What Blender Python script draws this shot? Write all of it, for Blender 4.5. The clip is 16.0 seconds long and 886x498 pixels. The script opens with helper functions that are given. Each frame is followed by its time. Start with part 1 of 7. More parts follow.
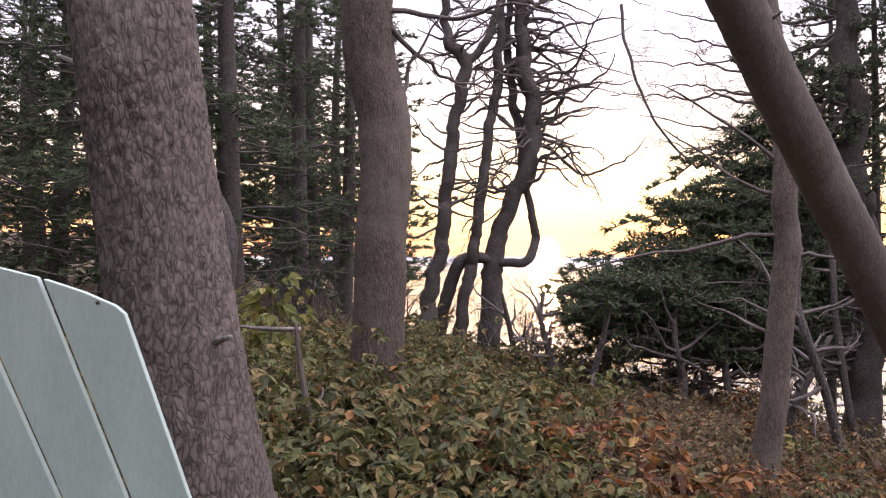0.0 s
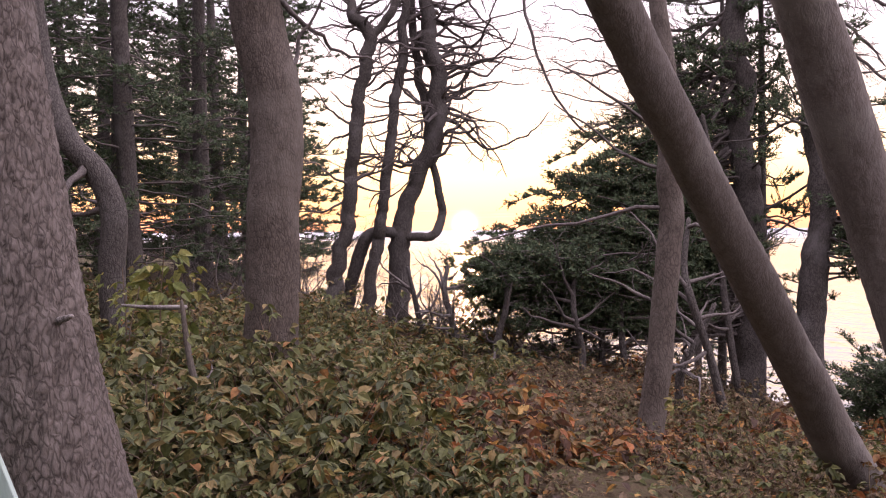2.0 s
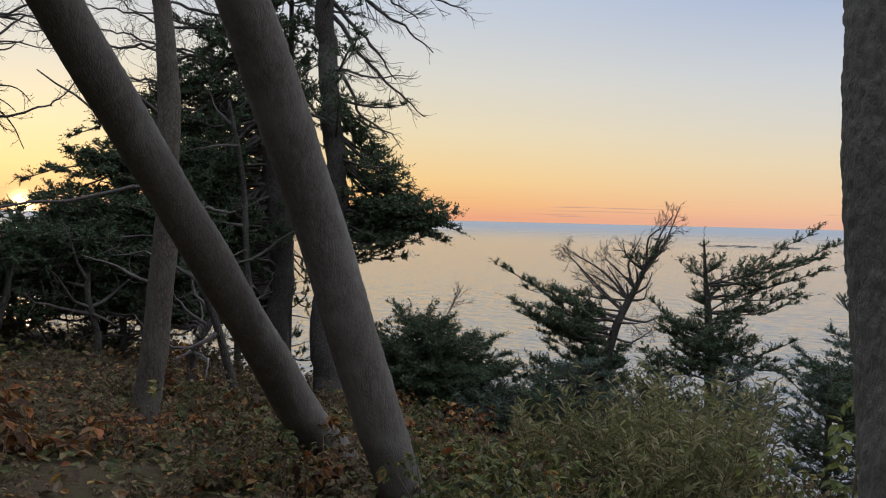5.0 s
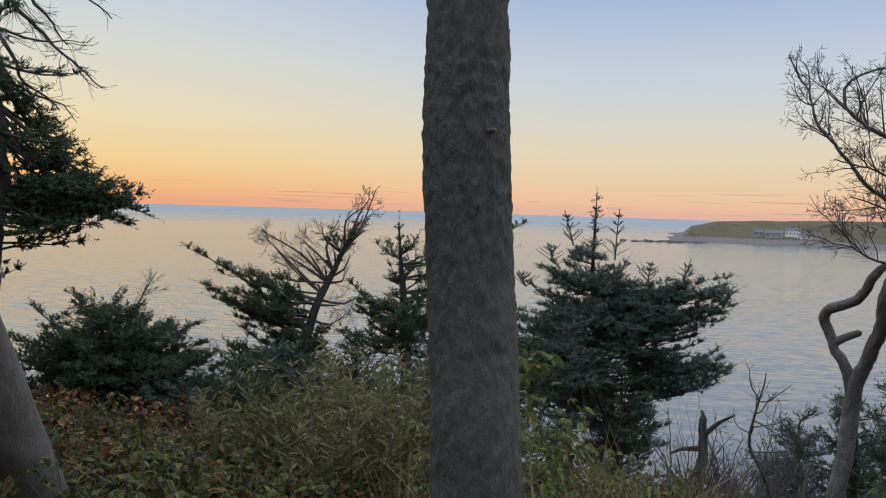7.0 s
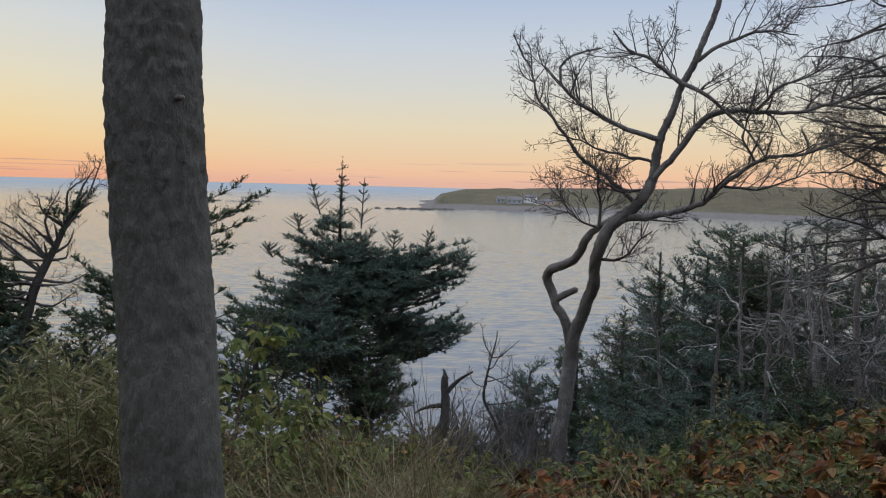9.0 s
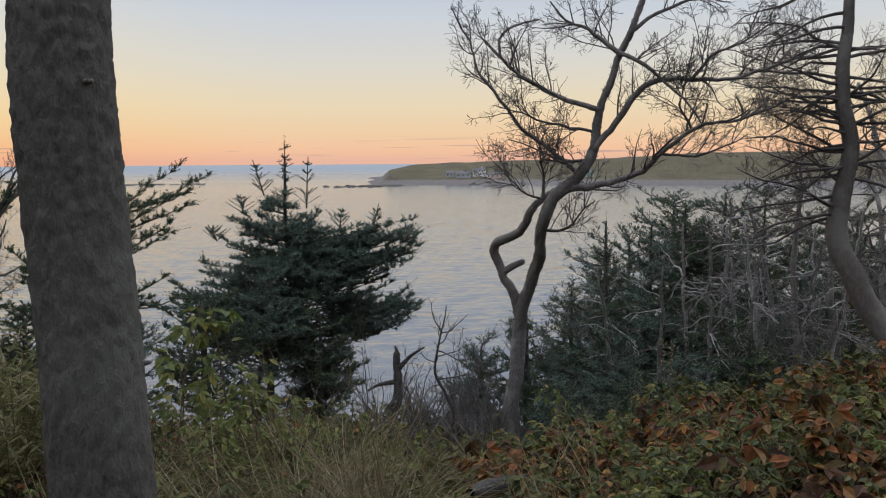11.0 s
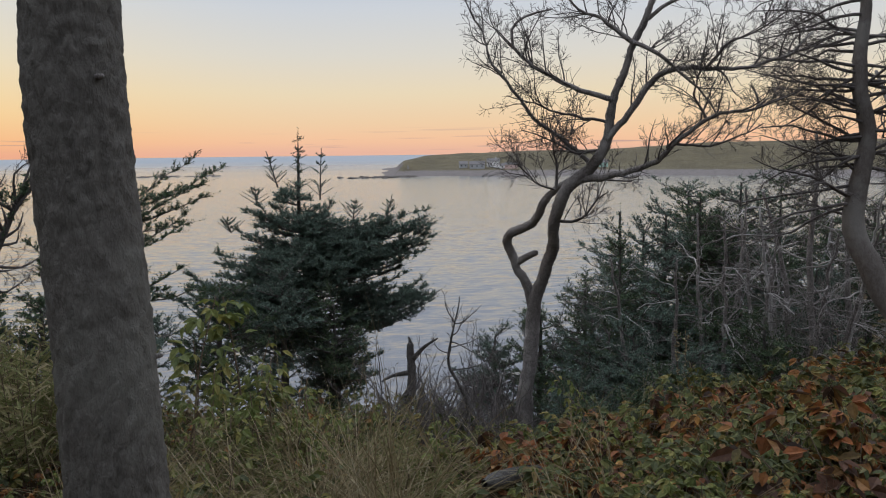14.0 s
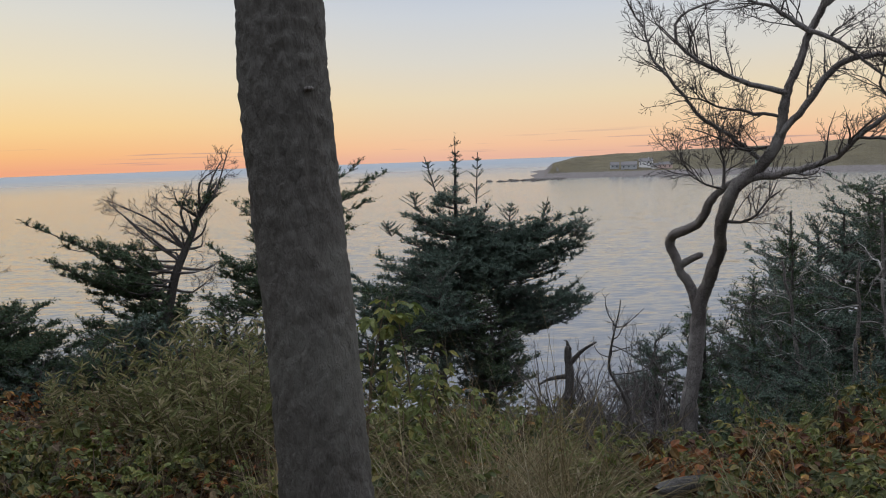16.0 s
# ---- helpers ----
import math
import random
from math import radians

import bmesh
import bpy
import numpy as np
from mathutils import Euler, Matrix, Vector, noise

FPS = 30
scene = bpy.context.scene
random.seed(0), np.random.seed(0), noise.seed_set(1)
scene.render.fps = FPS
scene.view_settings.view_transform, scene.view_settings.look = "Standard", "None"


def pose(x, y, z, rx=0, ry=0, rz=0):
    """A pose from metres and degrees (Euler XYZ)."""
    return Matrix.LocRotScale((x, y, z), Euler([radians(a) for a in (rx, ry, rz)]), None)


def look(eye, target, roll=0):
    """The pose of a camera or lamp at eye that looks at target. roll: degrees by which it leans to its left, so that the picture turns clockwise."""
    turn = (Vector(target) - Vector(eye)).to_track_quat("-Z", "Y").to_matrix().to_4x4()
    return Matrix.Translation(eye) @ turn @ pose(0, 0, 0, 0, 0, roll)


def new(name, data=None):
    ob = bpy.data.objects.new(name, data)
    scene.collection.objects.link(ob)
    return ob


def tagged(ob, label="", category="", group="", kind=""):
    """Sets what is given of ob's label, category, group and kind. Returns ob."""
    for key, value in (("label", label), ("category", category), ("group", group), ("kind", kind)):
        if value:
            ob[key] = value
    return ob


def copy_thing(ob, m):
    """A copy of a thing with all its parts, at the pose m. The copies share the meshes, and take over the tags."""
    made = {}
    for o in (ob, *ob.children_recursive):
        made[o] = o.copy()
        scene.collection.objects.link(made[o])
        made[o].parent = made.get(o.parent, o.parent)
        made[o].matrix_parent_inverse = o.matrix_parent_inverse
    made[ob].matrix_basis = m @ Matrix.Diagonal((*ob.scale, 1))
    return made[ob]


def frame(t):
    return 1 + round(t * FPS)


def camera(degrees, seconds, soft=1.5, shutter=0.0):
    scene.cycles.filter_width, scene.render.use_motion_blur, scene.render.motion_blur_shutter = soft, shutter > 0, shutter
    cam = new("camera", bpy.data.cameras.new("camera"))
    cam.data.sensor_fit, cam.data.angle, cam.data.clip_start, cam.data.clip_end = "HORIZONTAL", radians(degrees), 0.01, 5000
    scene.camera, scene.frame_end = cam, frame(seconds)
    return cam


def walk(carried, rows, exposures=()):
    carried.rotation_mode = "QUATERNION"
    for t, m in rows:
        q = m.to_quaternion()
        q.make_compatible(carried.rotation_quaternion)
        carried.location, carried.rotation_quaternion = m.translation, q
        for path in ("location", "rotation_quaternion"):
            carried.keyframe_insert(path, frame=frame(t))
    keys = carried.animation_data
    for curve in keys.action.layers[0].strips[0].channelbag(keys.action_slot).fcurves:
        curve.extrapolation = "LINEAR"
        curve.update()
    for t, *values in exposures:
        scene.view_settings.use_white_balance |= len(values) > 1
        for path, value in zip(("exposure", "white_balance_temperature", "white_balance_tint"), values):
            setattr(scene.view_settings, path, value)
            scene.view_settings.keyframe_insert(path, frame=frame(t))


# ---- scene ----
import functools

cam = camera(58.53, 16.0, soft=1.1)
PATH = [
    (0.0, -0.0020, 0.0039, 1.4900, 0.020, 0.327, -0.088),
    (0.5, 0.0700, -0.0062, 1.4998, -1.260, -0.069, -0.010),
    (1.0, 0.1288, -0.0194, 1.4983, -2.801, -0.639, 0.196),
    (1.5, 0.1659, -0.0296, 1.4917, -4.331, -1.264, 0.447),
    (2.0, 0.1751, -0.0310, 1.4906, -5.825, -1.563, 0.492),
    (2.5, 0.1882, -0.0294, 1.4850, -9.092, -1.564, 0.645),
    (3.0, 0.2546, -0.0477, 1.4918, -16.385, -1.931, 0.301),
    (3.5, 0.3576, -0.0968, 1.5042, -23.271, -2.289, -0.751),
    (4.0, 0.4902, -0.1636, 1.4887, -28.284, -2.336, -1.351),
    (6.5, 1.0137, -0.4484, 1.4524, -48.307, -2.682, -1.245),
    (7.0, 1.0550, -0.4806, 1.4486, -55.126, -2.891, -1.736),
    (7.5, 1.0789, -0.5091, 1.4527, -61.478, -3.179, -2.250),
    (8.0, 1.0998, -0.5360, 1.4581, -66.627, -3.599, -2.404),
    (8.5, 1.1196, -0.5619, 1.4626, -70.265, -4.122, -2.195),
    (9.0, 1.1409, -0.5942, 1.4609, -72.699, -4.648, -1.541),
    (9.5, 1.1516, -0.6111, 1.4624, -74.324, -5.099, -0.688),
    (12.0, 1.1752, -0.6629, 1.4658, -76.837, -6.844, 0.417),
    (12.5, 1.1776, -0.6672, 1.4650, -76.890, -7.067, 0.461),
    (13.0, 1.1802, -0.6663, 1.4640, -76.823, -7.212, 0.453),
    (13.5, 1.1748, -0.6626, 1.4659, -76.362, -7.174, 0.515),
    (14.0, 1.1715, -0.6564, 1.4707, -75.421, -7.039, 0.605),
    (14.5, 1.1591, -0.6413, 1.4729, -73.784, -6.894, 0.784),
    (15.0, 1.1464, -0.6192, 1.4744, -71.530, -6.763, 1.111),
    (15.5, 1.1350, -0.5973, 1.4686, -68.857, -6.729, 1.555),
    (16.0, 1.1154, -0.5665, 1.4694, -64.733, -6.571, 2.058),
]
EXPOSURES = [(0.0, 1.45, 6600, 34), (1.5, 1.45, 6800, 42), (2.5, 1.25, 6700, 38), (3.2, 0.48, 6350, 27), (4.0, 0.1, 6150, 18), (6.5, 0.04, 5800, 10), (8.0, 0.06, 5750, 10), (9.5, 0.06, 5850, 10), (12.0, 0.1, 6050, 12), (16.0, 0.08, 6050, 12)]
walk(cam, [(t, pose(x, y, z, 90 + pitch, roll, yaw)) for t, x, y, z, yaw, pitch, roll in PATH], EXPOSURES)

# ---- sky and sun ----
SUN_AZ, SUN_EL = radians(7.4), radians(0.2)
SUN_DIR = Vector((math.sin(SUN_AZ) * math.cos(SUN_EL), math.cos(SUN_AZ) * math.cos(SUN_EL), math.sin(SUN_EL)))


def nodes_of(tree, kind, **values):
    n = tree.nodes.new(kind)
    for key, value in values.items():
        if key in n.inputs:
            n.inputs[key].default_value = value
    return n


def ramp(tree, stops, interpolation="LINEAR"):
    n = tree.nodes.new("ShaderNodeValToRGB")
    n.color_ramp.interpolation = interpolation
    while len(n.color_ramp.elements) < len(stops):
        n.color_ramp.elements.new(0.5)
    for e, (p, c) in zip(n.color_ramp.elements, stops):
        e.position, e.color = p, (*c, 1)
    return n


def math_node(tree, op, a, b=None, c=None, clamp=False):
    n = tree.nodes.new("ShaderNodeMath")
    n.operation, n.use_clamp = op, clamp
    for i, v in enumerate((a, b, c)):
        if v is None:
            continue
        if isinstance(v, (int, float)):
            n.inputs[i].default_value = v
        else:
            tree.links.new(v, n.inputs[i])
    return n.outputs[0]


def mix_colour(tree, fac, a, b, mode="MIX"):
    n = tree.nodes.new("ShaderNodeMix")
    n.data_type, n.blend_type = "RGBA", mode
    for sock, v in ((n.inputs[0], fac), (n.inputs[6], a), (n.inputs[7], b)):
        if isinstance(v, (int, float)):
            sock.default_value = v
        elif isinstance(v, tuple):
            sock.default_value = (*v, 1)
        else:
            tree.links.new(v, sock)
    return n.outputs[2]


world = bpy.data.worlds.new("dusk_sky")
scene.world = world
world.use_nodes = True
wt = world.node_tree
wt.nodes.clear()
w_out = wt.nodes.new("ShaderNodeOutputWorld")
w_bg = wt.nodes.new("ShaderNodeBackground")
coord = wt.nodes.new("ShaderNodeTexCoord")
sep = wt.nodes.new("ShaderNodeSeparateXYZ")
wt.links.new(coord.outputs["Generated"], sep.inputs[0])
elev = math_node(wt, "ARCSINE", sep.outputs[2])
lift = math_node(wt, "DIVIDE", elev, radians(90.0), clamp=True)

def lin(r, g, b):
    """A light's colour as it shows, turned into linear values."""
    return tuple((c / 255 / 12.92) if c < 10 else ((c / 255 + 0.055) / 1.055) ** 2.4 for c in (r, g, b))


sun_side = ramp(wt, [(0.0, lin(238, 162, 116)), (0.012, lin(244, 182, 116)), (0.03, lin(246, 204, 134)), (0.065, lin(238, 216, 168)), (0.11, lin(222, 214, 192)), (0.17, lin(200, 205, 208)),
                     (0.28, lin(190, 200, 214)), (0.48, (1.25, 1.28, 1.32)), (1.0, (1.2, 1.3, 1.45))])
far_side = ramp(wt, [(0.0, lin(229, 177, 149)), (0.009, lin(240, 190, 148)), (0.022, lin(236, 200, 156)), (0.045, lin(230, 210, 172)), (0.075, lin(216, 209, 192)), (0.11, lin(202, 204, 203)), (0.16, lin(173, 184, 202)),
                     (0.25, lin(172, 185, 206)), (0.40, (1.85, 1.88, 1.95)), (1.0, (1.2, 1.3, 1.45))])
back_side = ramp(wt, [(0.0, (0.3, 0.28, 0.29)), (0.15, (0.42, 0.41, 0.44)), (0.35, (0.6, 0.61, 0.68)), (0.65, (0.95, 1.0, 1.12)), (1.0, (1.2, 1.3, 1.45))])
for r_ in (sun_side, far_side, back_side):
    wt.links.new(lift, r_.inputs[0])
dot = wt.nodes.new("ShaderNodeVectorMath")
dot.operation = "DOT_PRODUCT"
wt.links.new(coord.outputs["Generated"], dot.inputs[0])
dot.inputs[1].default_value = tuple(SUN_DIR)
toward = dot.outputs["Value"]
near_sun = wt.nodes.new("ShaderNodeMapRange")
near_sun.interpolation_type = "SMOOTHSTEP"
wt.links.new(toward, near_sun.inputs[0])
near_sun.inputs[1].default_value, near_sun.inputs[2].default_value = 0.5, 1.0
open_side = wt.nodes.new("ShaderNodeVectorMath")
open_side.operation = "DOT_PRODUCT"
wt.links.new(coord.outputs["Generated"], open_side.inputs[0])
open_side.inputs[1].default_value = (math.sin(radians(48)), math.cos(radians(48)), 0.0)
behind = wt.nodes.new("ShaderNodeMapRange")
behind.interpolation_type = "SMOOTHSTEP"
wt.links.new(open_side.outputs["Value"], behind.inputs[0])
behind.inputs[1].default_value, behind.inputs[2].default_value = 0.0, -0.6
col = mix_colour(wt, near_sun.outputs[0], far_side.outputs[0], sun_side.outputs[0])
col = mix_colour(wt, behind.outputs[0], col, back_side.outputs[0])
# thin cloud streaks low over the sea
stretch = wt.nodes.new("ShaderNodeMapping")
stretch.inputs["Scale"].default_value = (3.0, 3.0, 150.0)
wt.links.new(coord.outputs["Generated"], stretch.inputs[0])
streak = nodes_of(wt, "ShaderNodeTexNoise", Scale=2.2, Detail=4.0)
wt.links.new(stretch.outputs[0], streak.inputs["Vector"])
streak_on = ramp(wt, [(0.61, (0, 0, 0)), (0.68, (1, 1, 1))])
wt.links.new(streak.outputs[0], streak_on.inputs[0])
low = ramp(wt, [(0.0, (0, 0, 0)), (0.004, (1, 1, 1)), (0.013, (1, 1, 1)), (0.02, (0, 0, 0))])
wt.links.new(lift, low.inputs[0])
cloudy = math_node(wt, "MULTIPLY", math_node(wt, "MULTIPLY", streak_on.outputs[0], low.outputs[0]), 0.55)
col = mix_colour(wt, cloudy, col, (0.34, 0.24, 0.25))
# glow round the setting sun
warm = math_node(wt, "MAXIMUM", toward, 0.0)
halo = math_node(wt, "MULTIPLY", math_node(wt, "POWER", warm, 60.0), 0.32)
disc = math_node(wt, "MULTIPLY", math_node(wt, "POWER", warm, 22000.0), 6.0)
col = mix_colour(wt, 1.0, col, mix_colour(wt, 1.0, (1.0, 0.66, 0.24), halo, "MULTIPLY"), "ADD")
col = mix_colour(wt, 1.0, col, mix_colour(wt, 1.0, (1.0, 0.72, 0.30), disc, "MULTIPLY"), "ADD")
sky = wt.nodes.new("ShaderNodeTexSky")
sky.sky_type, sky.sun_disc, sky.sun_elevation, sky.sun_rotation = "NISHITA", False, SUN_EL, SUN_AZ
col = mix_colour(wt, 1.0, col, mix_colour(wt, 1.0, sky.outputs[0], (0.004, 0.004, 0.004), "MULTIPLY"), "ADD")
wt.links.new(col, w_bg.inputs[0])
w_bg.inputs[1].default_value = 1.0
wt.links.new(w_bg.outputs[0], w_out.inputs[0])

sun = new("sun", bpy.data.lights.new("sun", "SUN"))
sun.data.energy, sun.data.angle, sun.data.color = 0.16, radians(2.0), (1.0, 0.55, 0.25)
sun.data.specular_factor = 0.02
sun.matrix_world = look((0, 0, 30), tuple(Vector((0, 0, 30)) - SUN_DIR))

# ---- materials ----


def material(name, rough=0.8, spec=0.3):
    m = bpy.data.materials.new(name)
    m.use_nodes = True
    t = m.node_tree
    b = t.nodes["Principled BSDF"]
    b.inputs["Roughness"].default_value, b.inputs["Specular IOR Level"].default_value = rough, spec
    return m, t, b


def space(t, scale=(1, 1, 1)):
    c, mp = t.nodes.new("ShaderNodeTexCoord"), t.nodes.new("ShaderNodeMapping")
    t.links.new(c.outputs["Object"], mp.inputs[0])
    mp.inputs["Scale"].default_value = scale
    return mp.outputs[0]


def noise_of(t, vector, scale, detail=4.0, rough=0.6):
    n = nodes_of(t, "ShaderNodeTexNoise", Scale=scale, Detail=detail, Roughness=rough)
    t.links.new(vector, n.inputs["Vector"])
    return n.outputs[0]


def bump(t, b, height, strength=0.5, distance=0.02):
    n = nodes_of(t, "ShaderNodeBump", Strength=strength, Distance=distance)
    t.links.new(height, n.inputs["Height"])
    t.links.new(n.outputs[0], b.inputs["Normal"])


def bark_material(name, dark, light, lichen, scale=1.0, relief=0.02, patch=0.55, cracks=0.35, plate_size=30.0):
    m, t, b = material(name, 0.9, 0.15)
    v = space(t, (1, 1, 0.45))
    fine = noise_of(t, space(t, (1, 1, 0.6)), 95.0 * scale, 5.0)
    big = noise_of(t, space(t), 2.3, 3.0)
    furrow = noise_of(t, v, 15.0 * scale, 4.0, 0.65)
    # plates: cells with wavering edges, parted by dark cracks
    wander = nodes_of(t, "ShaderNodeTexNoise", Scale=26.0 * scale, Detail=3.0)
    t.links.new(v, wander.inputs["Vector"])
    off = t.nodes.new("ShaderNodeVectorMath")
    off.operation = "MULTIPLY_ADD"
    t.links.new(wander.outputs["Color"], off.inputs[0])
    off.inputs[1].default_value = (0.035, 0.035, 0.035)
    t.links.new(v, off.inputs[2])
    cell = nodes_of(t, "ShaderNodeTexVoronoi", Scale=plate_size * scale)
    cell.feature = "DISTANCE_TO_EDGE"
    t.links.new(off.outputs[0], cell.inputs["Vector"])
    plate = math_node(t, "MULTIPLY", cell.outputs["Distance"], 4.5, clamp=True)
    worn = math_node(t, "MULTIPLY", math_node(t, "ABSOLUTE", math_node(t, "SUBTRACT", furrow, 0.5)), 4.0, clamp=True)
    tone = math_node(t, "ADD", math_node(t, "ADD", math_node(t, "MULTIPLY", plate, cracks), math_node(t, "MULTIPLY", worn, 0.5 - 0.5 * cracks)), math_node(t, "MULTIPLY", fine, 0.6 - 0.35 * cracks), clamp=True)
    base = ramp(t, [(0.22, dark), (0.5, tuple(0.45 * a + 0.55 * b for a, b in zip(dark, light))), (0.8, light)])
    t.links.new(tone, base.inputs[0])
    spots = ramp(t, [(patch, (0, 0, 0)), (patch + 0.13, (1, 1, 1))])
    t.links.new(big, spots.inputs[0])
    c = mix_colour(t, math_node(t, "MULTIPLY", spots.outputs[0], 0.5), base.outputs[0], lichen)
    t.links.new(c, b.inputs["Base Color"])
    bump(t, b, tone, 0.9, relief)
    return m


def island_material(name, stops, rough=0.6, spec=0.3, translucent=0.0, grain=60.0):
    """Many small pieces in one mesh, each with a tone of its own."""
    m, t, b = material(name, rough, spec)
    g = t.nodes.new("ShaderNodeNewGeometry")
    tones = ramp(t, stops)
    t.links.new(g.outputs["Random Per Island"], tones.inputs[0])
    mottled = noise_of(t, space(t), grain, 3.0)
    k = ramp(t, [(0.3, (0.6, 0.6, 0.6)), (0.7, (1.15, 1.15, 1.15))])
    t.links.new(mottled, k.inputs[0])
    c = mix_colour(t, 1.0, tones.outputs[0], k.outputs[0], "MULTIPLY")
    t.links.new(c, b.inputs["Base Color"])
    if translucent:
        thin = t.nodes.new("ShaderNodeBsdfTranslucent")
        t.links.new(c, thin.inputs[0])
        both = t.nodes.new("ShaderNodeMixShader")
        both.inputs[0].default_value = translucent
        t.links.new(b.outputs[0], both.inputs[1])
        t.links.new(thin.outputs[0], both.inputs[2])
        t.links.new(both.outputs[0], t.nodes["Material Output"].inputs[0])
    return m


BARK_OLD = bark_material("furrowed_spruce_bark", (0.04, 0.033, 0.028), (0.145, 0.125, 0.11), (0.17, 0.155, 0.138), 1.0, 0.007, 0.55, 0.3, 60.0)
BARK_GREY = bark_material("smooth_grey_bark", (0.085, 0.074, 0.064), (0.15, 0.134, 0.118), (0.20, 0.19, 0.17), 1.1, 0.006, 0.5, 0.15, 50.0)
BARK_BROWN = bark_material("rough_brown_bark", (0.05, 0.041, 0.033), (0.118, 0.10, 0.083), (0.14, 0.125, 0.105), 1.1, 0.008, 0.5, 0.3, 44.0)
BARK_MID = bark_material("scaly_green_grey_bark", (0.078, 0.070, 0.060), (0.138, 0.13, 0.113), (0.155, 0.15, 0.128), 1.6, 0.006, 0.5, 0.12, 45.0)
BARK_DARK = bark_material("scaly_dark_bark", (0.036, 0.032, 0.028), (0.105, 0.096, 0.086), (0.16, 0.155, 0.145), 1.6, 0.012, 0.56)
DEADWOOD = bark_material("weathered_dead_wood", (0.06, 0.053, 0.048), (0.26, 0.235, 0.215), (0.34, 0.32, 0.29), 2.2, 0.006, 0.5)
BLEACHED = bark_material("bleached_dead_limbs", (0.16, 0.15, 0.14), (0.42, 0.40, 0.37), (0.5, 0.48, 0.44), 2.2, 0.004, 0.5)
TWIG = bark_material("thin_dead_twigs", (0.05, 0.044, 0.041), (0.155, 0.138, 0.126), (0.30, 0.29, 0.26), 3.0, 0.002, 0.6)
NEEDLE = island_material("spruce_needles", [(0.0, (0.04, 0.06, 0.034)), (0.5, (0.064, 0.096, 0.05)), (0.9, (0.09, 0.125, 0.062)), (1.0, (0.13, 0.11, 0.062))], 0.72, 0.15, 0.15)
NEEDLE_BLUE = island_material("blue_green_spruce_needles", [(0.0, (0.062, 0.092, 0.072)), (0.6, (0.105, 0.145, 0.11)), (1.0, (0.15, 0.19, 0.14))], 0.72, 0.15, 0.15)
LEAF_GREEN = island_material("green_bramble_leaves", [(0.0, (0.05, 0.06, 0.025)), (0.35, (0.09, 0.105, 0.036)), (0.6, (0.125, 0.135, 0.045)), (0.74, (0.17, 0.13, 0.055)), (0.9, (0.22, 0.16, 0.06)), (1.0, (0.30, 0.14, 0.05))], 0.6, 0.25, 0.3)
LEAF_DULL = island_material("dull_green_leaves", [(0.0, (0.045, 0.05, 0.022)), (0.4, (0.085, 0.10, 0.034)), (0.75, (0.15, 0.15, 0.045)), (0.9, (0.21, 0.17, 0.05)), (1.0, (0.24, 0.13, 0.045))], 0.6, 0.25, 0.3)
LEAF_RUST = island_material("rusty_autumn_leaves", [(0.0, (0.045, 0.028, 0.018)), (0.3, (0.11, 0.05, 0.026)), (0.5, (0.30, 0.105, 0.03)), (0.62, (0.11, 0.10, 0.036)), (0.8, (0.24, 0.12, 0.042)), (0.93, (0.36, 0.18, 0.045)), (1.0, (0.42, 0.27, 0.08))], 0.6, 0.25, 0.3)
LEAF_BROWN = island_material("withered_brown_leaves", [(0.0, (0.085, 0.06, 0.036)), (0.35, (0.15, 0.105, 0.064)), (0.6, (0.12, 0.125, 0.048)), (0.85, (0.21, 0.14, 0.078)), (1.0, (0.30, 0.21, 0.12))], 0.7, 0.2, 0.25)
LEAF_YELLOW = island_material("yellow_green_leaves", [(0.0, (0.10, 0.13, 0.035)), (0.6, (0.17, 0.19, 0.05)), (1.0, (0.28, 0.25, 0.07))], 0.6, 0.3, 0.35)
STRAW = island_material("dry_grass_straw", [(0.0, (0.16, 0.12, 0.06)), (0.6, (0.30, 0.24, 0.13)), (0.85, (0.40, 0.34, 0.22)), (1.0, (0.14, 0.16, 0.05))], 0.6, 0.3, 0.2)
PLUME = island_material("feathery_olive_plumes", [(0.0, (0.13, 0.14, 0.05)), (0.5, (0.21, 0.21, 0.085)), (0.85, (0.30, 0.26, 0.13)), (1.0, (0.40, 0.34, 0.22))], 0.65, 0.25, 0.35)
STEM = bark_material("brown_plant_stems", (0.07, 0.05, 0.035), (0.17, 0.125, 0.085), (0.20, 0.17, 0.09), 3.0, 0.002)


def ground_material():
    m, t, b = material("leaf_litter_soil", 0.95, 0.1)
    v = space(t)
    a, c = noise_of(t, v, 0.6, 6.0), noise_of(t, v, 24.0, 6.0)
    base = ramp(t, [(0.3, (0.030, 0.024, 0.016)), (0.5, (0.075, 0.055, 0.032)), (0.62, (0.055, 0.062, 0.025)), (0.8, (0.12, 0.085, 0.045))])
    t.links.new(math_node(t, "ADD", math_node(t, "MULTIPLY", a, 0.45), math_node(t, "MULTIPLY", c, 0.55)), base.inputs[0])
    t.links.new(base.outputs[0], b.inputs["Base Color"])
    bump(t, b, c, 0.9, 0.05)
    return m


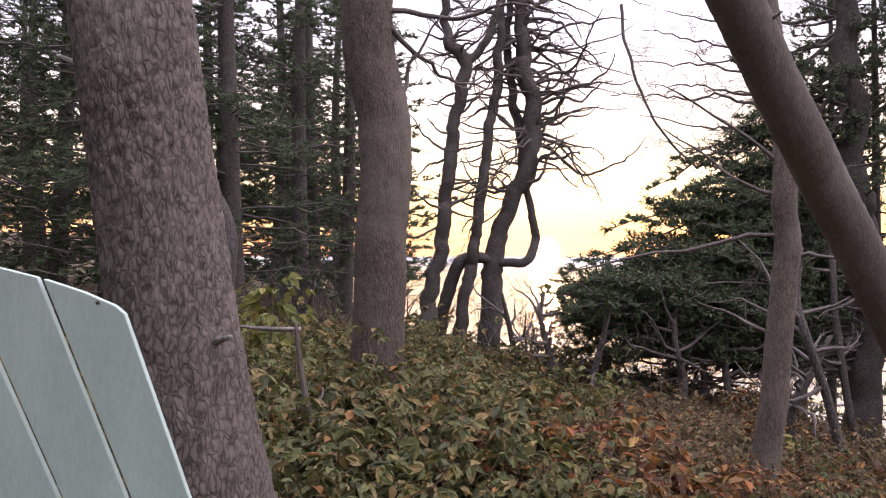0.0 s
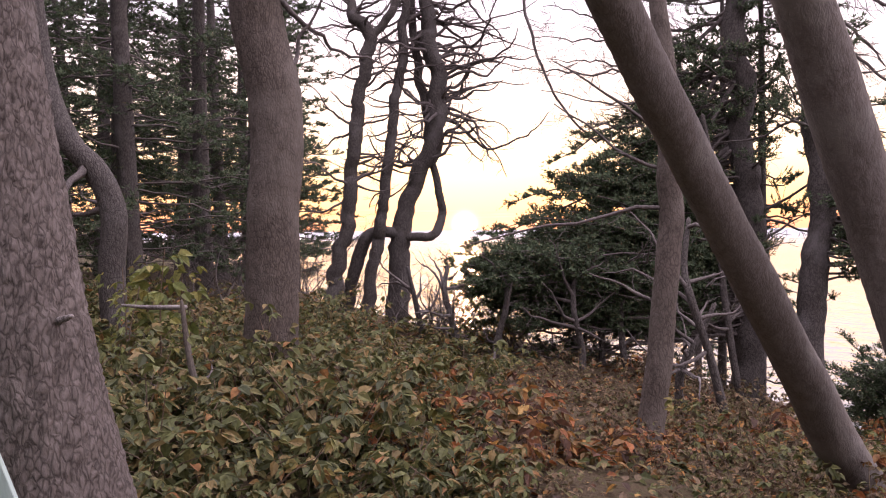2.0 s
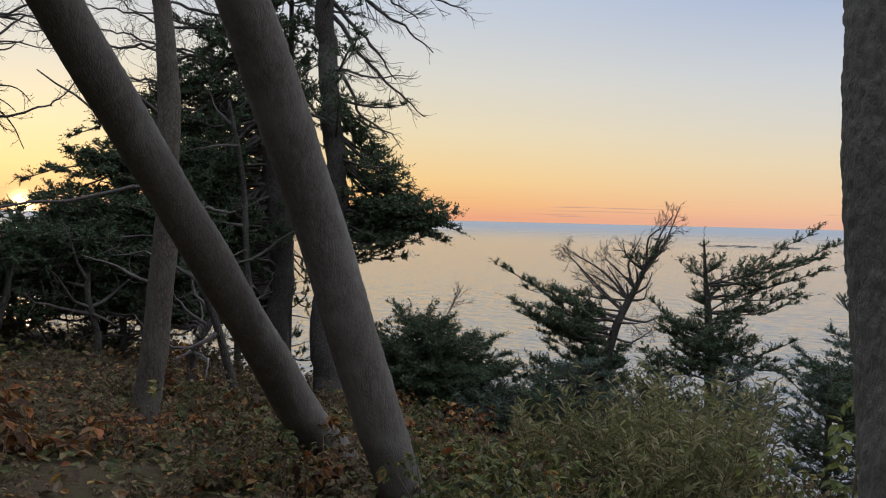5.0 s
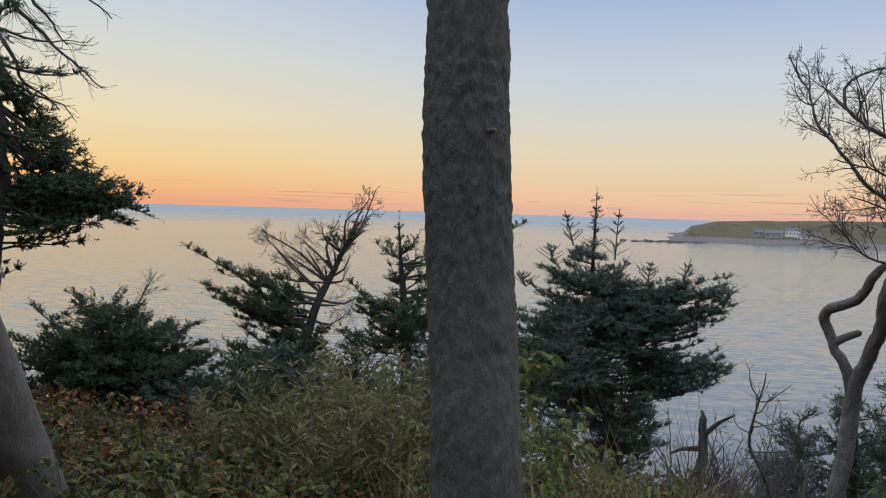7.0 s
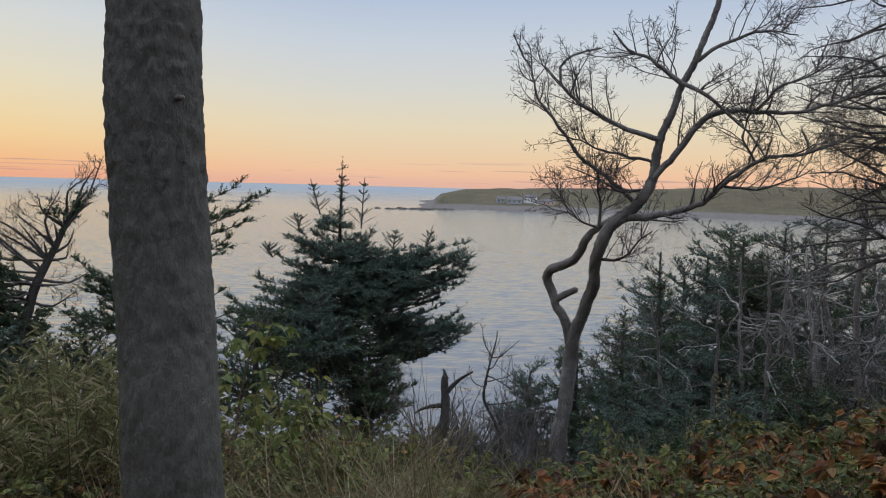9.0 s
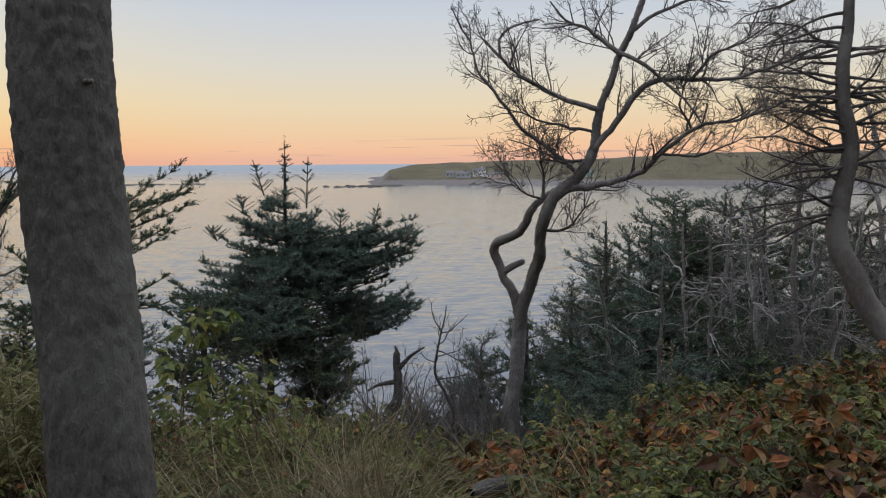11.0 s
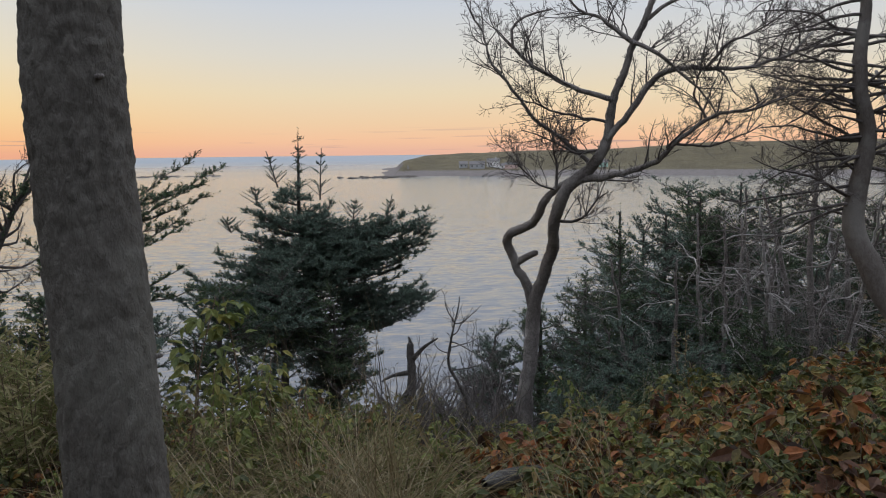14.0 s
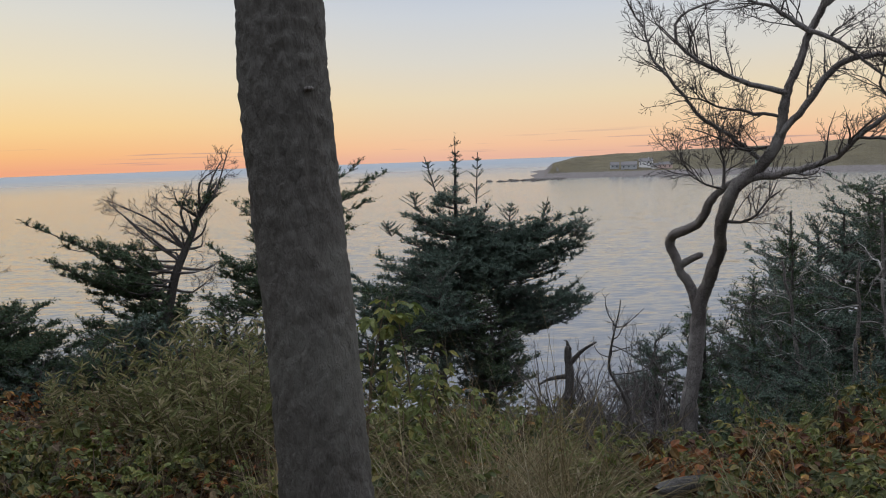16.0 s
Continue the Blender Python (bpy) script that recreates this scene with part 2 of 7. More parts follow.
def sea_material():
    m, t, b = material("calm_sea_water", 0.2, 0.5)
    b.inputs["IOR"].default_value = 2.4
    c = t.nodes.new("ShaderNodeTexCoord")
    turn = t.nodes.new("ShaderNodeMapping")
    turn.inputs["Rotation"].default_value = (0, 0, radians(65))
    t.links.new(c.outputs["Object"], turn.inputs[0])
    sc = t.nodes.new("ShaderNodeMapping")
    sc.inputs["Scale"].default_value = (0.28, 1.0, 1.0)
    t.links.new(turn.outputs[0], sc.inputs[0])
    calm = noise_of(t, sc.outputs[0], 0.010, 4.0)
    tilt = None
    for scale, share in ((0.6, 0.24), (2.2, 0.30)):
        n = nodes_of(t, "ShaderNodeTexNoise", Scale=scale, Detail=3.0)
        t.links.new(sc.outputs[0], n.inputs["Vector"])
        shift = t.nodes.new("ShaderNodeVectorMath")
        shift.operation = "SUBTRACT"
        t.links.new(n.outputs["Color"], shift.inputs[0])
        shift.inputs[1].default_value = (0.5, 0.5, 0.5)
        part_of = t.nodes.new("ShaderNodeVectorMath")
        part_of.operation = "MULTIPLY"
        t.links.new(shift.outputs[0], part_of.inputs[0])
        part_of.inputs[1].default_value = (share, share, 0)
        if tilt is None:
            tilt = part_of.outputs[0]
        else:
            both = t.nodes.new("ShaderNodeVectorMath")
            t.links.new(tilt, both.inputs[0])
            t.links.new(part_of.outputs[0], both.inputs[1])
            tilt = both.outputs[0]
    up = t.nodes.new("ShaderNodeVectorMath")
    t.links.new(tilt, up.inputs[0])
    up.inputs[1].default_value = (0, 0, 1)
    level = t.nodes.new("ShaderNodeVectorMath")
    level.operation = "NORMALIZE"
    t.links.new(up.outputs[0], level.inputs[0])
    t.links.new(level.outputs[0], b.inputs["Normal"])
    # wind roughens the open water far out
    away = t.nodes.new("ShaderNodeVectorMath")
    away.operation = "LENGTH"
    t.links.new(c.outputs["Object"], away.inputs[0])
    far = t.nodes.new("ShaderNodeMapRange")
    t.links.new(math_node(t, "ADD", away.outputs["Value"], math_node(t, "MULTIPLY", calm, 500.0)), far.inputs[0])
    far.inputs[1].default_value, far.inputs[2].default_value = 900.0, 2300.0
    t.links.new(math_node(t, "ADD", math_node(t, "MULTIPLY", far.outputs[0], 0.26), 0.15), b.inputs["Roughness"])
    # base colour also goes bluer far out, painting in the blue sky reflection
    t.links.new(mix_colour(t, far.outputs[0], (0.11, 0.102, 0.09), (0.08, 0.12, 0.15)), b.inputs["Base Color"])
    return m


def rock_material(name, dark, light, scale):
    m, t, b = material(name, 0.9, 0.2)
    v = space(t)
    a, c = noise_of(t, v, scale, 6.0), noise_of(t, v, scale * 9, 5.0)
    base = ramp(t, [(0.3, dark), (0.7, light)])
    k = math_node(t, "ADD", math_node(t, "MULTIPLY", a, 0.6), math_node(t, "MULTIPLY", c, 0.4))
    t.links.new(k, base.inputs[0])
    t.links.new(base.outputs[0], b.inputs["Base Color"])
    bump(t, b, k, 0.8, 0.3 / scale)
    return m


def painted(name, colour, wear, rough=0.55, scale=1.0):
    m, t, b = material(name, rough, 0.4)
    v = space(t, (1, 1, 0.35))
    a, c = noise_of(t, v, 7.0 * scale, 4.0), noise_of(t, v, 130.0 * scale, 4.0)
    k = ramp(t, [(0.35, wear), (0.6, colour), (0.8, tuple(min(1, x * 1.12) for x in colour))])
    t.links.new(math_node(t, "ADD", math_node(t, "MULTIPLY", a, 0.6), math_node(t, "MULTIPLY", c, 0.4)), k.inputs[0])
    t.links.new(k.outputs[0], b.inputs["Base Color"])
    bump(t, b, c, 0.25, 0.002)
    return m


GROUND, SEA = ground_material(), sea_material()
ROCK = rock_material("dark_shore_rock", (0.05, 0.045, 0.04), (0.17, 0.15, 0.13), 0.8)
CLIFF = rock_material("grey_cliff_rock", (0.08, 0.072, 0.064), (0.18, 0.165, 0.145), 0.15)
FAR_GRASS = rock_material("autumn_headland_grass", (0.068, 0.058, 0.034), (0.15, 0.124, 0.068), 0.05)
SHINGLE = rock_material("grey_shingle_beach", (0.10, 0.088, 0.08), (0.20, 0.175, 0.16), 0.25)
CHAIR_PAINT = painted("pale_teal_chair_paint", (0.33, 0.425, 0.375), (0.25, 0.33, 0.29), 0.75)
WHITE_WALL = painted("white_house_paint", (0.85, 0.84, 0.82), (0.78, 0.77, 0.75), 0.7, 0.02)
GREY_WALL = painted("grey_shed_boards", (0.42, 0.44, 0.45), (0.33, 0.34, 0.35), 0.8, 0.02)
PINK_WALL = painted("faded_pink_boards", (0.62, 0.47, 0.42), (0.5, 0.38, 0.34), 0.8, 0.02)
GREEN_WALL = painted("light_green_boards", (0.42, 0.60, 0.52), (0.34, 0.5, 0.43), 0.8, 0.02)
ROOF = painted("dark_felt_roof", (0.19, 0.18, 0.175), (0.14, 0.135, 0.13), 0.9, 0.02)
WINDOW_DARK = painted("dark_window_glass", (0.03, 0.035, 0.04), (0.02, 0.025, 0.03), 0.1, 0.02)

# ---- mesh helpers ----
rng = np.random.default_rng(7)


class Soup:
    """Collects vertices and faces of one mesh, with a material slot for each block."""

    def __init__(self):
        self.verts, self.faces, self.slots, self.count = [], [], [], 0

    def add(self, verts, faces, slot=0):
        self.verts.append(np.asarray(verts, float))
        self.faces.append(np.asarray(faces, int) + self.count)
        self.slots.append(slot)
        self.count += len(self.verts[-1])

    def object(self, name, mats, parent=None, smooth=True, kind="", label=""):
        me = bpy.data.meshes.new(name)
        verts = np.concatenate(self.verts).astype(np.float32)
        sizes = np.concatenate([np.full(len(b), b.shape[1]) for b in self.faces])
        me.vertices.add(len(verts))
        me.vertices.foreach_set("co", verts.ravel())
        me.loops.add(int(sizes.sum()))
        me.loops.foreach_set("vertex_index", np.concatenate([b.ravel() for b in self.faces]).astype(np.int32))
        me.polygons.add(len(sizes))
        me.polygons.foreach_set("loop_start", (np.cumsum(sizes) - sizes).astype(np.int32))
        for mat in mats if isinstance(mats, tuple) else (mats,):
            me.materials.append(mat)
        slots = np.repeat(self.slots, [len(b) for b in self.faces])
        me.polygons.foreach_set("material_index", slots.astype(np.int32))
        me.polygons.foreach_set("use_smooth", (slots == 0) & smooth)
        me.update(calc_edges=True)
        ob = new(name, me)
        if parent is not None:
            ob.parent = parent
            ob.matrix_parent_inverse = parent.matrix_basis.inverted()
        return tagged(ob, label=label, kind=kind)


def thing(name, place, label, category, group=""):
    ob = new(name)
    ob.empty_display_size = 0.2
    ob.matrix_basis = pose(*place)
    return tagged(ob, label, category, group)


def part(name, bm, mat, parent, label="", smooth=False):
    me = bpy.data.meshes.new(name)
    bm.to_mesh(me)
    bm.free()
    me.materials.append(mat)
    if smooth:
        me.polygons.foreach_set("use_smooth", np.ones(len(me.polygons), bool))
    ob = new(name, me)
    ob.parent = parent
    ob.matrix_parent_inverse = parent.matrix_basis.inverted() if parent.parent is None else (parent.parent.matrix_basis).inverted()
    return tagged(ob, label)


def curve(points, step):
    """A smooth line through a few points (Catmull-Rom)."""
    p = np.array(points, float)
    p = np.vstack([2 * p[0] - p[1], p, 2 * p[-1] - p[-2]])
    out = []
    for i in range(1, len(p) - 2):
        n = max(2, int(np.linalg.norm(p[i + 1] - p[i]) / step))
        u = np.linspace(0, 1, n, endpoint=False)[:, None]
        a, b, c, d = p[i - 1], p[i], p[i + 1], p[i + 2]
        out.append(0.5 * (2 * b + (c - a) * u + (2 * a - 5 * b + 4 * c - d) * u ** 2 + (3 * b - a - 3 * c + d) * u ** 3))
    out.append(p[-2][None])
    return np.concatenate(out)


def cross3(a, b):
    return np.array([a[1] * b[2] - a[2] * b[1], a[2] * b[0] - a[0] * b[2], a[0] * b[1] - a[1] * b[0]])


def unit(v):
    return v / (math.sqrt(v[0] * v[0] + v[1] * v[1] + v[2] * v[2]) + 1e-9)


def side_of(rows):
    """Rows of vectors made one long."""
    return rows / (np.sqrt((rows * rows).sum(1))[:, None] + 1e-9)


@functools.lru_cache(None)
def tube_faces(n, sides):
    i, k = np.meshgrid(np.arange(n - 1), np.arange(sides), indexing="ij")
    i, k = i.ravel(), k.ravel()
    k2 = (k + 1) % sides
    quads = np.stack([i * sides + k, i * sides + k2, (i + 1) * sides + k2, (i + 1) * sides + k], 1)
    m = np.arange(sides)
    return quads, np.stack([(n - 1) * sides + m, (n - 1) * sides + (m + 1) % sides, np.full(sides, n * sides)], 1)


@functools.lru_cache(None)
def ring_of(sides):
    ang = np.linspace(0, 2 * math.pi, sides, endpoint=False)
    return np.cos(ang)[None, :, None], np.sin(ang)[None, :, None]


def tube(soup, pts, radii, sides=6, rough=0.0, seed=0.0, ridges=0, plates=None):
    """A tapered, bent limb; rough: relief as a share of the radius."""
    pts, radii = np.asarray(pts, float), np.asarray(radii, float)
    n = len(pts)
    tan = np.empty((n, 3))
    tan[0], tan[-1] = pts[1] - pts[0], pts[-1] - pts[-2]
    tan[1:-1] = pts[2:] - pts[:-2]
    tan = side_of(tan)
    ref = (1.0, 0.13, 0.07) if np.abs(tan[:, 2]).mean() > 0.5 else (0.1, 0.07, 1.0)
    u = np.empty((n, 3))
    u[:, 0], u[:, 1], u[:, 2] = tan[:, 1] * ref[2] - tan[:, 2] * ref[1], tan[:, 2] * ref[0] - tan[:, 0] * ref[2], tan[:, 0] * ref[1] - tan[:, 1] * ref[0]
    size = np.sqrt((u * u).sum(1))
    u /= size[:, None] + 1e-9
    if size.min() < 0.4:
        u[0] = unit(cross3(tan[0], (0.3, 0.9, 0.3)))
        for i in range(1, n):
            u[i] = unit(u[i - 1] - tan[i] * np.dot(u[i - 1], tan[i]))
    w = np.empty((n, 3))
    w[:, 0], w[:, 1], w[:, 2] = tan[:, 1] * u[:, 2] - tan[:, 2] * u[:, 1], tan[:, 2] * u[:, 0] - tan[:, 0] * u[:, 2], tan[:, 0] * u[:, 1] - tan[:, 1] * u[:, 0]
    if not rough:
        cos_a, sin_a = ring_of(sides)
        ring = pts[:, None] + radii[:, None, None] * (u[:, None] * cos_a + w[:, None] * sin_a)
        quads, top = tube_faces(n, sides)
        soup.add(np.concatenate([ring.reshape(-1, 3), pts[-1:] + tan[-1:] * radii[-1]]), quads)
        if sides > 4:
            soup.add(np.zeros((0, 3)), top - (n * sides + 1))
        return
    ang = np.linspace(0, 2 * math.pi, sides, endpoint=False)
    rad = np.repeat(radii[:, None], sides, 1)
    if rough:
        for i in range(n):
            for k in range(sides):
                d = u[i] * math.cos(ang[k]) + w[i] * math.sin(ang[k])
                q = Vector(pts[i] + d * radii[i])
                big = noise.noise(Vector((q.x * 2.2 + seed, q.y * 2.2, q.z * 1.3)))
                fine = noise.noise(Vector((q.x * 38 + seed, q.y * 38, q.z * 9)))
                vein = abs(noise.noise(Vector((q.x * 21, q.y * 21 + seed, q.z * 4.5))))
                if plates:
                    wide, tall, depth = plates
                    off = noise.noise_vector(Vector((q.x * 14, q.y * 14, q.z * 10))) * 0.45
                    d2 = noise.voronoi(Vector((q.x / wide + off.x + seed, q.y / wide + off.y, q.z / tall + off.z)))[0]
                    edge = min(1.0, max(0.0, d2[1] - d2[0]) / 0.34)
                    rad[i, k] += depth * (edge * (2 - edge) - 0.8 + 0.5 * noise.noise(Vector((q.x * 60, q.y * 60, q.z * 40))))
                rad[i, k] *= 1 + rough * (1.6 * big + ridges * (0.8 * fine - 1.6 * max(0.0, 0.22 - vein) * 3))
    ring = pts[:, None] + rad[..., None] * (u[:, None] * np.cos(ang)[None, :, None] + w[:, None] * np.sin(ang)[None, :, None])
    verts = np.concatenate([ring.reshape(-1, 3), pts[-1:] + tan[-1:] * radii[-1]])
    quads, top = tube_faces(n, sides)
    soup.add(verts, quads)
    soup.add(np.zeros((0, 3)), top - len(verts))


def limb(start, way, length, wander=0.25, lift=0.0, steps=6):
    """A crooked line that sets out along way; lift bends it up or down."""
    pts, p, d = [np.array(start, float)], np.array(start, float), unit(np.array(way, float))
    for _ in range(steps):
        d = unit(d + rng.normal(0, wander, 3) + np.array([0, 0, lift]))
        p = p + d * length / steps
        pts.append(p)
    return np.array(pts)


def twigs(soup, pts, r, reach, depth, every=0.12, angle=0.8, lift=0.05, wander=0.22, sides=4, flat=None):
    """Side twigs along a limb, and twigs on those."""
    seg = np.linalg.norm(np.diff(pts, axis=0), axis=1)
    total = seg.sum()
    n = max(1, int(total / every))
    at = np.sort(rng.uniform(0.18, 1.0, n)) * total
    cum = np.concatenate([[0], np.cumsum(seg)])
    for s in at:
        i = min(len(seg) - 1, int(np.searchsorted(cum, s)) - 1)
        i = max(i, 0)
        f = (s - cum[i]) / (seg[i] + 1e-9)
        p = pts[i] + (pts[i + 1] - pts[i]) * f
        t = unit(pts[i + 1] - pts[i])
        side = unit(cross3(t, rng.normal(0, 1, 3)))
        if flat is not None:
            side = unit(side + flat * (1 if rng.random() < 0.5 else -1) * 0.9)
        d = unit(t * math.cos(angle) + side * math.sin(angle))
        u = s / total
        ln = reach * (1.1 - 0.75 * u) * rng.uniform(0.5, 1.2)
        q = limb(p, d, ln, wander, lift, 4)
        rr = max(0.0026, r * (1 - 0.7 * u) * 0.45)
        tube(soup, q, np.linspace(rr, 0.0019, len(q)), sides)
        if depth > 1:
            twigs(soup, q, rr, reach * 0.45, depth - 1, every * 0.6, angle, lift, wander, 3, flat)


def blades(pos, way, length, width, normal):
    """Leaf-like blades as folded, pointed ovals: 6 vertices and two halves each."""
    n = len(pos)
    way = way / (np.linalg.norm(way, axis=1)[:, None] + 1e-9)
    side = np.cross(way, normal)
    side /= np.linalg.norm(side, axis=1)[:, None] + 1e-9
    up = np.cross(side, way)
    L, W = length[:, None], width[:, None]
    lift = up * W * 0.16
    v = np.stack([pos, pos + way * L * 0.28 + side * W * 0.47 + lift, pos + way * L * 0.62 + side * W * 0.40 + lift * 0.7 - up * L * 0.04, pos + way * L - up * L * 0.16,
                  pos + way * L * 0.62 - side * W * 0.40 + lift * 0.7 - up * L * 0.04, pos + way * L * 0.28 - side * W * 0.47 + lift], 1)
    base = (np.arange(n) * 6)[:, None, None]
    f = np.array([[0, 1, 2, 3], [0, 3, 4, 5]])[None] + base
    return v.reshape(-1, 3), f.reshape(-1, 4)


def needles(soup, pos, way, length, per=12, size=0.035, width=0.007):
    """Shoots set round with needles, all in one block."""
    pos, way, length = np.asarray(pos), np.asarray(way), np.asarray(length)
    n = len(pos)
    way = way / (np.linalg.norm(way, axis=1)[:, None] + 1e-9)
    ref = rng.normal(0, 1, (n, 3))
    a = np.cross(way, ref)
    a /= np.linalg.norm(a, axis=1)[:, None] + 1e-9
    b = np.cross(way, a)
    u = (np.arange(per) + 0.5) / per
    ang = np.arange(per) * 2.4
    out = a[:, None] * np.cos(ang)[None, :, None] + b[:, None] * np.sin(ang)[None, :, None]
    root = pos[:, None] + way[:, None] * (length[:, None] * u[None])[..., None]
    d = out * 0.80 + way[:, None] * 0.55
    ln = size * rng.uniform(0.75, 1.2, (n, per))[..., None]
    tip = root + d * ln
    side = np.cross(d, way[:, None] + 0.01)
    side /= np.linalg.norm(side, axis=2)[..., None] + 1e-9
    v = np.stack([root + side * width, root - side * width, tip], 2).reshape(-1, 3)
    soup.add(v, np.arange(len(v)).reshape(-1, 3), 1)


def grow_bough(soup, start, tip, spread, bare=0.25, thick=0.02, sag=-0.08, density=1.0, up=0.25, per=11, size=0.03, width=0.0075, wood=1.0):
    """A spruce bough: bent axis, side branches in a loose fan, needle shoots on those."""
    start, tip = np.array(start, float), np.array(tip, float)
    length = np.linalg.norm(tip - start)
    mid = (start + tip) / 2 + np.array([0, 0, sag * length]) + rng.normal(0, 0.04 * length, 3)
    axis = curve([start, mid, tip], max(0.1, length / 9))
    axis[1:-1] += rng.normal(0, 0.012 * length, (len(axis) - 2, 3))
    tube(soup, axis, np.linspace(thick, 0.004, len(axis)), 4)
    n = max(4, int(length * (1 - bare) / 0.075 * density))
    at, ways, lens = [axis[-1:]], [unit(axis[-1] - axis[-2])[None]], [np.array([0.14])]
    for u in np.linspace(bare, 1.0, n):
        i = min(len(axis) - 2, int(u * (len(axis) - 1)))
        p, t = axis[i] + (axis[i + 1] - axis[i]) * rng.random(), unit(axis[i + 1] - axis[i])
        flat = unit(np.array([t[1], -t[0], 0.0]))
        for s in (-1, 1):
            d = unit(t * rng.uniform(0.5, 1.0) + flat * s * rng.uniform(0.5, 1.0) + np.array([0, 0, rng.normal(up, 0.3)]))
            ln = max(0.08, spread * (1.15 - u) * rng.uniform(0.45, 1.1))
            q = limb(p, d, ln, 0.14, 0.05, 2)
            tube(soup, q if wood == 1.0 else q[::2], (0.005, 0.0035, 0.002) if wood == 1.0 else (0.005, 0.002), 3)
            step = np.diff(q, axis=0)
            e = side_of(step)
            k = max(2, int(ln / 0.05 * density))
            f = rng.uniform(0.1, 1.8, k)
            j = (f >= 1).astype(int)
            sign = np.where(rng.random(k) < 0.5, -1.0, 1.0)
            side = np.stack([e[j, 1] * sign, -e[j, 0] * sign, np.zeros(k)], 1) + rng.normal(0, 0.35, (k, 3))
            at += [q[:2], q[j] + step[j] * (f - j)[:, None]]
            ways += [e, side_of(e[j] * 0.75 + side_of(side) * 0.65 + np.array([0, 0, 0.18]))]
            lens += [np.sqrt((step * step).sum(1)) * 1.04, rng.uniform(0.06, 0.13, k) * (1.1 - 0.2 * f)]
    needles(soup, np.concatenate(at), np.concatenate(ways), np.concatenate(lens), per, size, width)


def bough(tree, mat, *args, fine=1.0, **more):
    soup = Soup()
    grow_bough(soup, *args, per=max(4, int(7 * fine)), size=0.036 / fine ** 0.5, width=0.0078 / fine, **more)
    return soup.object("bough", (TWIG, mat), tree)


def kinked(line, amount, seed=0.0):
    """Bends a line to and fro, as old limbs grow; its ends stay."""
    s = np.concatenate([[0], np.cumsum(np.linalg.norm(np.diff(line, axis=0), axis=1))])
    ease = np.minimum(1, np.minimum(s, s[-1] - s) / 0.25)[:, None]
    off = [noise.noise_vector(Vector((q * 3.1 + seed, seed * 0.7, 1.0))) * 0.65 + noise.noise_vector(Vector((q * 8.0, seed, 5.0))) * 0.35 for q in s]
    return line + np.array([tuple(o) for o in off]) * amount * 2.4 * ease


def trunk_mesh(name, pts, radii, mat, parent, sides=20, step=0.06, rough=0.05, ridges=0.0, seed=0.0, label="", kink=0.0, plates=None):
    line = curve(pts, step)
    if kink:
        line = kinked(line, kink, seed)
    s = np.linspace(0, 1, len(line))
    r = np.interp(s, np.linspace(0, 1, len(radii)), radii)
    if max(radii) > 2.5 * step:
        k = min(len(line) // 6, max(1, int(0.8 * max(radii) / step)))
        ends = np.concatenate([line[0] + (line[0] - line[1]) * np.arange(k, 0, -1)[:, None], line, line[-1] + (line[-1] - line[-2]) * np.arange(1, k + 1)[:, None]])
        line = np.stack([np.convolve(ends[:, a], np.full(2 * k + 1, 1 / (2 * k + 1)), "valid") for a in range(3)], 1)
    if len(r) > 60:
        m = len(r) // 12
        pad = np.concatenate([np.full(m, r[0]), r, np.full(m, r[-1])])
        r = np.convolve(pad, np.full(2 * m + 1, 1 / (2 * m + 1)), "valid")
    soup = Soup()
    tube(soup, line, r, sides, rough, seed, ridges, plates)
    return soup.object(name, mat, parent, label=label), line, r


def set_back(tree, k, eye=(0.1, -0.02, 1.5)):
    """Moves a thing away along the line of sight of the path's start, growing with the distance."""
    tree.matrix_basis = Matrix.Translation(eye) @ Matrix.Scale(k, 4) @ Matrix.Translation([-c for c in eye]) @ tree.matrix_basis
    return tree


# ---- ground, sea and the far shore ----
SEA_LEVEL = -18.5


def ground_height(x, y):
    u = min(1.0, max(0.0, (y + 3.5) / 4.8))
    bank = 0.35 + 0.65 * u * u * (3 - 2 * u)
    q = min(max(x, -2.0), 16.0)
    slope = 0.2 - bank * (0.10 * q + 0.0105 * max(q, 0.0) ** 2) + 0.05 * max(0.0, -x)
    s = 0.65 * x + 0.76 * y + 1.3 * min(0.0, x + 0.3) + 0.5 * min(0.0, y + 4)
    e = max(0.0, s - 9.0)
    drop = 0.10 * e * e if e < 5 else 2.5 + 1.0 * (e - 5)
    bumps = 0.10 * noise.noise(Vector((x * 0.5, y * 0.5, 1.0))) + 0.05 * noise.noise(Vector((x * 1.7, y * 1.7, 4.0)))
    dip = 0.34 * math.exp(-((x - 5.0) ** 2 + (y - 6.0) ** 2) / 4.5)
    v = min(1.0, max(0.0, (0.6 - y) / 1.6))
    fall = 0.23 * max(0.0, x - 7.4) * v * v * (3 - 2 * v) * min(1.0, max(0.0, (9.0 + y) / 3.0))
    past = max(0.0, 0.5 * (x - 5.7) + y - 0.15) / 1.12
    steep = 0.42 * min(1.0, past / 0.9) * min(1.0, max(0.0, (x - 6.0) / 1.2)) * min(1.0, max(0.0, (1.9 - y) / 1.2))
    return max(slope - drop + bumps - dip - fall - steep, SEA_LEVEL - 3.0)


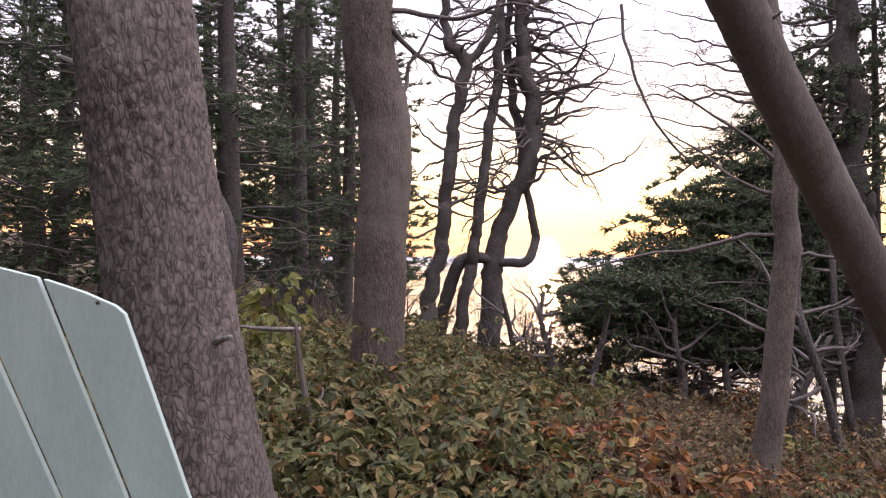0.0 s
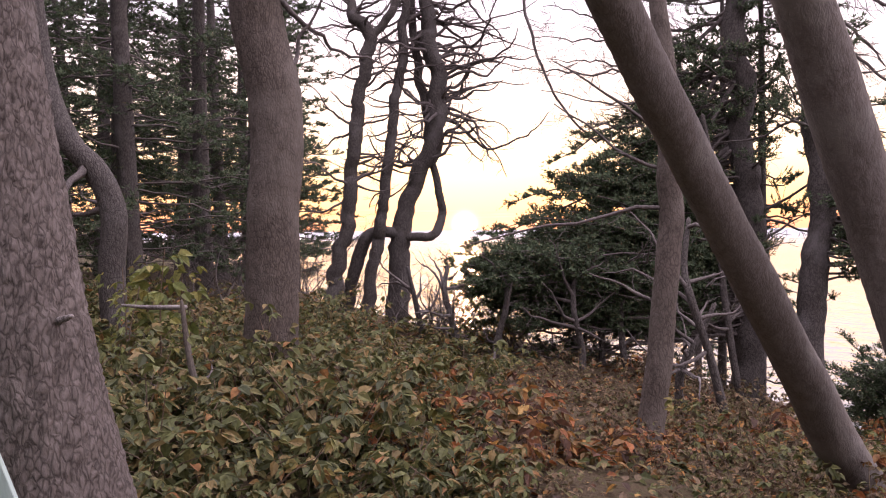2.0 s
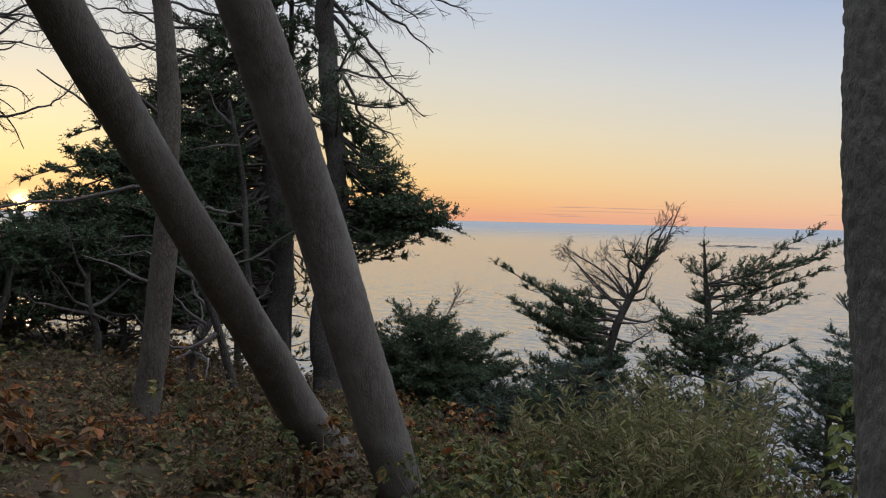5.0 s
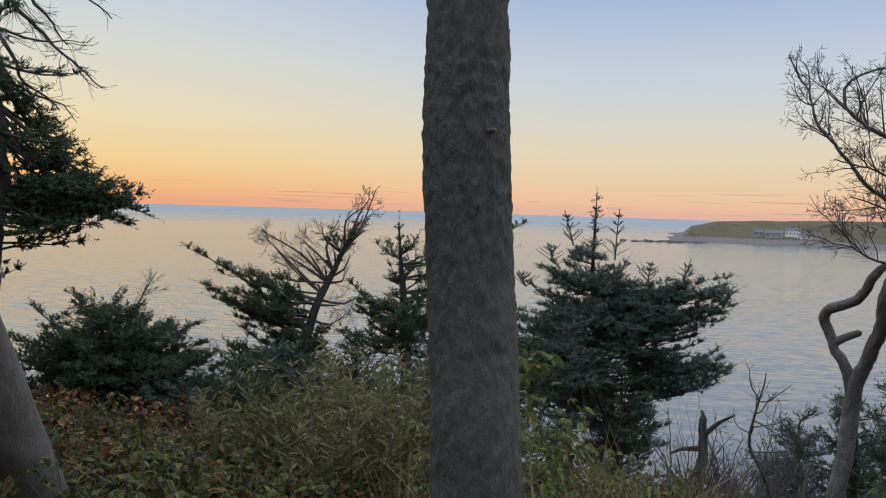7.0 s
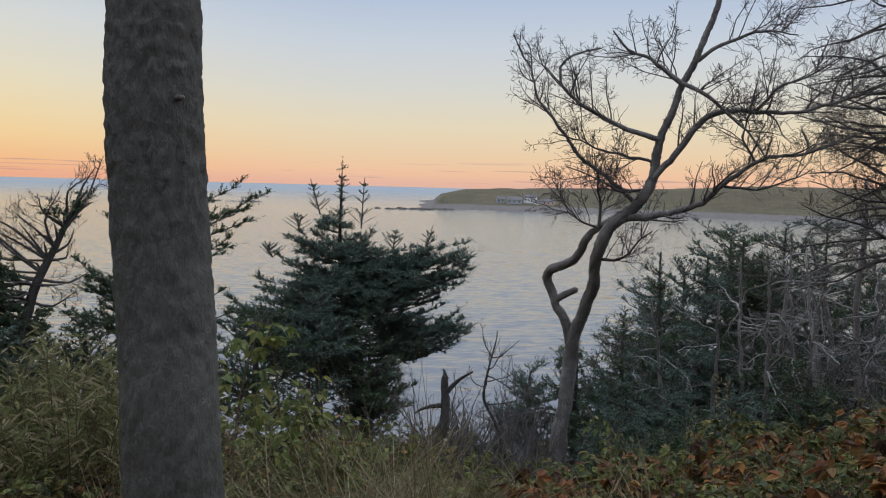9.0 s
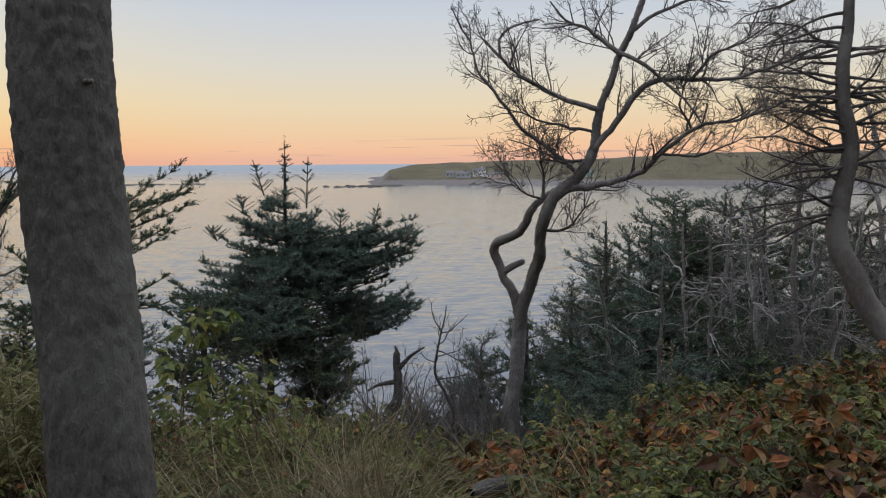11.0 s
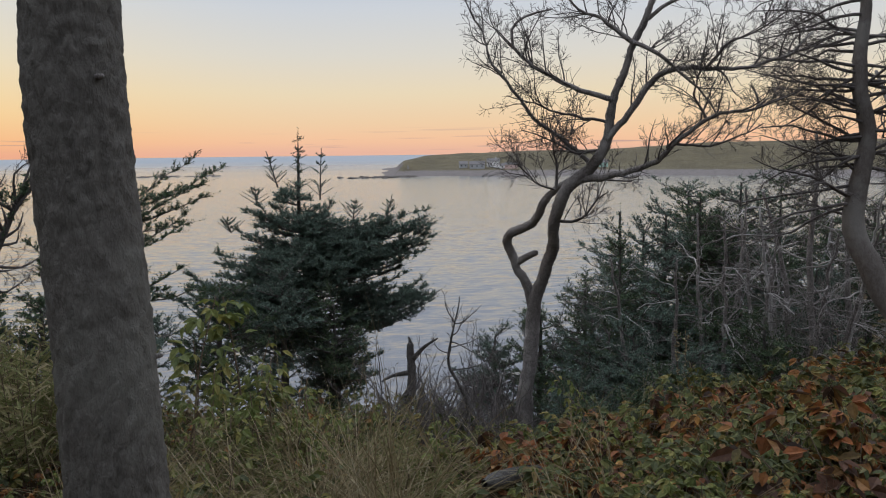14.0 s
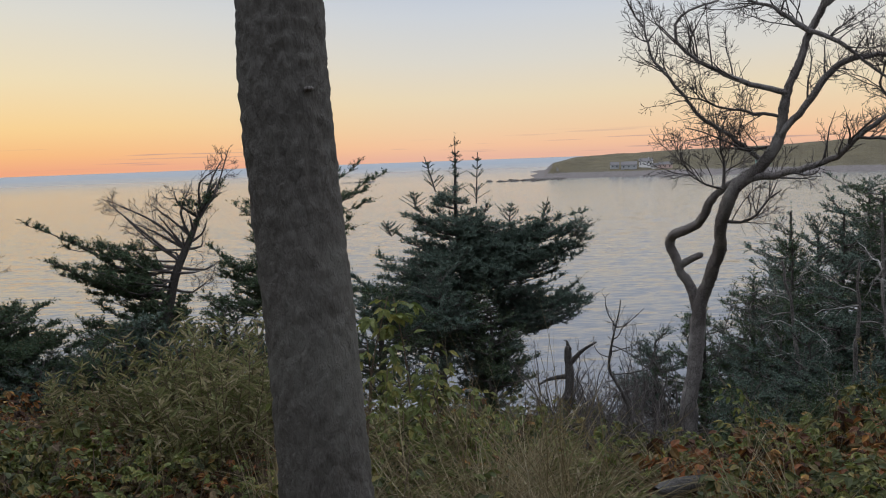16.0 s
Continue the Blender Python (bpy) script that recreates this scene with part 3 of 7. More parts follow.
def ground():
    a = np.concatenate([np.linspace(-900, -60, 15), np.linspace(-50, -10, 20), np.arange(-9.5, 20, 0.33), np.linspace(20.5, 60, 30), np.linspace(70, 900, 14)])
    n = len(a)
    verts = [(x, y, ground_height(float(x), float(y))) for y in a for x in a]
    i, j = np.meshgrid(np.arange(n - 1), np.arange(n - 1), indexing="ij")
    k = (i * n + j).ravel()
    soup = Soup()
    soup.add(verts, np.stack([k, k + 1, k + n + 1, k + n], 1))
    return soup.object("ground", GROUND, kind="structure")


tagged(ground(), "brown leaf-littered soil sloping to the cliff edge", "ground")


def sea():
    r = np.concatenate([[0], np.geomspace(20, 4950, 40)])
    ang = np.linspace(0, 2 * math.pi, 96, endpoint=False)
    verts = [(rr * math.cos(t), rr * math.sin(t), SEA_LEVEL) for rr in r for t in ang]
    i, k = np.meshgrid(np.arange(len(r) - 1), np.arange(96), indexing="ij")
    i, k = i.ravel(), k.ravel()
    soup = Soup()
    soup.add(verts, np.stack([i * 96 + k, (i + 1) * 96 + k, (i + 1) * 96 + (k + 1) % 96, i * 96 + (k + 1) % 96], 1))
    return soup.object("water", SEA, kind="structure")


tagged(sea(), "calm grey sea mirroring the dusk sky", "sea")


TIP = 72.0


def polar(az, r):
    return math.sin(radians(az)) * r, math.cos(radians(az)) * r


def headland_height(az, d):
    """Height over the sea, d metres inland from the shore at a bearing."""
    rise = min(1.0, max(0.0, (az - TIP) / 0.7))
    rise = rise * rise * (3 - 2 * rise)
    top = 12.0 + 4.0 * min(1.0, max(0.0, az - TIP) / 2.2) + 12.0 * min(1.0, max(0.0, (az - TIP - 2) / 22.0)) + 1.6 * noise.noise(Vector((az * 0.18, 0.5, 0.0)))
    cliff = max(0.0, 1 - max(0.0, az - TIP) / 3.2)
    front, run = 16.0 + 44.0 * (1 - cliff), 12.0 + 150.0 * (1 - cliff)
    u = min(1.0, max(0.0, (d - front) / run))
    u = u * u * (3 - 2 * u)
    beach = (2.6 * min(1.0, d / 22.0) + 3.6 * min(1.0, max(0.0, (d - 22.0) / 50.0)) * min(1.0, max(0.0, (az - 72.6) / 2.0))) * min(1.0, max(0.0, (az - 70.4) / 1.9))
    bumps = 0.7 * noise.noise(Vector((az * 0.9, d * 0.012, 3.0))) * min(1.0, d / 60)
    return -1.2 + beach + (top - 6.0) * u * rise + bumps


def shore(az):
    return 640.0 - 1.2 * (az - TIP) + 9 * noise.noise(Vector((az * 0.8, 2.0, 0.0))) + 4 * noise.noise(Vector((az * 3.0, 7.0, 0.0)))


def headland():
    azs = np.linspace(70.3, 125, 360)
    ds = np.concatenate([np.linspace(-6, 60, 23), np.linspace(66, 330, 26)])
    n, m = len(azs), len(ds)
    verts = []
    for az in azs:
        for d in ds:
            x, y = polar(az, shore(az) + d)
            verts.append((x, y, SEA_LEVEL + headland_height(float(az), float(d))))
    i, j = np.meshgrid(np.arange(n - 1), np.arange(m - 1), indexing="ij")
    k = (i * m + j).ravel()
    soup = Soup()
    soup.add(verts, np.stack([k, k + m, k + m + 1, k + 1], 1))
    ob = soup.object("headland", FAR_GRASS, kind="structure")
    me = ob.data
    me.materials.append(SHINGLE)
    me.materials.append(CLIFF)
    for p in me.polygons:
        h = p.center.z - SEA_LEVEL
        p.material_index = 1 if h < 3.6 else (2 if abs(p.normal.z) < 0.80 else 0)
    return tagged(ob, "far low headland with grass top and grey cliff", "headland")


headland()


def boulder(name, place, size, mat, label, group="", parent=None):
    bm = bmesh.new()
    bmesh.ops.create_icosphere(bm, subdivisions=2, radius=1)
    off = Vector((rng.uniform(0, 50), 0, 0))
    for v in bm.verts:
        v.co *= 1 + 0.45 * noise.noise(v.co * 1.3 + off)
        v.co = Vector((v.co.x * size[0], v.co.y * size[1], v.co.z * size[2]))
    me = bpy.data.meshes.new(name)
    bm.to_mesh(me)
    bm.free()
    me.materials.append(mat)
    ob = new(name, me)
    ob.matrix_basis = pose(*place, 0, 0, rng.uniform(0, 360))
    return tagged(ob, label, "rock", group)


for k in range(46):
    az = 66.8 + 6.6 * rng.power(2.2)
    x, y = polar(az, 634 + rng.normal(0, 7) - (72 - az) * 2)
    boulder("reef_rock", (x, y, SEA_LEVEL + 0.1), (rng.uniform(1, 4.5), rng.uniform(1, 3), rng.uniform(0.5, 1.3)), ROCK, "dark low reef rock awash off the headland", "reef rocks")
for k in range(26):
    az = 53.5 + 7 * rng.random()
    x, y = polar(az, 750 + rng.normal(0, 12))
    boulder("reef_rock", (x, y, SEA_LEVEL), (rng.uniform(2, 7), rng.uniform(1, 3), rng.uniform(0.4, 0.9)), ROCK, "dark low reef rock awash off the headland", "reef rocks")


def house(place, turn, extent, wall, label, windows, chimney=False):
    """A gabled house: walls with a gable at each end, two roof slopes with eaves, doors and windows."""
    w, d, h, r = (1.0 * e for e in extent)
    ob = thing("house", place, label, "house", "houses on the headland")
    ob.matrix_basis = pose(*place, 0, 0, turn)
    keep = ob.matrix_basis.copy()
    ob.matrix_basis = Matrix()
    bm = bmesh.new()
    vs = [bm.verts.new(c) for c in ((-w / 2, -d / 2, -1), (w / 2, -d / 2, -1), (w / 2, d / 2, -1), (-w / 2, d / 2, -1), (-w / 2, -d / 2, h), (w / 2, -d / 2, h), (w / 2, d / 2, h), (-w / 2, d / 2, h), (-w / 2, 0, h + r), (w / 2, 0, h + r))]
    for f in ((0, 1, 5, 4), (2, 3, 7, 6), (1, 2, 6, 9, 5), (3, 0, 4, 8, 7)):
        bm.faces.new([vs[i] for i in f])
    part("wall", bm, wall, ob)
    for s in (-1, 1):
        bm = bmesh.new()
        e = 0.35
        k = r / (d / 2)
        c = [(-w / 2 - e, s * (d / 2 + e), h - e * k), (w / 2 + e, s * (d / 2 + e), h - e * k), (w / 2 + e, 0, h + r), (-w / 2 - e, 0, h + r)]
        lo, hi = [bm.verts.new(p) for p in c], [bm.verts.new((p[0], p[1], p[2] + 0.18)) for p in c]
        bm.faces.new(lo)
        bm.faces.new(hi)
        for i in range(4):
            bm.faces.new((lo[i], lo[(i + 1) % 4], hi[(i + 1) % 4], hi[i]))
        part("roof", bm, ROOF, ob)
    for i in range(windows):
        bm = bmesh.new()
        bmesh.ops.create_cube(bm, size=1, matrix=pose((i + 0.5) / windows * w - w / 2, -d / 2, h * 0.55) @ Matrix.Diagonal((0.9, 0.12, 1.1, 1)))
        part("window", bm, WINDOW_DARK, ob)
    bm = bmesh.new()
    bmesh.ops.create_cube(bm, size=1, matrix=pose(-w / 2, d * 0.1, 0.8) @ Matrix.Diagonal((0.12, 1.2, 2.2, 1)))
    part("door", bm, WINDOW_DARK, ob)
    if chimney:
        bm = bmesh.new()
        bmesh.ops.create_cube(bm, size=1, matrix=pose(w * 0.2, 0, h + r + 0.3) @ Matrix.Diagonal((0.7, 0.7, 1.6, 1)))
        part("chimney", bm, GREY_WALL, ob)
    ob.matrix_basis = keep
    for c in ob.children:
        c.matrix_parent_inverse = Matrix()
    return ob


def on_headland(az, d):
    x, y = polar(az, shore(az) + d)
    return x, y, SEA_LEVEL + headland_height(az, d)


house(on_headland(76.95, 74), -72, (7, 6, 3.4, 2.2), GREY_WALL, "small grey weathered boat shed by the shore", 2)
house(on_headland(77.95, 68), -80, (13, 8, 3.6, 2.6), GREY_WALL, "long grey shed with a wide dark door", 3)
house(on_headland(79.1, 84), -86, (11, 8, 5.2, 2.4), WHITE_WALL, "white two-storey house on the far shore", 4, True)
house(on_headland(79.72, 70), -60, (5, 4, 2.6, 1.6), WHITE_WALL, "little white shed beside the white house", 1)
house(on_headland(80.4, 66), -84, (11, 6, 3.4, 2.0), PINK_WALL, "low faded pink fishing shed", 3)
house(on_headland(86.7, 80), -88, (12, 8, 3.6, 2.4), GREEN_WALL, "light green house beyond the twisted tree", 3)

# ---- trees: trunks that stand near the camera ----


def stubs(tree, line, shares, reach):
    """Short broken branch stubs along a trunk."""
    for f in shares:
        i = int(f * (len(line) - 1))
        a = rng.uniform(0, 2 * math.pi)
        q = limb(line[i], (math.cos(a), math.sin(a), 0.2), reach + rng.uniform(0.02, 0.06), 0.1, 0.03, 4)
        soup = Soup()
        tube(soup, q, np.linspace(0.016, 0.006, len(q)), 7, 0.1, a, 0.3)
        soup.object("branch_stub", DEADWOOD, tree)


def near_spruce():
    t = thing("spruce_tree", (-0.50, 2.16, 0.22), "old spruce with furrowed grey-brown bark beside the chair", "tree")
    _, line, r = trunk_mesh("trunk", [(-0.48, 2.16, 0.14), (-0.59, 2.14, 0.53), (-0.64, 2.12, 0.84), (-0.69, 2.10, 1.18), (-0.74, 2.10, 1.51), (-0.79, 2.10, 1.85), (-0.83, 2.10, 2.17), (-0.93, 2.09, 2.69), (-1.07, 2.14, 3.57)],
                             [0.27, 0.20, 0.166, 0.160, 0.158, 0.154, 0.150, 0.145, 0.12], BARK_OLD, t, 140, 0.011, 0.05, 0.5, 3.0, plates=(0.024, 0.05, 0.0075))
    for y, way in ((640, (0.3, -0.2, 0.1)), (150, (-1, 0.1, 0.2)), (-100, (0.8, 0.3, 0.2))):
        k = int(np.argmin(abs(line[:, 2] - (1.5 - (y - 448) / 1400 * 2.1))))
        q = limb(line[k], way, 0.24, 0.1, 0.02, 4)
        wood = Soup()
        tube(wood, q, np.linspace(0.02, 0.006, 5), 6)
        wood.object("branch_stub", DEADWOOD, t)


def second_trunk():
    t = thing("spruce_tree", (-0.47, 5.56, 0.10), "thick crooked grey spruce trunk rising from brambles", "tree")
    _, line, r = trunk_mesh("trunk", [(-0.48, 5.56, -0.06), (-0.47, 5.56, 0.34), (-0.46, 5.55, 0.89), (-0.44, 5.55, 1.61), (-0.40, 5.55, 2.12), (-0.45, 5.55, 2.52), (-0.52, 5.54, 2.88), (-0.53, 5.49, 3.26), (-0.52, 5.49, 4.44), (-0.58, 5.48, 6.01)],
                             [0.22, 0.185, 0.180, 0.190, 0.185, 0.172, 0.162, 0.155, 0.14, 0.11], BARK_BROWN, t, 64, 0.024, 0.06, 0.5, 9.0, kink=0.015, plates=(0.035, 0.07, 0.006))
    for p, d, ln in (((-0.38, 5.49, 3.18), (1, 0.1, 0.15), 1.3), ((-0.37, 5.49, 3.06), (1, 0.5, -0.3), 0.9), ((-0.68, 5.49, 3.18), (-0.8, 0.2, 0.8), 0.5), ((-0.33, 5.50, 2.55), (1, 0.2, 0.8), 0.7), ((-0.38, 5.49, 3.49), (1, 0.3, 0.4), 1.4), ((-0.65, 5.49, 3.73), (-1, 0.3, 0.5), 1.5)):
        q = limb(p, d, ln, 0.2, 0.05, 7)
        wood, fine = Soup(), Soup()
        q = kinked(curve(q, 0.06), 0.05, ln * 9)
        tube(wood, q, np.linspace(0.021, 0.006, len(q)), 6)
        twigs(fine, q, 0.014, 0.4, 2, 0.12)
        fine.object("twig", TWIG, wood.object("branch", TWIG, t), kind="stuff")


def slim_pole():
    t = thing("young_tree", (1.89, 4.61, 0.12), "slim pale grey trunk in front of the dark spruce", "tree")
    trunk_mesh("trunk", [(1.87, 4.61, 0.02), (1.90, 4.61, 0.28), (1.95, 4.60, 0.71), (1.99, 4.60, 1.17), (2.03, 4.60, 1.53), (2.00, 4.60, 1.80), (2.02, 4.60, 2.09), (2.00, 4.65, 2.50), (1.95, 4.69, 3.01), (1.86, 4.79, 3.90)],
               [0.095, 0.085, 0.078, 0.075, 0.072, 0.066, 0.058, 0.05, 0.045, 0.03], BARK_BROWN, t, 30, 0.028, 0.06, 0.4, 21.0, kink=0.012, plates=(0.03, 0.06, 0.0025))
    for p, d, ln in (((2.00, 4.60, 1.60), (-1, 0.4, -0.1), 1.3), ((1.99, 4.60, 1.83), (-1, 0.2, 0.25), 0.8), ((1.98, 4.60, 1.01), (-0.8, 0.4, 0.3), 0.5), ((2.02, 4.60, 1.99), (-0.9, 0.2, 0.5), 0.9)):
        q = limb(p, d, ln, 0.12, 0.0, 7)
        wood = Soup()
        tube(wood, q, np.linspace(0.014, 0.004, len(q)), 5)
        twigs(wood, q, 0.008, 0.22, 1, 0.2)
        wood.object("branch", TWIG, t)
    set_back(t, 1.28)


def leaning_trunks():
    t = thing("leaning_tree", (3.61, 4.68, -0.60), "slanting smooth grey spruce trunk leaning over the slope", "tree", "leaning trunks")
    _, line, r = trunk_mesh("trunk", [(3.67, 4.73, -0.74), (3.28, 4.52, -0.20), (2.94, 4.33, 0.20), (2.64, 4.15, 0.60), (2.34, 3.96, 1.00), (2.03, 3.77, 1.40), (1.73, 3.58, 1.80), (1.42, 3.36, 2.20), (1.04, 3.10, 2.70), (0.68, 2.86, 3.25)],
                             [0.180, 0.153, 0.132, 0.122, 0.114, 0.109, 0.107, 0.103, 0.101, 0.096], BARK_GREY, t, 56, 0.022, 0.05, 0.35, 31.0, kink=0.006, plates=(0.028, 0.05, 0.003))
    stubs(t, line, (0.35, 0.52, 0.66, 0.8), 0.09)
    t = thing("leaning_tree", (3.43, 3.57, -0.55), "tall grey spruce trunk leaning beside the slanting one", "tree", "leaning trunks")
    _, line, r = trunk_mesh("trunk", [(3.45, 3.54, -0.74), (3.24, 3.54, -0.20), (3.06, 3.54, 0.30), (2.87, 3.54, 0.80), (2.71, 3.56, 1.30), (2.49, 3.50, 1.80), (2.23, 3.37, 2.30), (1.96, 3.20, 2.80), (1.66, 3.02, 4.00)],
                             [0.150, 0.133, 0.137, 0.140, 0.137, 0.129, 0.121, 0.111, 0.098], BARK_GREY, t, 60, 0.024, 0.05, 0.35, 41.0, kink=0.006, plates=(0.03, 0.055, 0.0035))
    stubs(t, line, (0.3, 0.47, 0.6, 0.72), 0.11)


def middle_trunk():
    t = thing("spruce_tree", (2.58, 0.42, 0.0), "upright dark scaly spruce trunk before the sea", "tree")
    _, line, r = trunk_mesh("trunk", [(2.68, 0.49, -0.02), (2.66, 0.49, 0.38), (2.67, 0.52, 0.74), (2.72, 0.57, 1.07), (2.77, 0.63, 1.38), (2.80, 0.67, 1.67), (2.85, 0.71, 2.01), (2.97, 0.83, 3.00)],
                             [0.154, 0.122, 0.108, 0.109, 0.112, 0.111, 0.111, 0.098], BARK_MID, t, 90, 0.014, 0.045, 0.6, 51.0, plates=(0.026, 0.04, 0.0075))
    stubs(t, line, (0.33, 0.55, 0.7), 0.10)


def snags():
    t = thing("dead_tree", (0.56, 10.01, -0.23), "dead spruce snag whose limb loops before the sun", "tree", "dead snags at the edge")
    _, l1, _ = trunk_mesh("trunk", [(0.54, 10.01, -0.30), (0.56, 10.01, 0.27), (0.62, 10.00, 0.84), (0.70, 10.00, 1.63), (0.88, 10.00, 2.13), (1.05, 9.99, 2.63), (1.15, 9.99, 3.27), (1.04, 9.99, 3.92), (0.99, 9.98, 4.70), (1.06, 9.98, 6.49)],
                          [0.17, 0.14, 0.125, 0.115, 0.11, 0.12, 0.10, 0.085, 0.075, 0.05], BARK_DARK, t, 14, 0.07, 0.14, 0.5, 61.0, kink=0.04)
    trunk_mesh("looped_limb", [(-0.10, 10.11, 0.11), (0.00, 10.10, 0.69), (0.12, 10.05, 1.12), (0.22, 10.00, 1.40), (0.47, 9.95, 1.45), (0.77, 9.93, 1.39), (1.04, 9.95, 1.40), (1.18, 9.98, 1.63), (1.14, 10.00, 1.95), (1.06, 10.00, 2.31)],
               [0.10, 0.09, 0.085, 0.082, 0.075, 0.062, 0.058, 0.06, 0.052, 0.045], BARK_DARK, t, 12, 0.05, 0.14, 0.6, 62.0, kink=0.025)
    trunk_mesh("twin_stem", [(0.83, 10.05, 2.02), (1.05, 10.10, 2.57), (0.98, 10.09, 3.07), (0.89, 10.09, 3.58), (0.81, 10.09, 4.08), (0.86, 10.08, 4.73), (0.82, 10.08, 6.03)], [0.06, 0.065, 0.06, 0.055, 0.045, 0.04, 0.025], BARK_DARK, t, 10, 0.06, 0.08, 0.3, 66.0, kink=0.04)
    for k in range(78):
        i = int(rng.uniform(0.36, 0.99) * (len(l1) - 1))
        side = rng.choice([-1, 1, 1])
        q = limb(l1[i], (side, rng.normal(0, 0.5), rng.uniform(-0.3, 0.35)), rng.uniform(0.4, 1.35 if side < 0 else 1.75), 0.26, rng.uniform(-0.06, 0.08), 8)
        q = kinked(curve(q, 0.07), 0.045, k * 3.7)
        wood = Soup()
        tube(wood, q, np.linspace(0.027, 0.006, len(q)), 5)
        twigs(wood, q, 0.012, 0.36, 2, 0.13, 0.7)
        wood.object("branch", TWIG, t)
    for k in range(34):
        i = int(rng.uniform(0.42, 0.98) * (len(l1) - 1))
        q = limb(l1[i], (1.0, rng.normal(0, 0.4), rng.uniform(-0.25, 0.25)), rng.uniform(0.6, 1.9), 0.13, rng.uniform(-0.05, 0.03), 8)
        q = kinked(curve(q, 0.07), 0.02, k * 4.3)
        wood = Soup()
        tube(wood, q, np.linspace(0.02, 0.005, len(q)), 5)
        twigs(wood, q, 0.009, 0.3, 2, 0.2, 0.75)
        wood.object("branch", TWIG, t)
    set_back(t, 1.17)
    t = thing("dead_tree", (-0.41, 12.01, -0.15), "forked dead spruce snag against the sky", "tree", "dead snags at the edge")
    _, l2, _ = trunk_mesh("trunk", [(-0.47, 12.01, -0.41), (-0.30, 12.01, 0.36), (-0.10, 12.00, 1.31), (0.03, 12.00, 2.25), (0.17, 11.99, 3.37), (0.30, 11.99, 4.31), (0.07, 11.98, 4.74), (0.00, 11.98, 5.34), (-0.05, 11.97, 7.05)],
                          [0.14, 0.12, 0.11, 0.105, 0.10, 0.095, 0.07, 0.06, 0.04], BARK_DARK, t, 12, 0.07, 0.14, 0.5, 63.0, kink=0.05)
    trunk_mesh("fork", [(0.30, 11.99, 4.31), (0.57, 11.99, 4.66), (0.76, 11.98, 5.00), (0.84, 11.98, 5.51), (0.89, 11.97, 7.06)], [0.07, 0.06, 0.055, 0.05, 0.03], BARK_DARK, t, 10, 0.08, 0.05, 0.3, 64.0, kink=0.04)
    for k in range(44):
        i = int(rng.uniform(0.3, 0.99) * (len(l2) - 1))
        q = limb(l2[i], (rng.choice([-1, 1]), rng.normal(0, 0.5), rng.uniform(-0.2, 0.35)), rng.uniform(0.5, 1.2), 0.2, 0.03, 6)
        q = kinked(curve(q, 0.07), 0.045, k * 5.1)
        wood = Soup()
        tube(wood, q, np.linspace(0.024, 0.006, len(q)), 5)
        twigs(wood, q, 0.012, 0.36, 2, 0.15, 0.7)
        wood.object("branch", TWIG, t)
    set_back(t, 0.94)
    t = thing("dead_tree", (0.23, 11.01, -0.01), "thin straight dead spruce snag with short limbs", "tree", "dead snags at the edge")
    _, l3, _ = trunk_mesh("trunk", [(0.18, 11.01, -0.17), (0.29, 11.00, 0.62), (0.40, 11.00, 1.48), (0.53, 11.00, 2.27), (0.64, 10.99, 3.13), (0.75, 10.99, 4.00), (0.81, 10.98, 5.02), (0.86, 10.98, 6.60)],
                          [0.11, 0.095, 0.085, 0.078, 0.07, 0.06, 0.05, 0.03], BARK_DARK, t, 10, 0.07, 0.14, 0.5, 65.0, kink=0.04)
    for k in range(48):
        i = int(rng.uniform(0.3, 0.99) * (len(l3) - 1))
        q = limb(l3[i], (rng.choice([-1, 1]), rng.normal(0, 0.5), rng.uniform(-0.3, 0.2)), rng.uniform(0.35, 0.9), 0.2, 0.03, 6)
        wood = Soup()
        tube(wood, q, np.linspace(0.016, 0.004, len(q)), 5)
        twigs(wood, q, 0.009, 0.28, 2, 0.14, 0.7)
        wood.object("branch", TWIG, t)
    set_back(t, 1.05)


near_spruce()
second_trunk()
slim_pole()
leaning_trunks()
middle_trunk()
snags()

# ---- the big wind-swept spruce behind the leaning trunks ----


def fill_crown(tree, mat, line, centre, half, n, spread, density=1.0, bare=0.3, rise=0.3, fine=1.0):
    """Boughs from the trunk into an uneven mass of foliage."""
    c = np.array(centre)
    for k in range(int(0.78 * n)):
        d = rng.normal(0, 1, 3)
        d = d / np.linalg.norm(d) * rng.uniform(0.45, 1.0) ** 0.6
        tip = c + d * np.array(half) + rng.normal(0, 0.11, 3)
        away = np.hypot(*(line[:, :2] - tip[:2]).T).min()
        i = int(np.argmin(abs(line[:, 2] - (tip[2] - rise * away - 0.08 * rng.uniform(0, 1)))))
        s = line[i]
        if np.linalg.norm(tip - s) < 0.12:
            continue
        far = np.linalg.norm(tip - s)
        bough(tree, mat, s, tip, spread, max(bare, 1 - 1.1 / far if far > 1.6 else bare), 0.014, -0.04, density, fine=fine, wood=0.35)


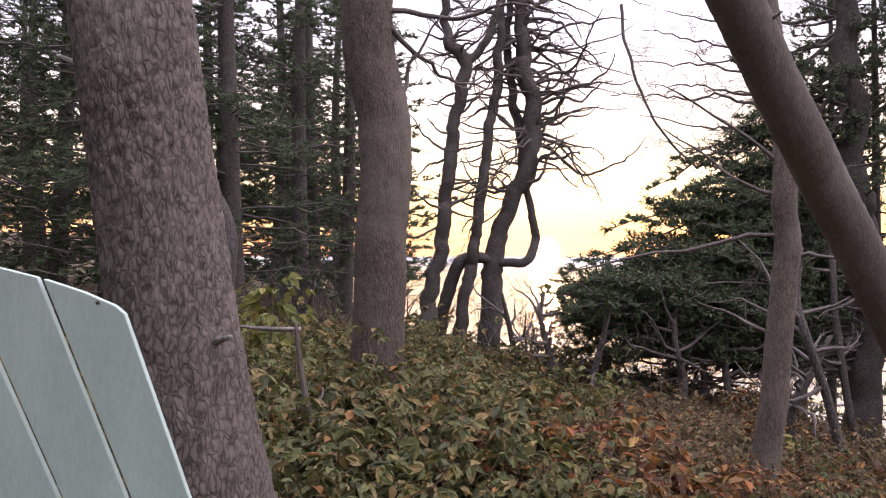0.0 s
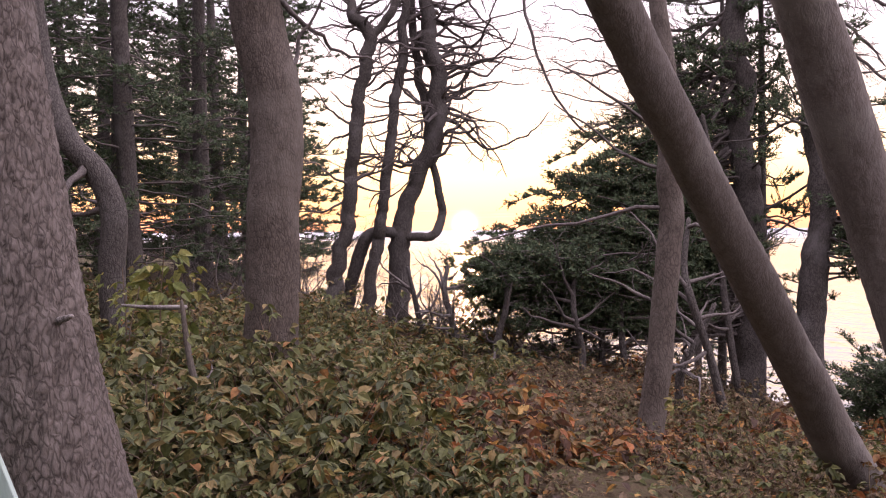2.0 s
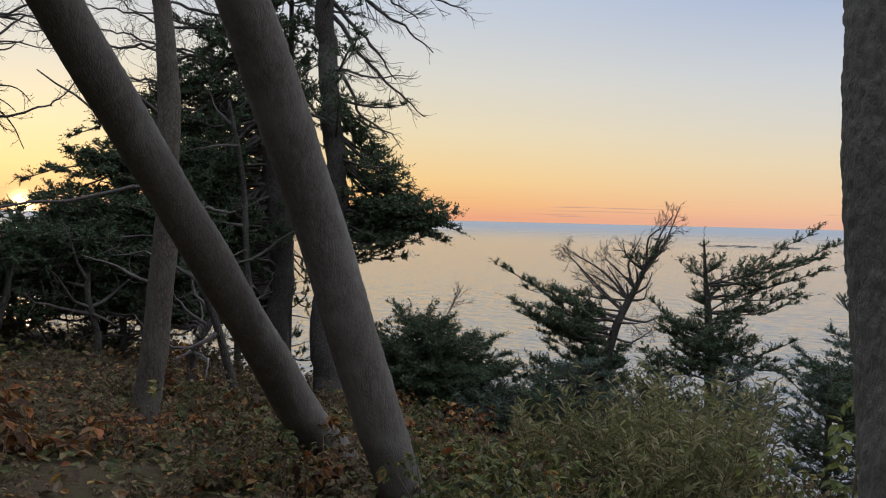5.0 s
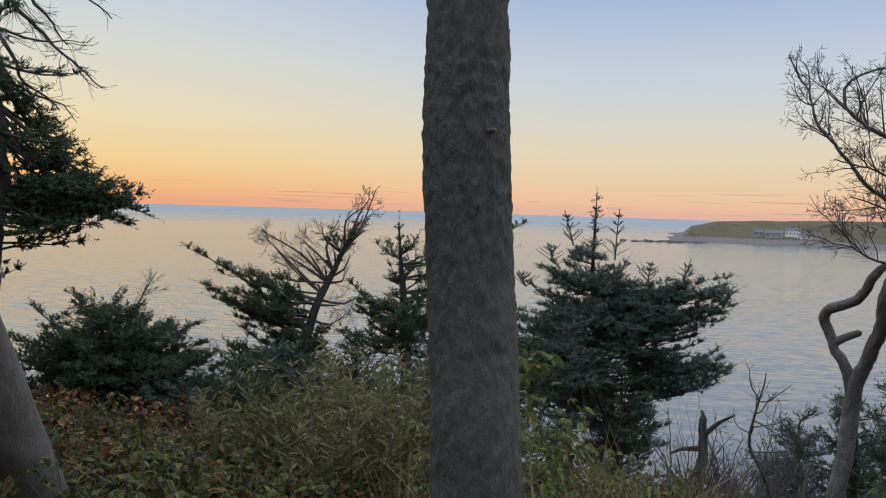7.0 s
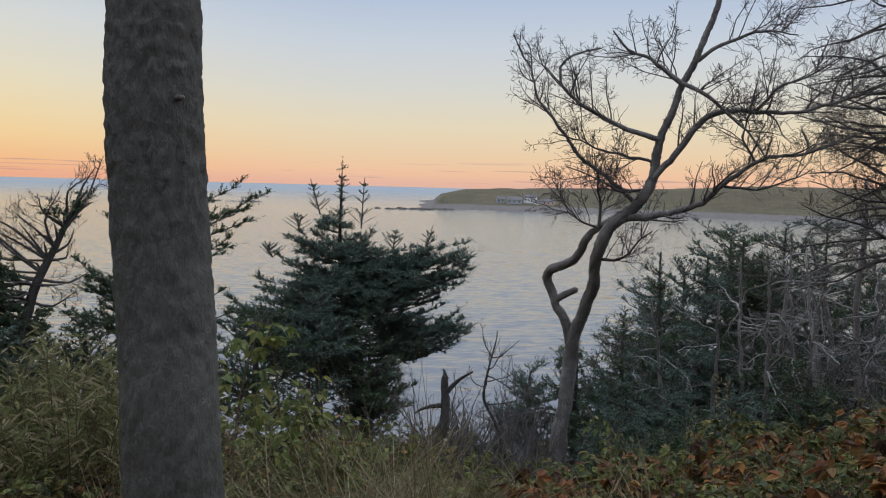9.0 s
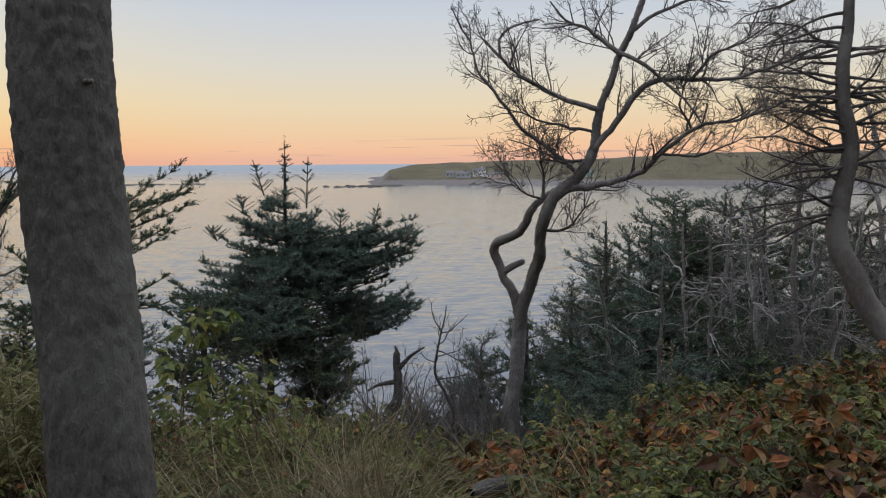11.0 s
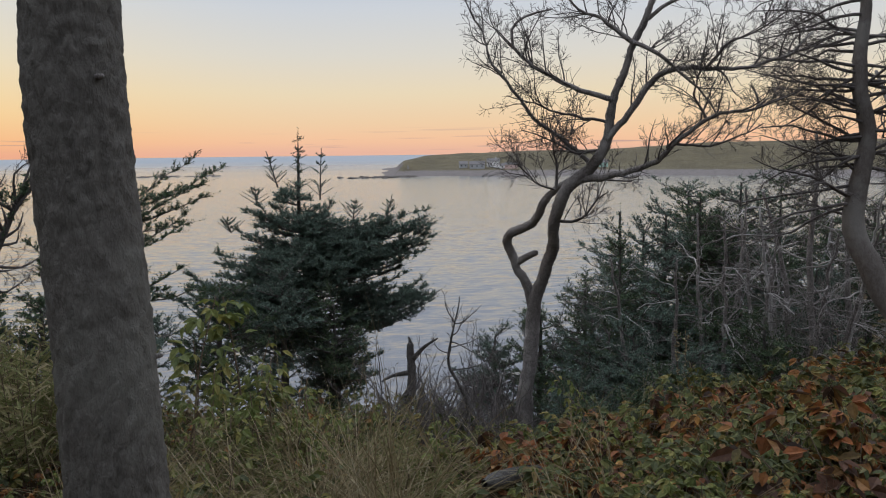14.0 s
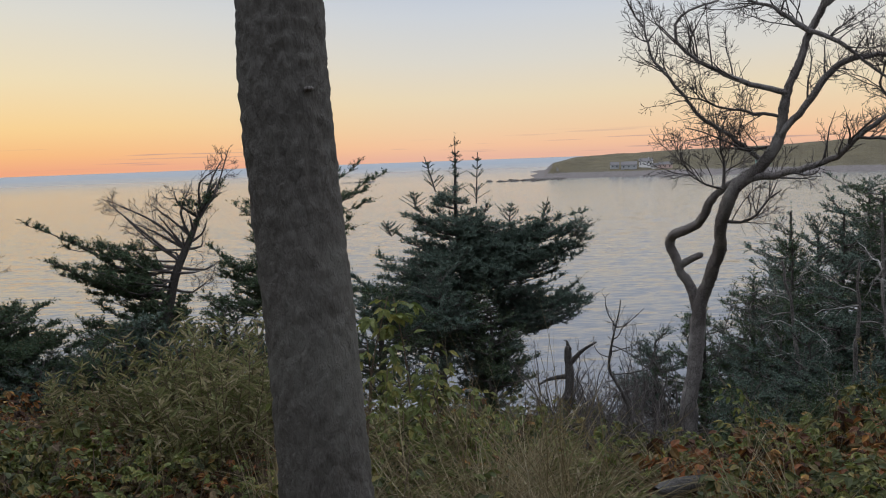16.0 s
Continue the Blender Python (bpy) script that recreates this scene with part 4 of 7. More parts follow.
def big_spruce():
    t = thing("spruce_tree", (4.10, 7.77, -0.59), "broad dark wind-swept spruce with dead upper limbs", "tree")
    _, l1, _ = trunk_mesh("trunk", [(4.07, 7.78, -0.72), (4.16, 7.78, 0.16), (4.20, 7.80, 1.11), (4.14, 7.86, 2.05), (4.09, 7.92, 2.99), (4.07, 7.97, 3.93), (4.03, 8.07, 5.82)], [0.17, 0.15, 0.14, 0.13, 0.12, 0.10, 0.06], BARK_DARK, t, 14, 0.08, 0.06, 0.3, 71.0, kink=0.04)
    _, l2, _ = trunk_mesh("trunk", [(4.50, 7.16, -0.49), (4.45, 7.21, 0.23), (4.51, 7.22, 0.95), (4.60, 7.22, 1.85), (4.50, 7.30, 2.75), (4.48, 7.35, 3.83), (4.46, 7.42, 5.33)], [0.16, 0.14, 0.12, 0.11, 0.10, 0.09, 0.05], BARK_DARK, t, 14, 0.08, 0.06, 0.3, 72.0, kink=0.04)
    at = lambda line, f: line[int(f * (len(line) - 1))]
    tips = [((1.11, 8.48, 0.81), 0.40), ((1.34, 8.50, 1.10), 0.45), ((1.66, 8.70, 1.46), 0.5), ((1.81, 8.87, 1.74), 0.55), ((1.45, 8.10, 0.61), 0.36), ((1.87, 7.92, 0.58), 0.36), ((2.22, 8.47, 1.77), 0.55), ((2.40, 8.19, 2.07), 0.6), ((2.23, 8.49, 2.20), 0.62),
            ((2.65, 8.20, 2.38), 0.66), ((2.32, 7.84, 0.83), 0.4), ((2.66, 7.80, 0.71), 0.4), ((2.71, 7.59, 1.42), 0.5), ((2.50, 7.67, 1.24), 0.48), ((1.80, 7.87, 1.24), 0.48), ((2.19, 7.81, 1.41), 0.5), ((2.78, 7.80, 1.88), 0.58), ((2.93, 8.09, 2.63), 0.7), ((1.82, 8.61, 0.91), 0.44), ((2.27, 8.42, 1.04), 0.44), ((3.23, 7.98, 0.62), 0.4)]
    for tip, f in tips:
        s = at(l1, f)
        bough(t, NEEDLE, s, tip, 0.55, 0.25, 0.03, -0.04, 1.1)
        for k in range(1):
            bough(t, NEEDLE, s, s + (np.array(tip) - s) * rng.uniform(0.6, 0.97) + rng.normal(0, 0.17, 3), 0.55, 0.3, 0.02, -0.05, 1.0)
    right = [((5.97, 6.81, 1.29), 0.46), ((5.77, 6.91, 1.56), 0.5), ((5.43, 7.07, 1.77), 0.55), ((5.54, 6.89, 1.25), 0.46), ((5.15, 7.09, 1.98), 0.58), ((5.09, 7.09, 1.43), 0.5), ((5.64, 6.73, 1.20), 0.44), ((4.88, 7.21, 2.10), 0.6)]
    for tip, f in right:
        s = at(l2, f)
        bough(t, NEEDLE, s, tip, 0.42, 0.3, 0.025, -0.02, 1.1)
        for k in range(1):
            bough(t, NEEDLE, s, s + (np.array(tip) - s) * rng.uniform(0.6, 0.95) + rng.normal(0, 0.12, 3), 0.42, 0.3, 0.02, -0.02, 1.1)
    for k in range(46):
        f = rng.uniform(0.42, 0.97)
        b = at(l1 if k % 2 else l2, f)
        tip = b + np.array([rng.uniform(-0.9, 0.7), rng.normal(0, 0.6), rng.uniform(-0.1, 0.5)])
        bough(t, NEEDLE, b, tip, 0.4, 0.3, 0.02, -0.03, 0.9)
    fill_crown(t, NEEDLE, l1, (2.21, 8.01, 1.07), (1.15, 0.7, 0.46), 165, 0.48, 1.0, 0.3, 0.08, 0.75)
    fill_crown(t, NEEDLE, l1, (2.05, 8.10, 0.80), (0.95, 0.55, 0.24), 90, 0.46, 1.0, 0.3, -0.04, 0.75)
    fill_crown(t, NEEDLE, l1, (2.85, 7.95, 1.30), (0.75, 0.6, 0.42), 80, 0.46, 1.0, 0.3, 0.05, 0.75)
    fill_crown(t, NEEDLE, l1, (1.75, 8.00, 1.06), (0.85, 0.6, 0.30), 100, 0.46, 1.0, 0.3, -0.04, 0.75)
    fill_crown(t, NEEDLE, l1, (2.62, 8.20, 0.85), (0.7, 0.6, 0.32), 64, 0.46, 1.0, 0.3, -0.04, 0.75)
    fill_crown(t, NEEDLE, l1, (2.76, 8.20, 1.90), (0.72, 0.5, 0.36), 60, 0.42, 1.0, 0.3, 0.12, 0.75)
    fill_crown(t, NEEDLE, l1, (3.81, 8.12, 2.95), (0.85, 0.6, 0.9), 60, 0.4, 1.0, 0.3, 0.3, 0.75)
    fill_crown(t, NEEDLE, l1, (3.66, 8.02, 1.25), (0.8, 0.5, 0.6), 44, 0.45)
    fill_crown(t, NEEDLE, l2, (5.14, 6.85, 1.45), (0.58, 0.42, 0.20), 64, 0.34, 1.0, 0.3, 0.05, 0.75)
    for p, f in (((5.88, 6.73, 3.72), 0.85), ((5.44, 7.03, 3.62), 0.88), ((5.33, 6.70, 2.52), 0.72), ((5.16, 7.02, 2.93), 0.75), ((5.48, 6.78, 3.22), 0.8), ((4.95, 7.15, 3.95), 0.92), ((5.04, 6.93, 2.29), 0.66)):
        s = at(l2, f)
        q = kinked(curve([s, (s + np.array(p)) / 2 + rng.normal(0, 0.08, 3), p], 0.08), 0.05, p[0] * 9)
        dead = Soup()
        tube(dead, q, np.linspace(0.03, 0.006, len(q)), 5)
        twigs(dead, q, 0.02, 0.62, 2, 0.12, 0.62, 0.02, 0.2, 3)
        dead.object("dead_limb", TWIG, t)
    for k in range(30):
        line = l1 if k % 3 else l2
        s = at(line, rng.uniform(0.25, 0.98))
        q = limb(s, (rng.choice([-1, 1]), rng.normal(-0.3, 0.6), rng.uniform(-0.3, 0.4)), rng.uniform(0.5, 1.5), 0.18, 0.0, 7)
        dead = Soup()
        tube(dead, q, np.linspace(0.018, 0.004, len(q)), 4)
        twigs(dead, q, 0.01, 0.35, 2, 0.16, 0.7)
        dead.object("dead_limb", TWIG, t)
    reach = [(2.15, 8.49, 3.89), (2.03, 8.59, 3.58), (2.22, 8.49, 3.32), (2.45, 8.69, 4.17), (2.10, 8.39, 2.96), (2.55, 8.29, 3.63), (2.29, 8.29, 2.68), (2.70, 8.49, 3.14), (1.86, 8.79, 3.25), (2.55, 8.59, 4.45)]
    reach += [(1.05, 8.10, 0.30), (1.35, 7.90, 0.15), (1.70, 7.90, 0.10), (2.05, 7.95, 0.12), (2.45, 8.00, 0.10)]
    reach += [(1.27, 8.20, 0.61), (1.58, 8.00, 0.52), (1.95, 8.11, 0.45), (2.27, 8.01, 0.41), (2.64, 8.11, 0.40), (1.42, 8.40, 0.83), (1.86, 8.50, 0.58), (2.29, 8.50, 0.52)]
    for p in reach:
        p = np.array(p)
        s = l1[int(np.argmin(abs(l1[:, 2] - (p[2] - (0.25 if p[2] > 2 else -0.25)))))]
        q = kinked(curve([s, (s + p) / 2 + rng.normal(0, 0.1, 3), p], 0.08), 0.06, p[0] * 11)
        dead = Soup()
        tube(dead, q, np.linspace(0.024, 0.005, len(q)), 5)
        twigs(dead, q, 0.016, 0.5, 2, 0.09, 0.75, 0.0, 0.25, 3)
        dead.object("dead_limb", TWIG, t)
    # bare limb that hangs into the gap of sky beside the crown
    t2 = Soup()
    q = kinked(curve([(1.94, 8.58, 4.20), (2.05, 8.51, 3.47), (2.32, 8.36, 2.80), (2.68, 8.30, 2.39)], 0.08), 0.018, 3.0)
    tube(t2, q, np.linspace(0.02, 0.012, len(q)), 5)
    twigs(t2, q, 0.012, 0.6, 3, 0.16, 0.8)
    t2.object("dead_limb", TWIG, t)
    set_back(t, 1.16)


big_spruce()


def spruce(place, label, trunk, radii, boughs, mat, spread=0.45, density=1.0, dead=(), category="tree", group="", bare=0.25, fill=1, masses=(), fine=1.0):
    t = thing("spruce_tree" if category == "tree" else "spruce_shrub", place, label, category, group)
    _, line, _ = trunk_mesh("trunk", trunk, radii, BARK_DARK, t, 10, 0.08, 0.08, 0.3, place[0])
    for tip, f in boughs:
        s = line[int(f * (len(line) - 1))]
        bough(t, mat, s, tip, spread, bare, 0.02, -0.13, density)
        for k in range(fill):
            u = rng.uniform(0.55, 0.95)
            bough(t, mat, s, s + (np.array(tip) - s) * u + rng.normal(0, 0.16, 3), spread, bare, 0.012, -0.05, density)
    for centre, half, n in masses:
        fill_crown(t, mat, line, centre, half, n, spread, density, bare, 0.3, fine)
    top = Soup()
    sites = [(p, unit(rng.normal(0, 1, 3) + np.array([0, 0, 0.6])), 0.1) for p in line[int(len(line) * 0.6)::2] for k in range(5)] + [(line[-1], np.array([0, 0, 1.0]), 0.2)]
    tube(top, line[-3:], [0.01, 0.008, 0.004], 3)
    needles(top, [q[0] for q in sites], [q[1] for q in sites], [q[2] for q in sites], 10, 0.045, 0.009)
    top.object("leader", (TWIG, mat), t, kind="stuff" if category == "shrub" else "")
    for tip, f in dead:
        s = line[int(f * (len(line) - 1))]
        q = curve([s, (s + np.array(tip)) / 2 + rng.normal(0, 0.05, 3), tip], 0.12)
        soup = Soup()
        tube(soup, q, np.linspace(0.022, 0.005, len(q)), 5)
        twigs(soup, q, 0.012, 0.45, 3, 0.10, 0.65)
        soup.object("dead_limb", TWIG, t)
    return t


def shore_spruces():
    # the spruce that leans out over the water
    b = [((12.86, 2.48, 0.43), 0.50), ((12.66, 3.16, 0.58), 0.56), ((12.47, 3.68, 0.42), 0.56), ((12.87, 2.45, -0.66), 0.28), ((12.81, 2.68, -0.42), 0.30), ((12.70, 2.90, -0.60), 0.26), ((11.18, 6.15, -0.55), 0.36), ((11.30, 5.96, -0.22), 0.42), ((11.70, 5.31, 0.36), 0.58), ((11.58, 5.51, 0.03), 0.5), ((12.60, 3.32, -1.65), 0.16), ((12.14, 4.46, -2.08), 0.1),
         ((12.75, 3.00, 0.20), 0.46), ((12.60, 3.40, 0.05), 0.44), ((12.05, 5.10, 0.70), 0.66), ((12.50, 4.05, 0.75), 0.68), ((11.50, 5.60, -0.50), 0.38), ((11.40, 5.30, -0.85), 0.3)]
    t = spruce((12.33, 4.00, -2.32), "wind-shaped dark green spruce leaning over the bay", [(12.31, 3.99, -2.50), (12.36, 4.14, -1.80), (12.41, 4.32, -1.10), (12.38, 4.47, -0.30), (12.42, 4.57, 0.48), (12.42, 4.58, 1.00), (12.42, 4.56, 1.66)], [0.12, 0.11, 0.10, 0.08, 0.045, 0.018, 0.005], b, NEEDLE_BLUE, 0.36, 1.1, bare=0.3, fill=0,
               masses=(((12.25, 4.62, 0.42), (0.45, 0.66, 0.52), 70), ((12.15, 4.62, -0.22), (0.6, 1.22, 0.38), 130), ((11.38, 5.50, -0.64), (0.5, 0.72, 0.34), 64), ((11.70, 4.93, -0.94), (0.55, 0.95, 0.34), 74), ((12.62, 3.55, 0.02), (0.45, 0.80, 0.26), 96), ((12.45, 4.00, 0.18), (0.4, 0.55, 0.22), 36), ((12.84, 2.88, 0.24), (0.3, 0.36, 0.14), 24), ((12.62, 2.94, -0.66), (0.35, 0.48, 0.20), 44), ((11.89, 3.82, -1.66), (0.5, 0.66, 0.30), 44)))
    # upright young shoots over the crown
    for k, (a, z) in enumerate((((12.42, 4.58, 0.70), (12.42, 4.56, 1.70)), ((12.46, 4.24, 0.75), (12.47, 4.20, 1.53)), ((12.27, 4.85, 0.95), (12.21, 4.99, 1.49)), ((12.72, 3.27, 0.25), (12.76, 3.17, 0.83)), ((12.86, 2.80, 0.20), (12.91, 2.67, 0.53)), ((12.56, 3.74, 0.45), (12.57, 3.69, 0.77)), ((12.05, 5.10, 0.70), (12.04, 5.12, 0.98)), ((11.72, 5.36, 0.30), (11.70, 5.40, 0.52)))):
        soup = Soup()
        q = curve([a, (np.array(a) + np.array(z)) / 2 + rng.normal(0, 0.01, 3), z], 0.06)
        tube(soup, q, np.linspace(0.014, 0.005, len(q)), 5)
        at, ways, lens = [*q[:-1]], [*np.diff(q, axis=0)], [0.07] * (len(q) - 1)
        for f, r in ((0.12, 0.24), (0.3, 0.2), (0.5, 0.16), (0.7, 0.11), (0.86, 0.07)):
            p = q[int(f * (len(q) - 1))]
            for c in range(4):
                turn = c * 1.571 + k + f * 7
                way = np.array([math.cos(turn), math.sin(turn), rng.uniform(0.45, 0.9)]) * r * rng.uniform(0.7, 1.2)
                tube(soup, [p, p + way * 0.5, p + way], (0.006, 0.005, 0.003), 3)
                at += [p + way * 0.15, p + way * 0.6]
                ways += [way, way]
                lens += [0.5 * r, 0.45 * r]
        needles(soup, at, ways, lens, 14, 0.026, 0.006)
        soup.object("leader", (TWIG, NEEDLE_BLUE), t)
    # second spruce, half hidden by the upright trunk
    b = [((10.72, 4.90, 1.27), 0.75), ((10.62, 5.01, 0.93), 0.7), ((10.56, 5.11, 1.08), 0.75), ((10.41, 5.28, 0.68), 0.6), ((9.26, 6.55, 0.26), 0.45), ((9.18, 6.69, 0.41), 0.5), ((9.30, 6.47, -0.12), 0.35), ((10.14, 5.67, 0.67), 0.6), ((9.92, 5.59, -0.01), 0.4), ((9.65, 6.38, 0.64), 0.65), ((9.88, 6.07, 0.81), 0.7), ((9.79, 5.79, 0.29), 0.5), ((9.23, 6.20, -0.31), 0.3), ((9.44, 5.89, -0.30), 0.3), ((9.70, 5.51, -0.44), 0.28), ((8.93, 6.64, -0.26), 0.3), ((9.45, 6.10, 0.13), 0.45), ((9.62, 5.84, -0.09), 0.4), ((9.63, 6.43, 0.96), 0.8), ((9.86, 6.11, 1.01), 0.82), ((9.22, 6.61, 0.11), 0.4), ((10.27, 5.26, -0.01), 0.45), ((10.39, 5.05, -0.31), 0.35)]
    spruce((9.66, 6.03, -1.05), "small dark spruce behind the upright trunk", [(9.66, 6.03, -1.13), (9.67, 6.08, -0.51), (9.67, 6.14, 0.19), (9.66, 6.21, 0.81), (9.66, 6.25, 1.24)], [0.09, 0.08, 0.06, 0.03, 0.012], b, NEEDLE, 0.36, 1.0, bare=0.2, masses=(((9.61, 6.03, -0.03), (0.7, 0.6, 0.55), 34),))
    # half-dead spruce
    b = [((7.28, 7.70, 0.87), 0.45), ((7.35, 7.57, 0.45), 0.4), ((7.62, 7.38, 0.66), 0.45), ((7.85, 7.22, 0.59), 0.5), ((7.67, 7.43, 0.23), 0.35), ((7.53, 7.48, 0.38), 0.35), ((7.94, 7.21, 0.15), 0.4), ((8.19, 7.07, 0.51), 0.5), ((7.85, 7.32, -0.14), 0.25), ((8.13, 7.09, -0.22), 0.25), ((8.22, 6.98, 0.01), 0.3), ((9.09, 6.53, 1.11), 0.85), ((8.98, 6.68, 1.03), 0.8), ((8.61, 6.75, -0.23), 0.2)]
    d = [((9.25, 6.34, 1.67), 0.75), ((9.28, 6.46, 1.57), 0.9), ((8.99, 6.35, 1.42), 0.85), ((8.89, 6.66, 1.26), 0.7), ((8.13, 7.39, 1.12), 0.55), ((8.23, 7.23, 0.94), 0.55), ((8.55, 6.93, 0.88), 0.6), ((8.96, 6.51, 0.81), 0.65), ((9.11, 6.42, 0.28), 0.5), ((8.79, 6.53, 0.15), 0.45), ((8.49, 6.81, 0.44), 0.55), ((8.62, 6.64, 0.67), 0.6), ((8.22, 7.43, 1.10), 0.6), ((8.58, 7.07, 1.02), 0.7), ((8.84, 6.70, 0.88), 0.72), ((8.91, 6.56, 0.59), 0.6), ((9.02, 6.53, 0.05), 0.4), ((8.38, 7.17, 0.79), 0.6), ((8.70, 6.87, 0.73), 0.7), ((8.76, 6.84, 1.18), 0.8)]
    spruce((8.35, 6.89, -0.89), "half-dead spruce with bare upper twigs over the water", [(8.33, 6.91, -0.96), (8.40, 6.84, -0.59), (8.54, 6.84, -0.24), (8.62, 6.77, 0.14), (8.83, 6.68, 0.58), (9.04, 6.59, 1.04), (9.14, 6.47, 1.27)], [0.08, 0.07, 0.06, 0.05, 0.04, 0.025, 0.01], b, NEEDLE, 0.34, 1.0, d, bare=0.3, masses=(((7.74, 7.36, 0.44), (0.45, 0.5, 0.4), 11), ((8.02, 7.09, 0.01), (0.55, 0.5, 0.3), 16), ((8.21, 6.96, -0.36), (0.7, 0.6, 0.3), 28)))
    # low dark bush
    b = []
    for k in range(20):
        a, u = rng.uniform(0, 2 * math.pi), rng.uniform(0.25, 1.0)
        c = np.array((7.03, 8.81, -0.66))
        b.append((c + np.array([math.cos(a) * 1.35 * u, math.sin(a) * 0.9 * u, 0.95 * math.sqrt(max(0, 1 - u * u)) * rng.uniform(0.6, 1.0) - 0.25]), rng.uniform(0.2, 0.9)))
    b += [((7.68, 7.70, -0.53), 0.5), ((7.55, 7.93, -0.18), 0.6), ((6.44, 9.72, 0.04), 0.7), ((6.74, 9.31, 0.20), 0.9), ((7.76, 7.57, -0.75), 0.4)]
    spruce((7.01, 8.77, -1.40), "rounded dark spruce bush on the slope", [(7.01, 8.76, -1.54), (7.02, 8.79, -1.03), (7.01, 8.84, -0.52), (6.98, 8.93, -0.08)], [0.09, 0.08, 0.05, 0.02], b, NEEDLE, 0.42, 1.0, [((8.04, 9.38, 0.43), 0.7)], bare=0.15, fill=0, fine=0.8, masses=(((6.96, 8.75, -0.53), (1.15, 1.15, 0.72), 150), ((7.36, 7.79, -0.75), (0.55, 0.6, 0.38), 40), ((6.45, 9.46, -0.74), (0.6, 0.6, 0.55), 36)))


shore_spruces()

# ---- the twisted bare tree and the thicket beyond it ----


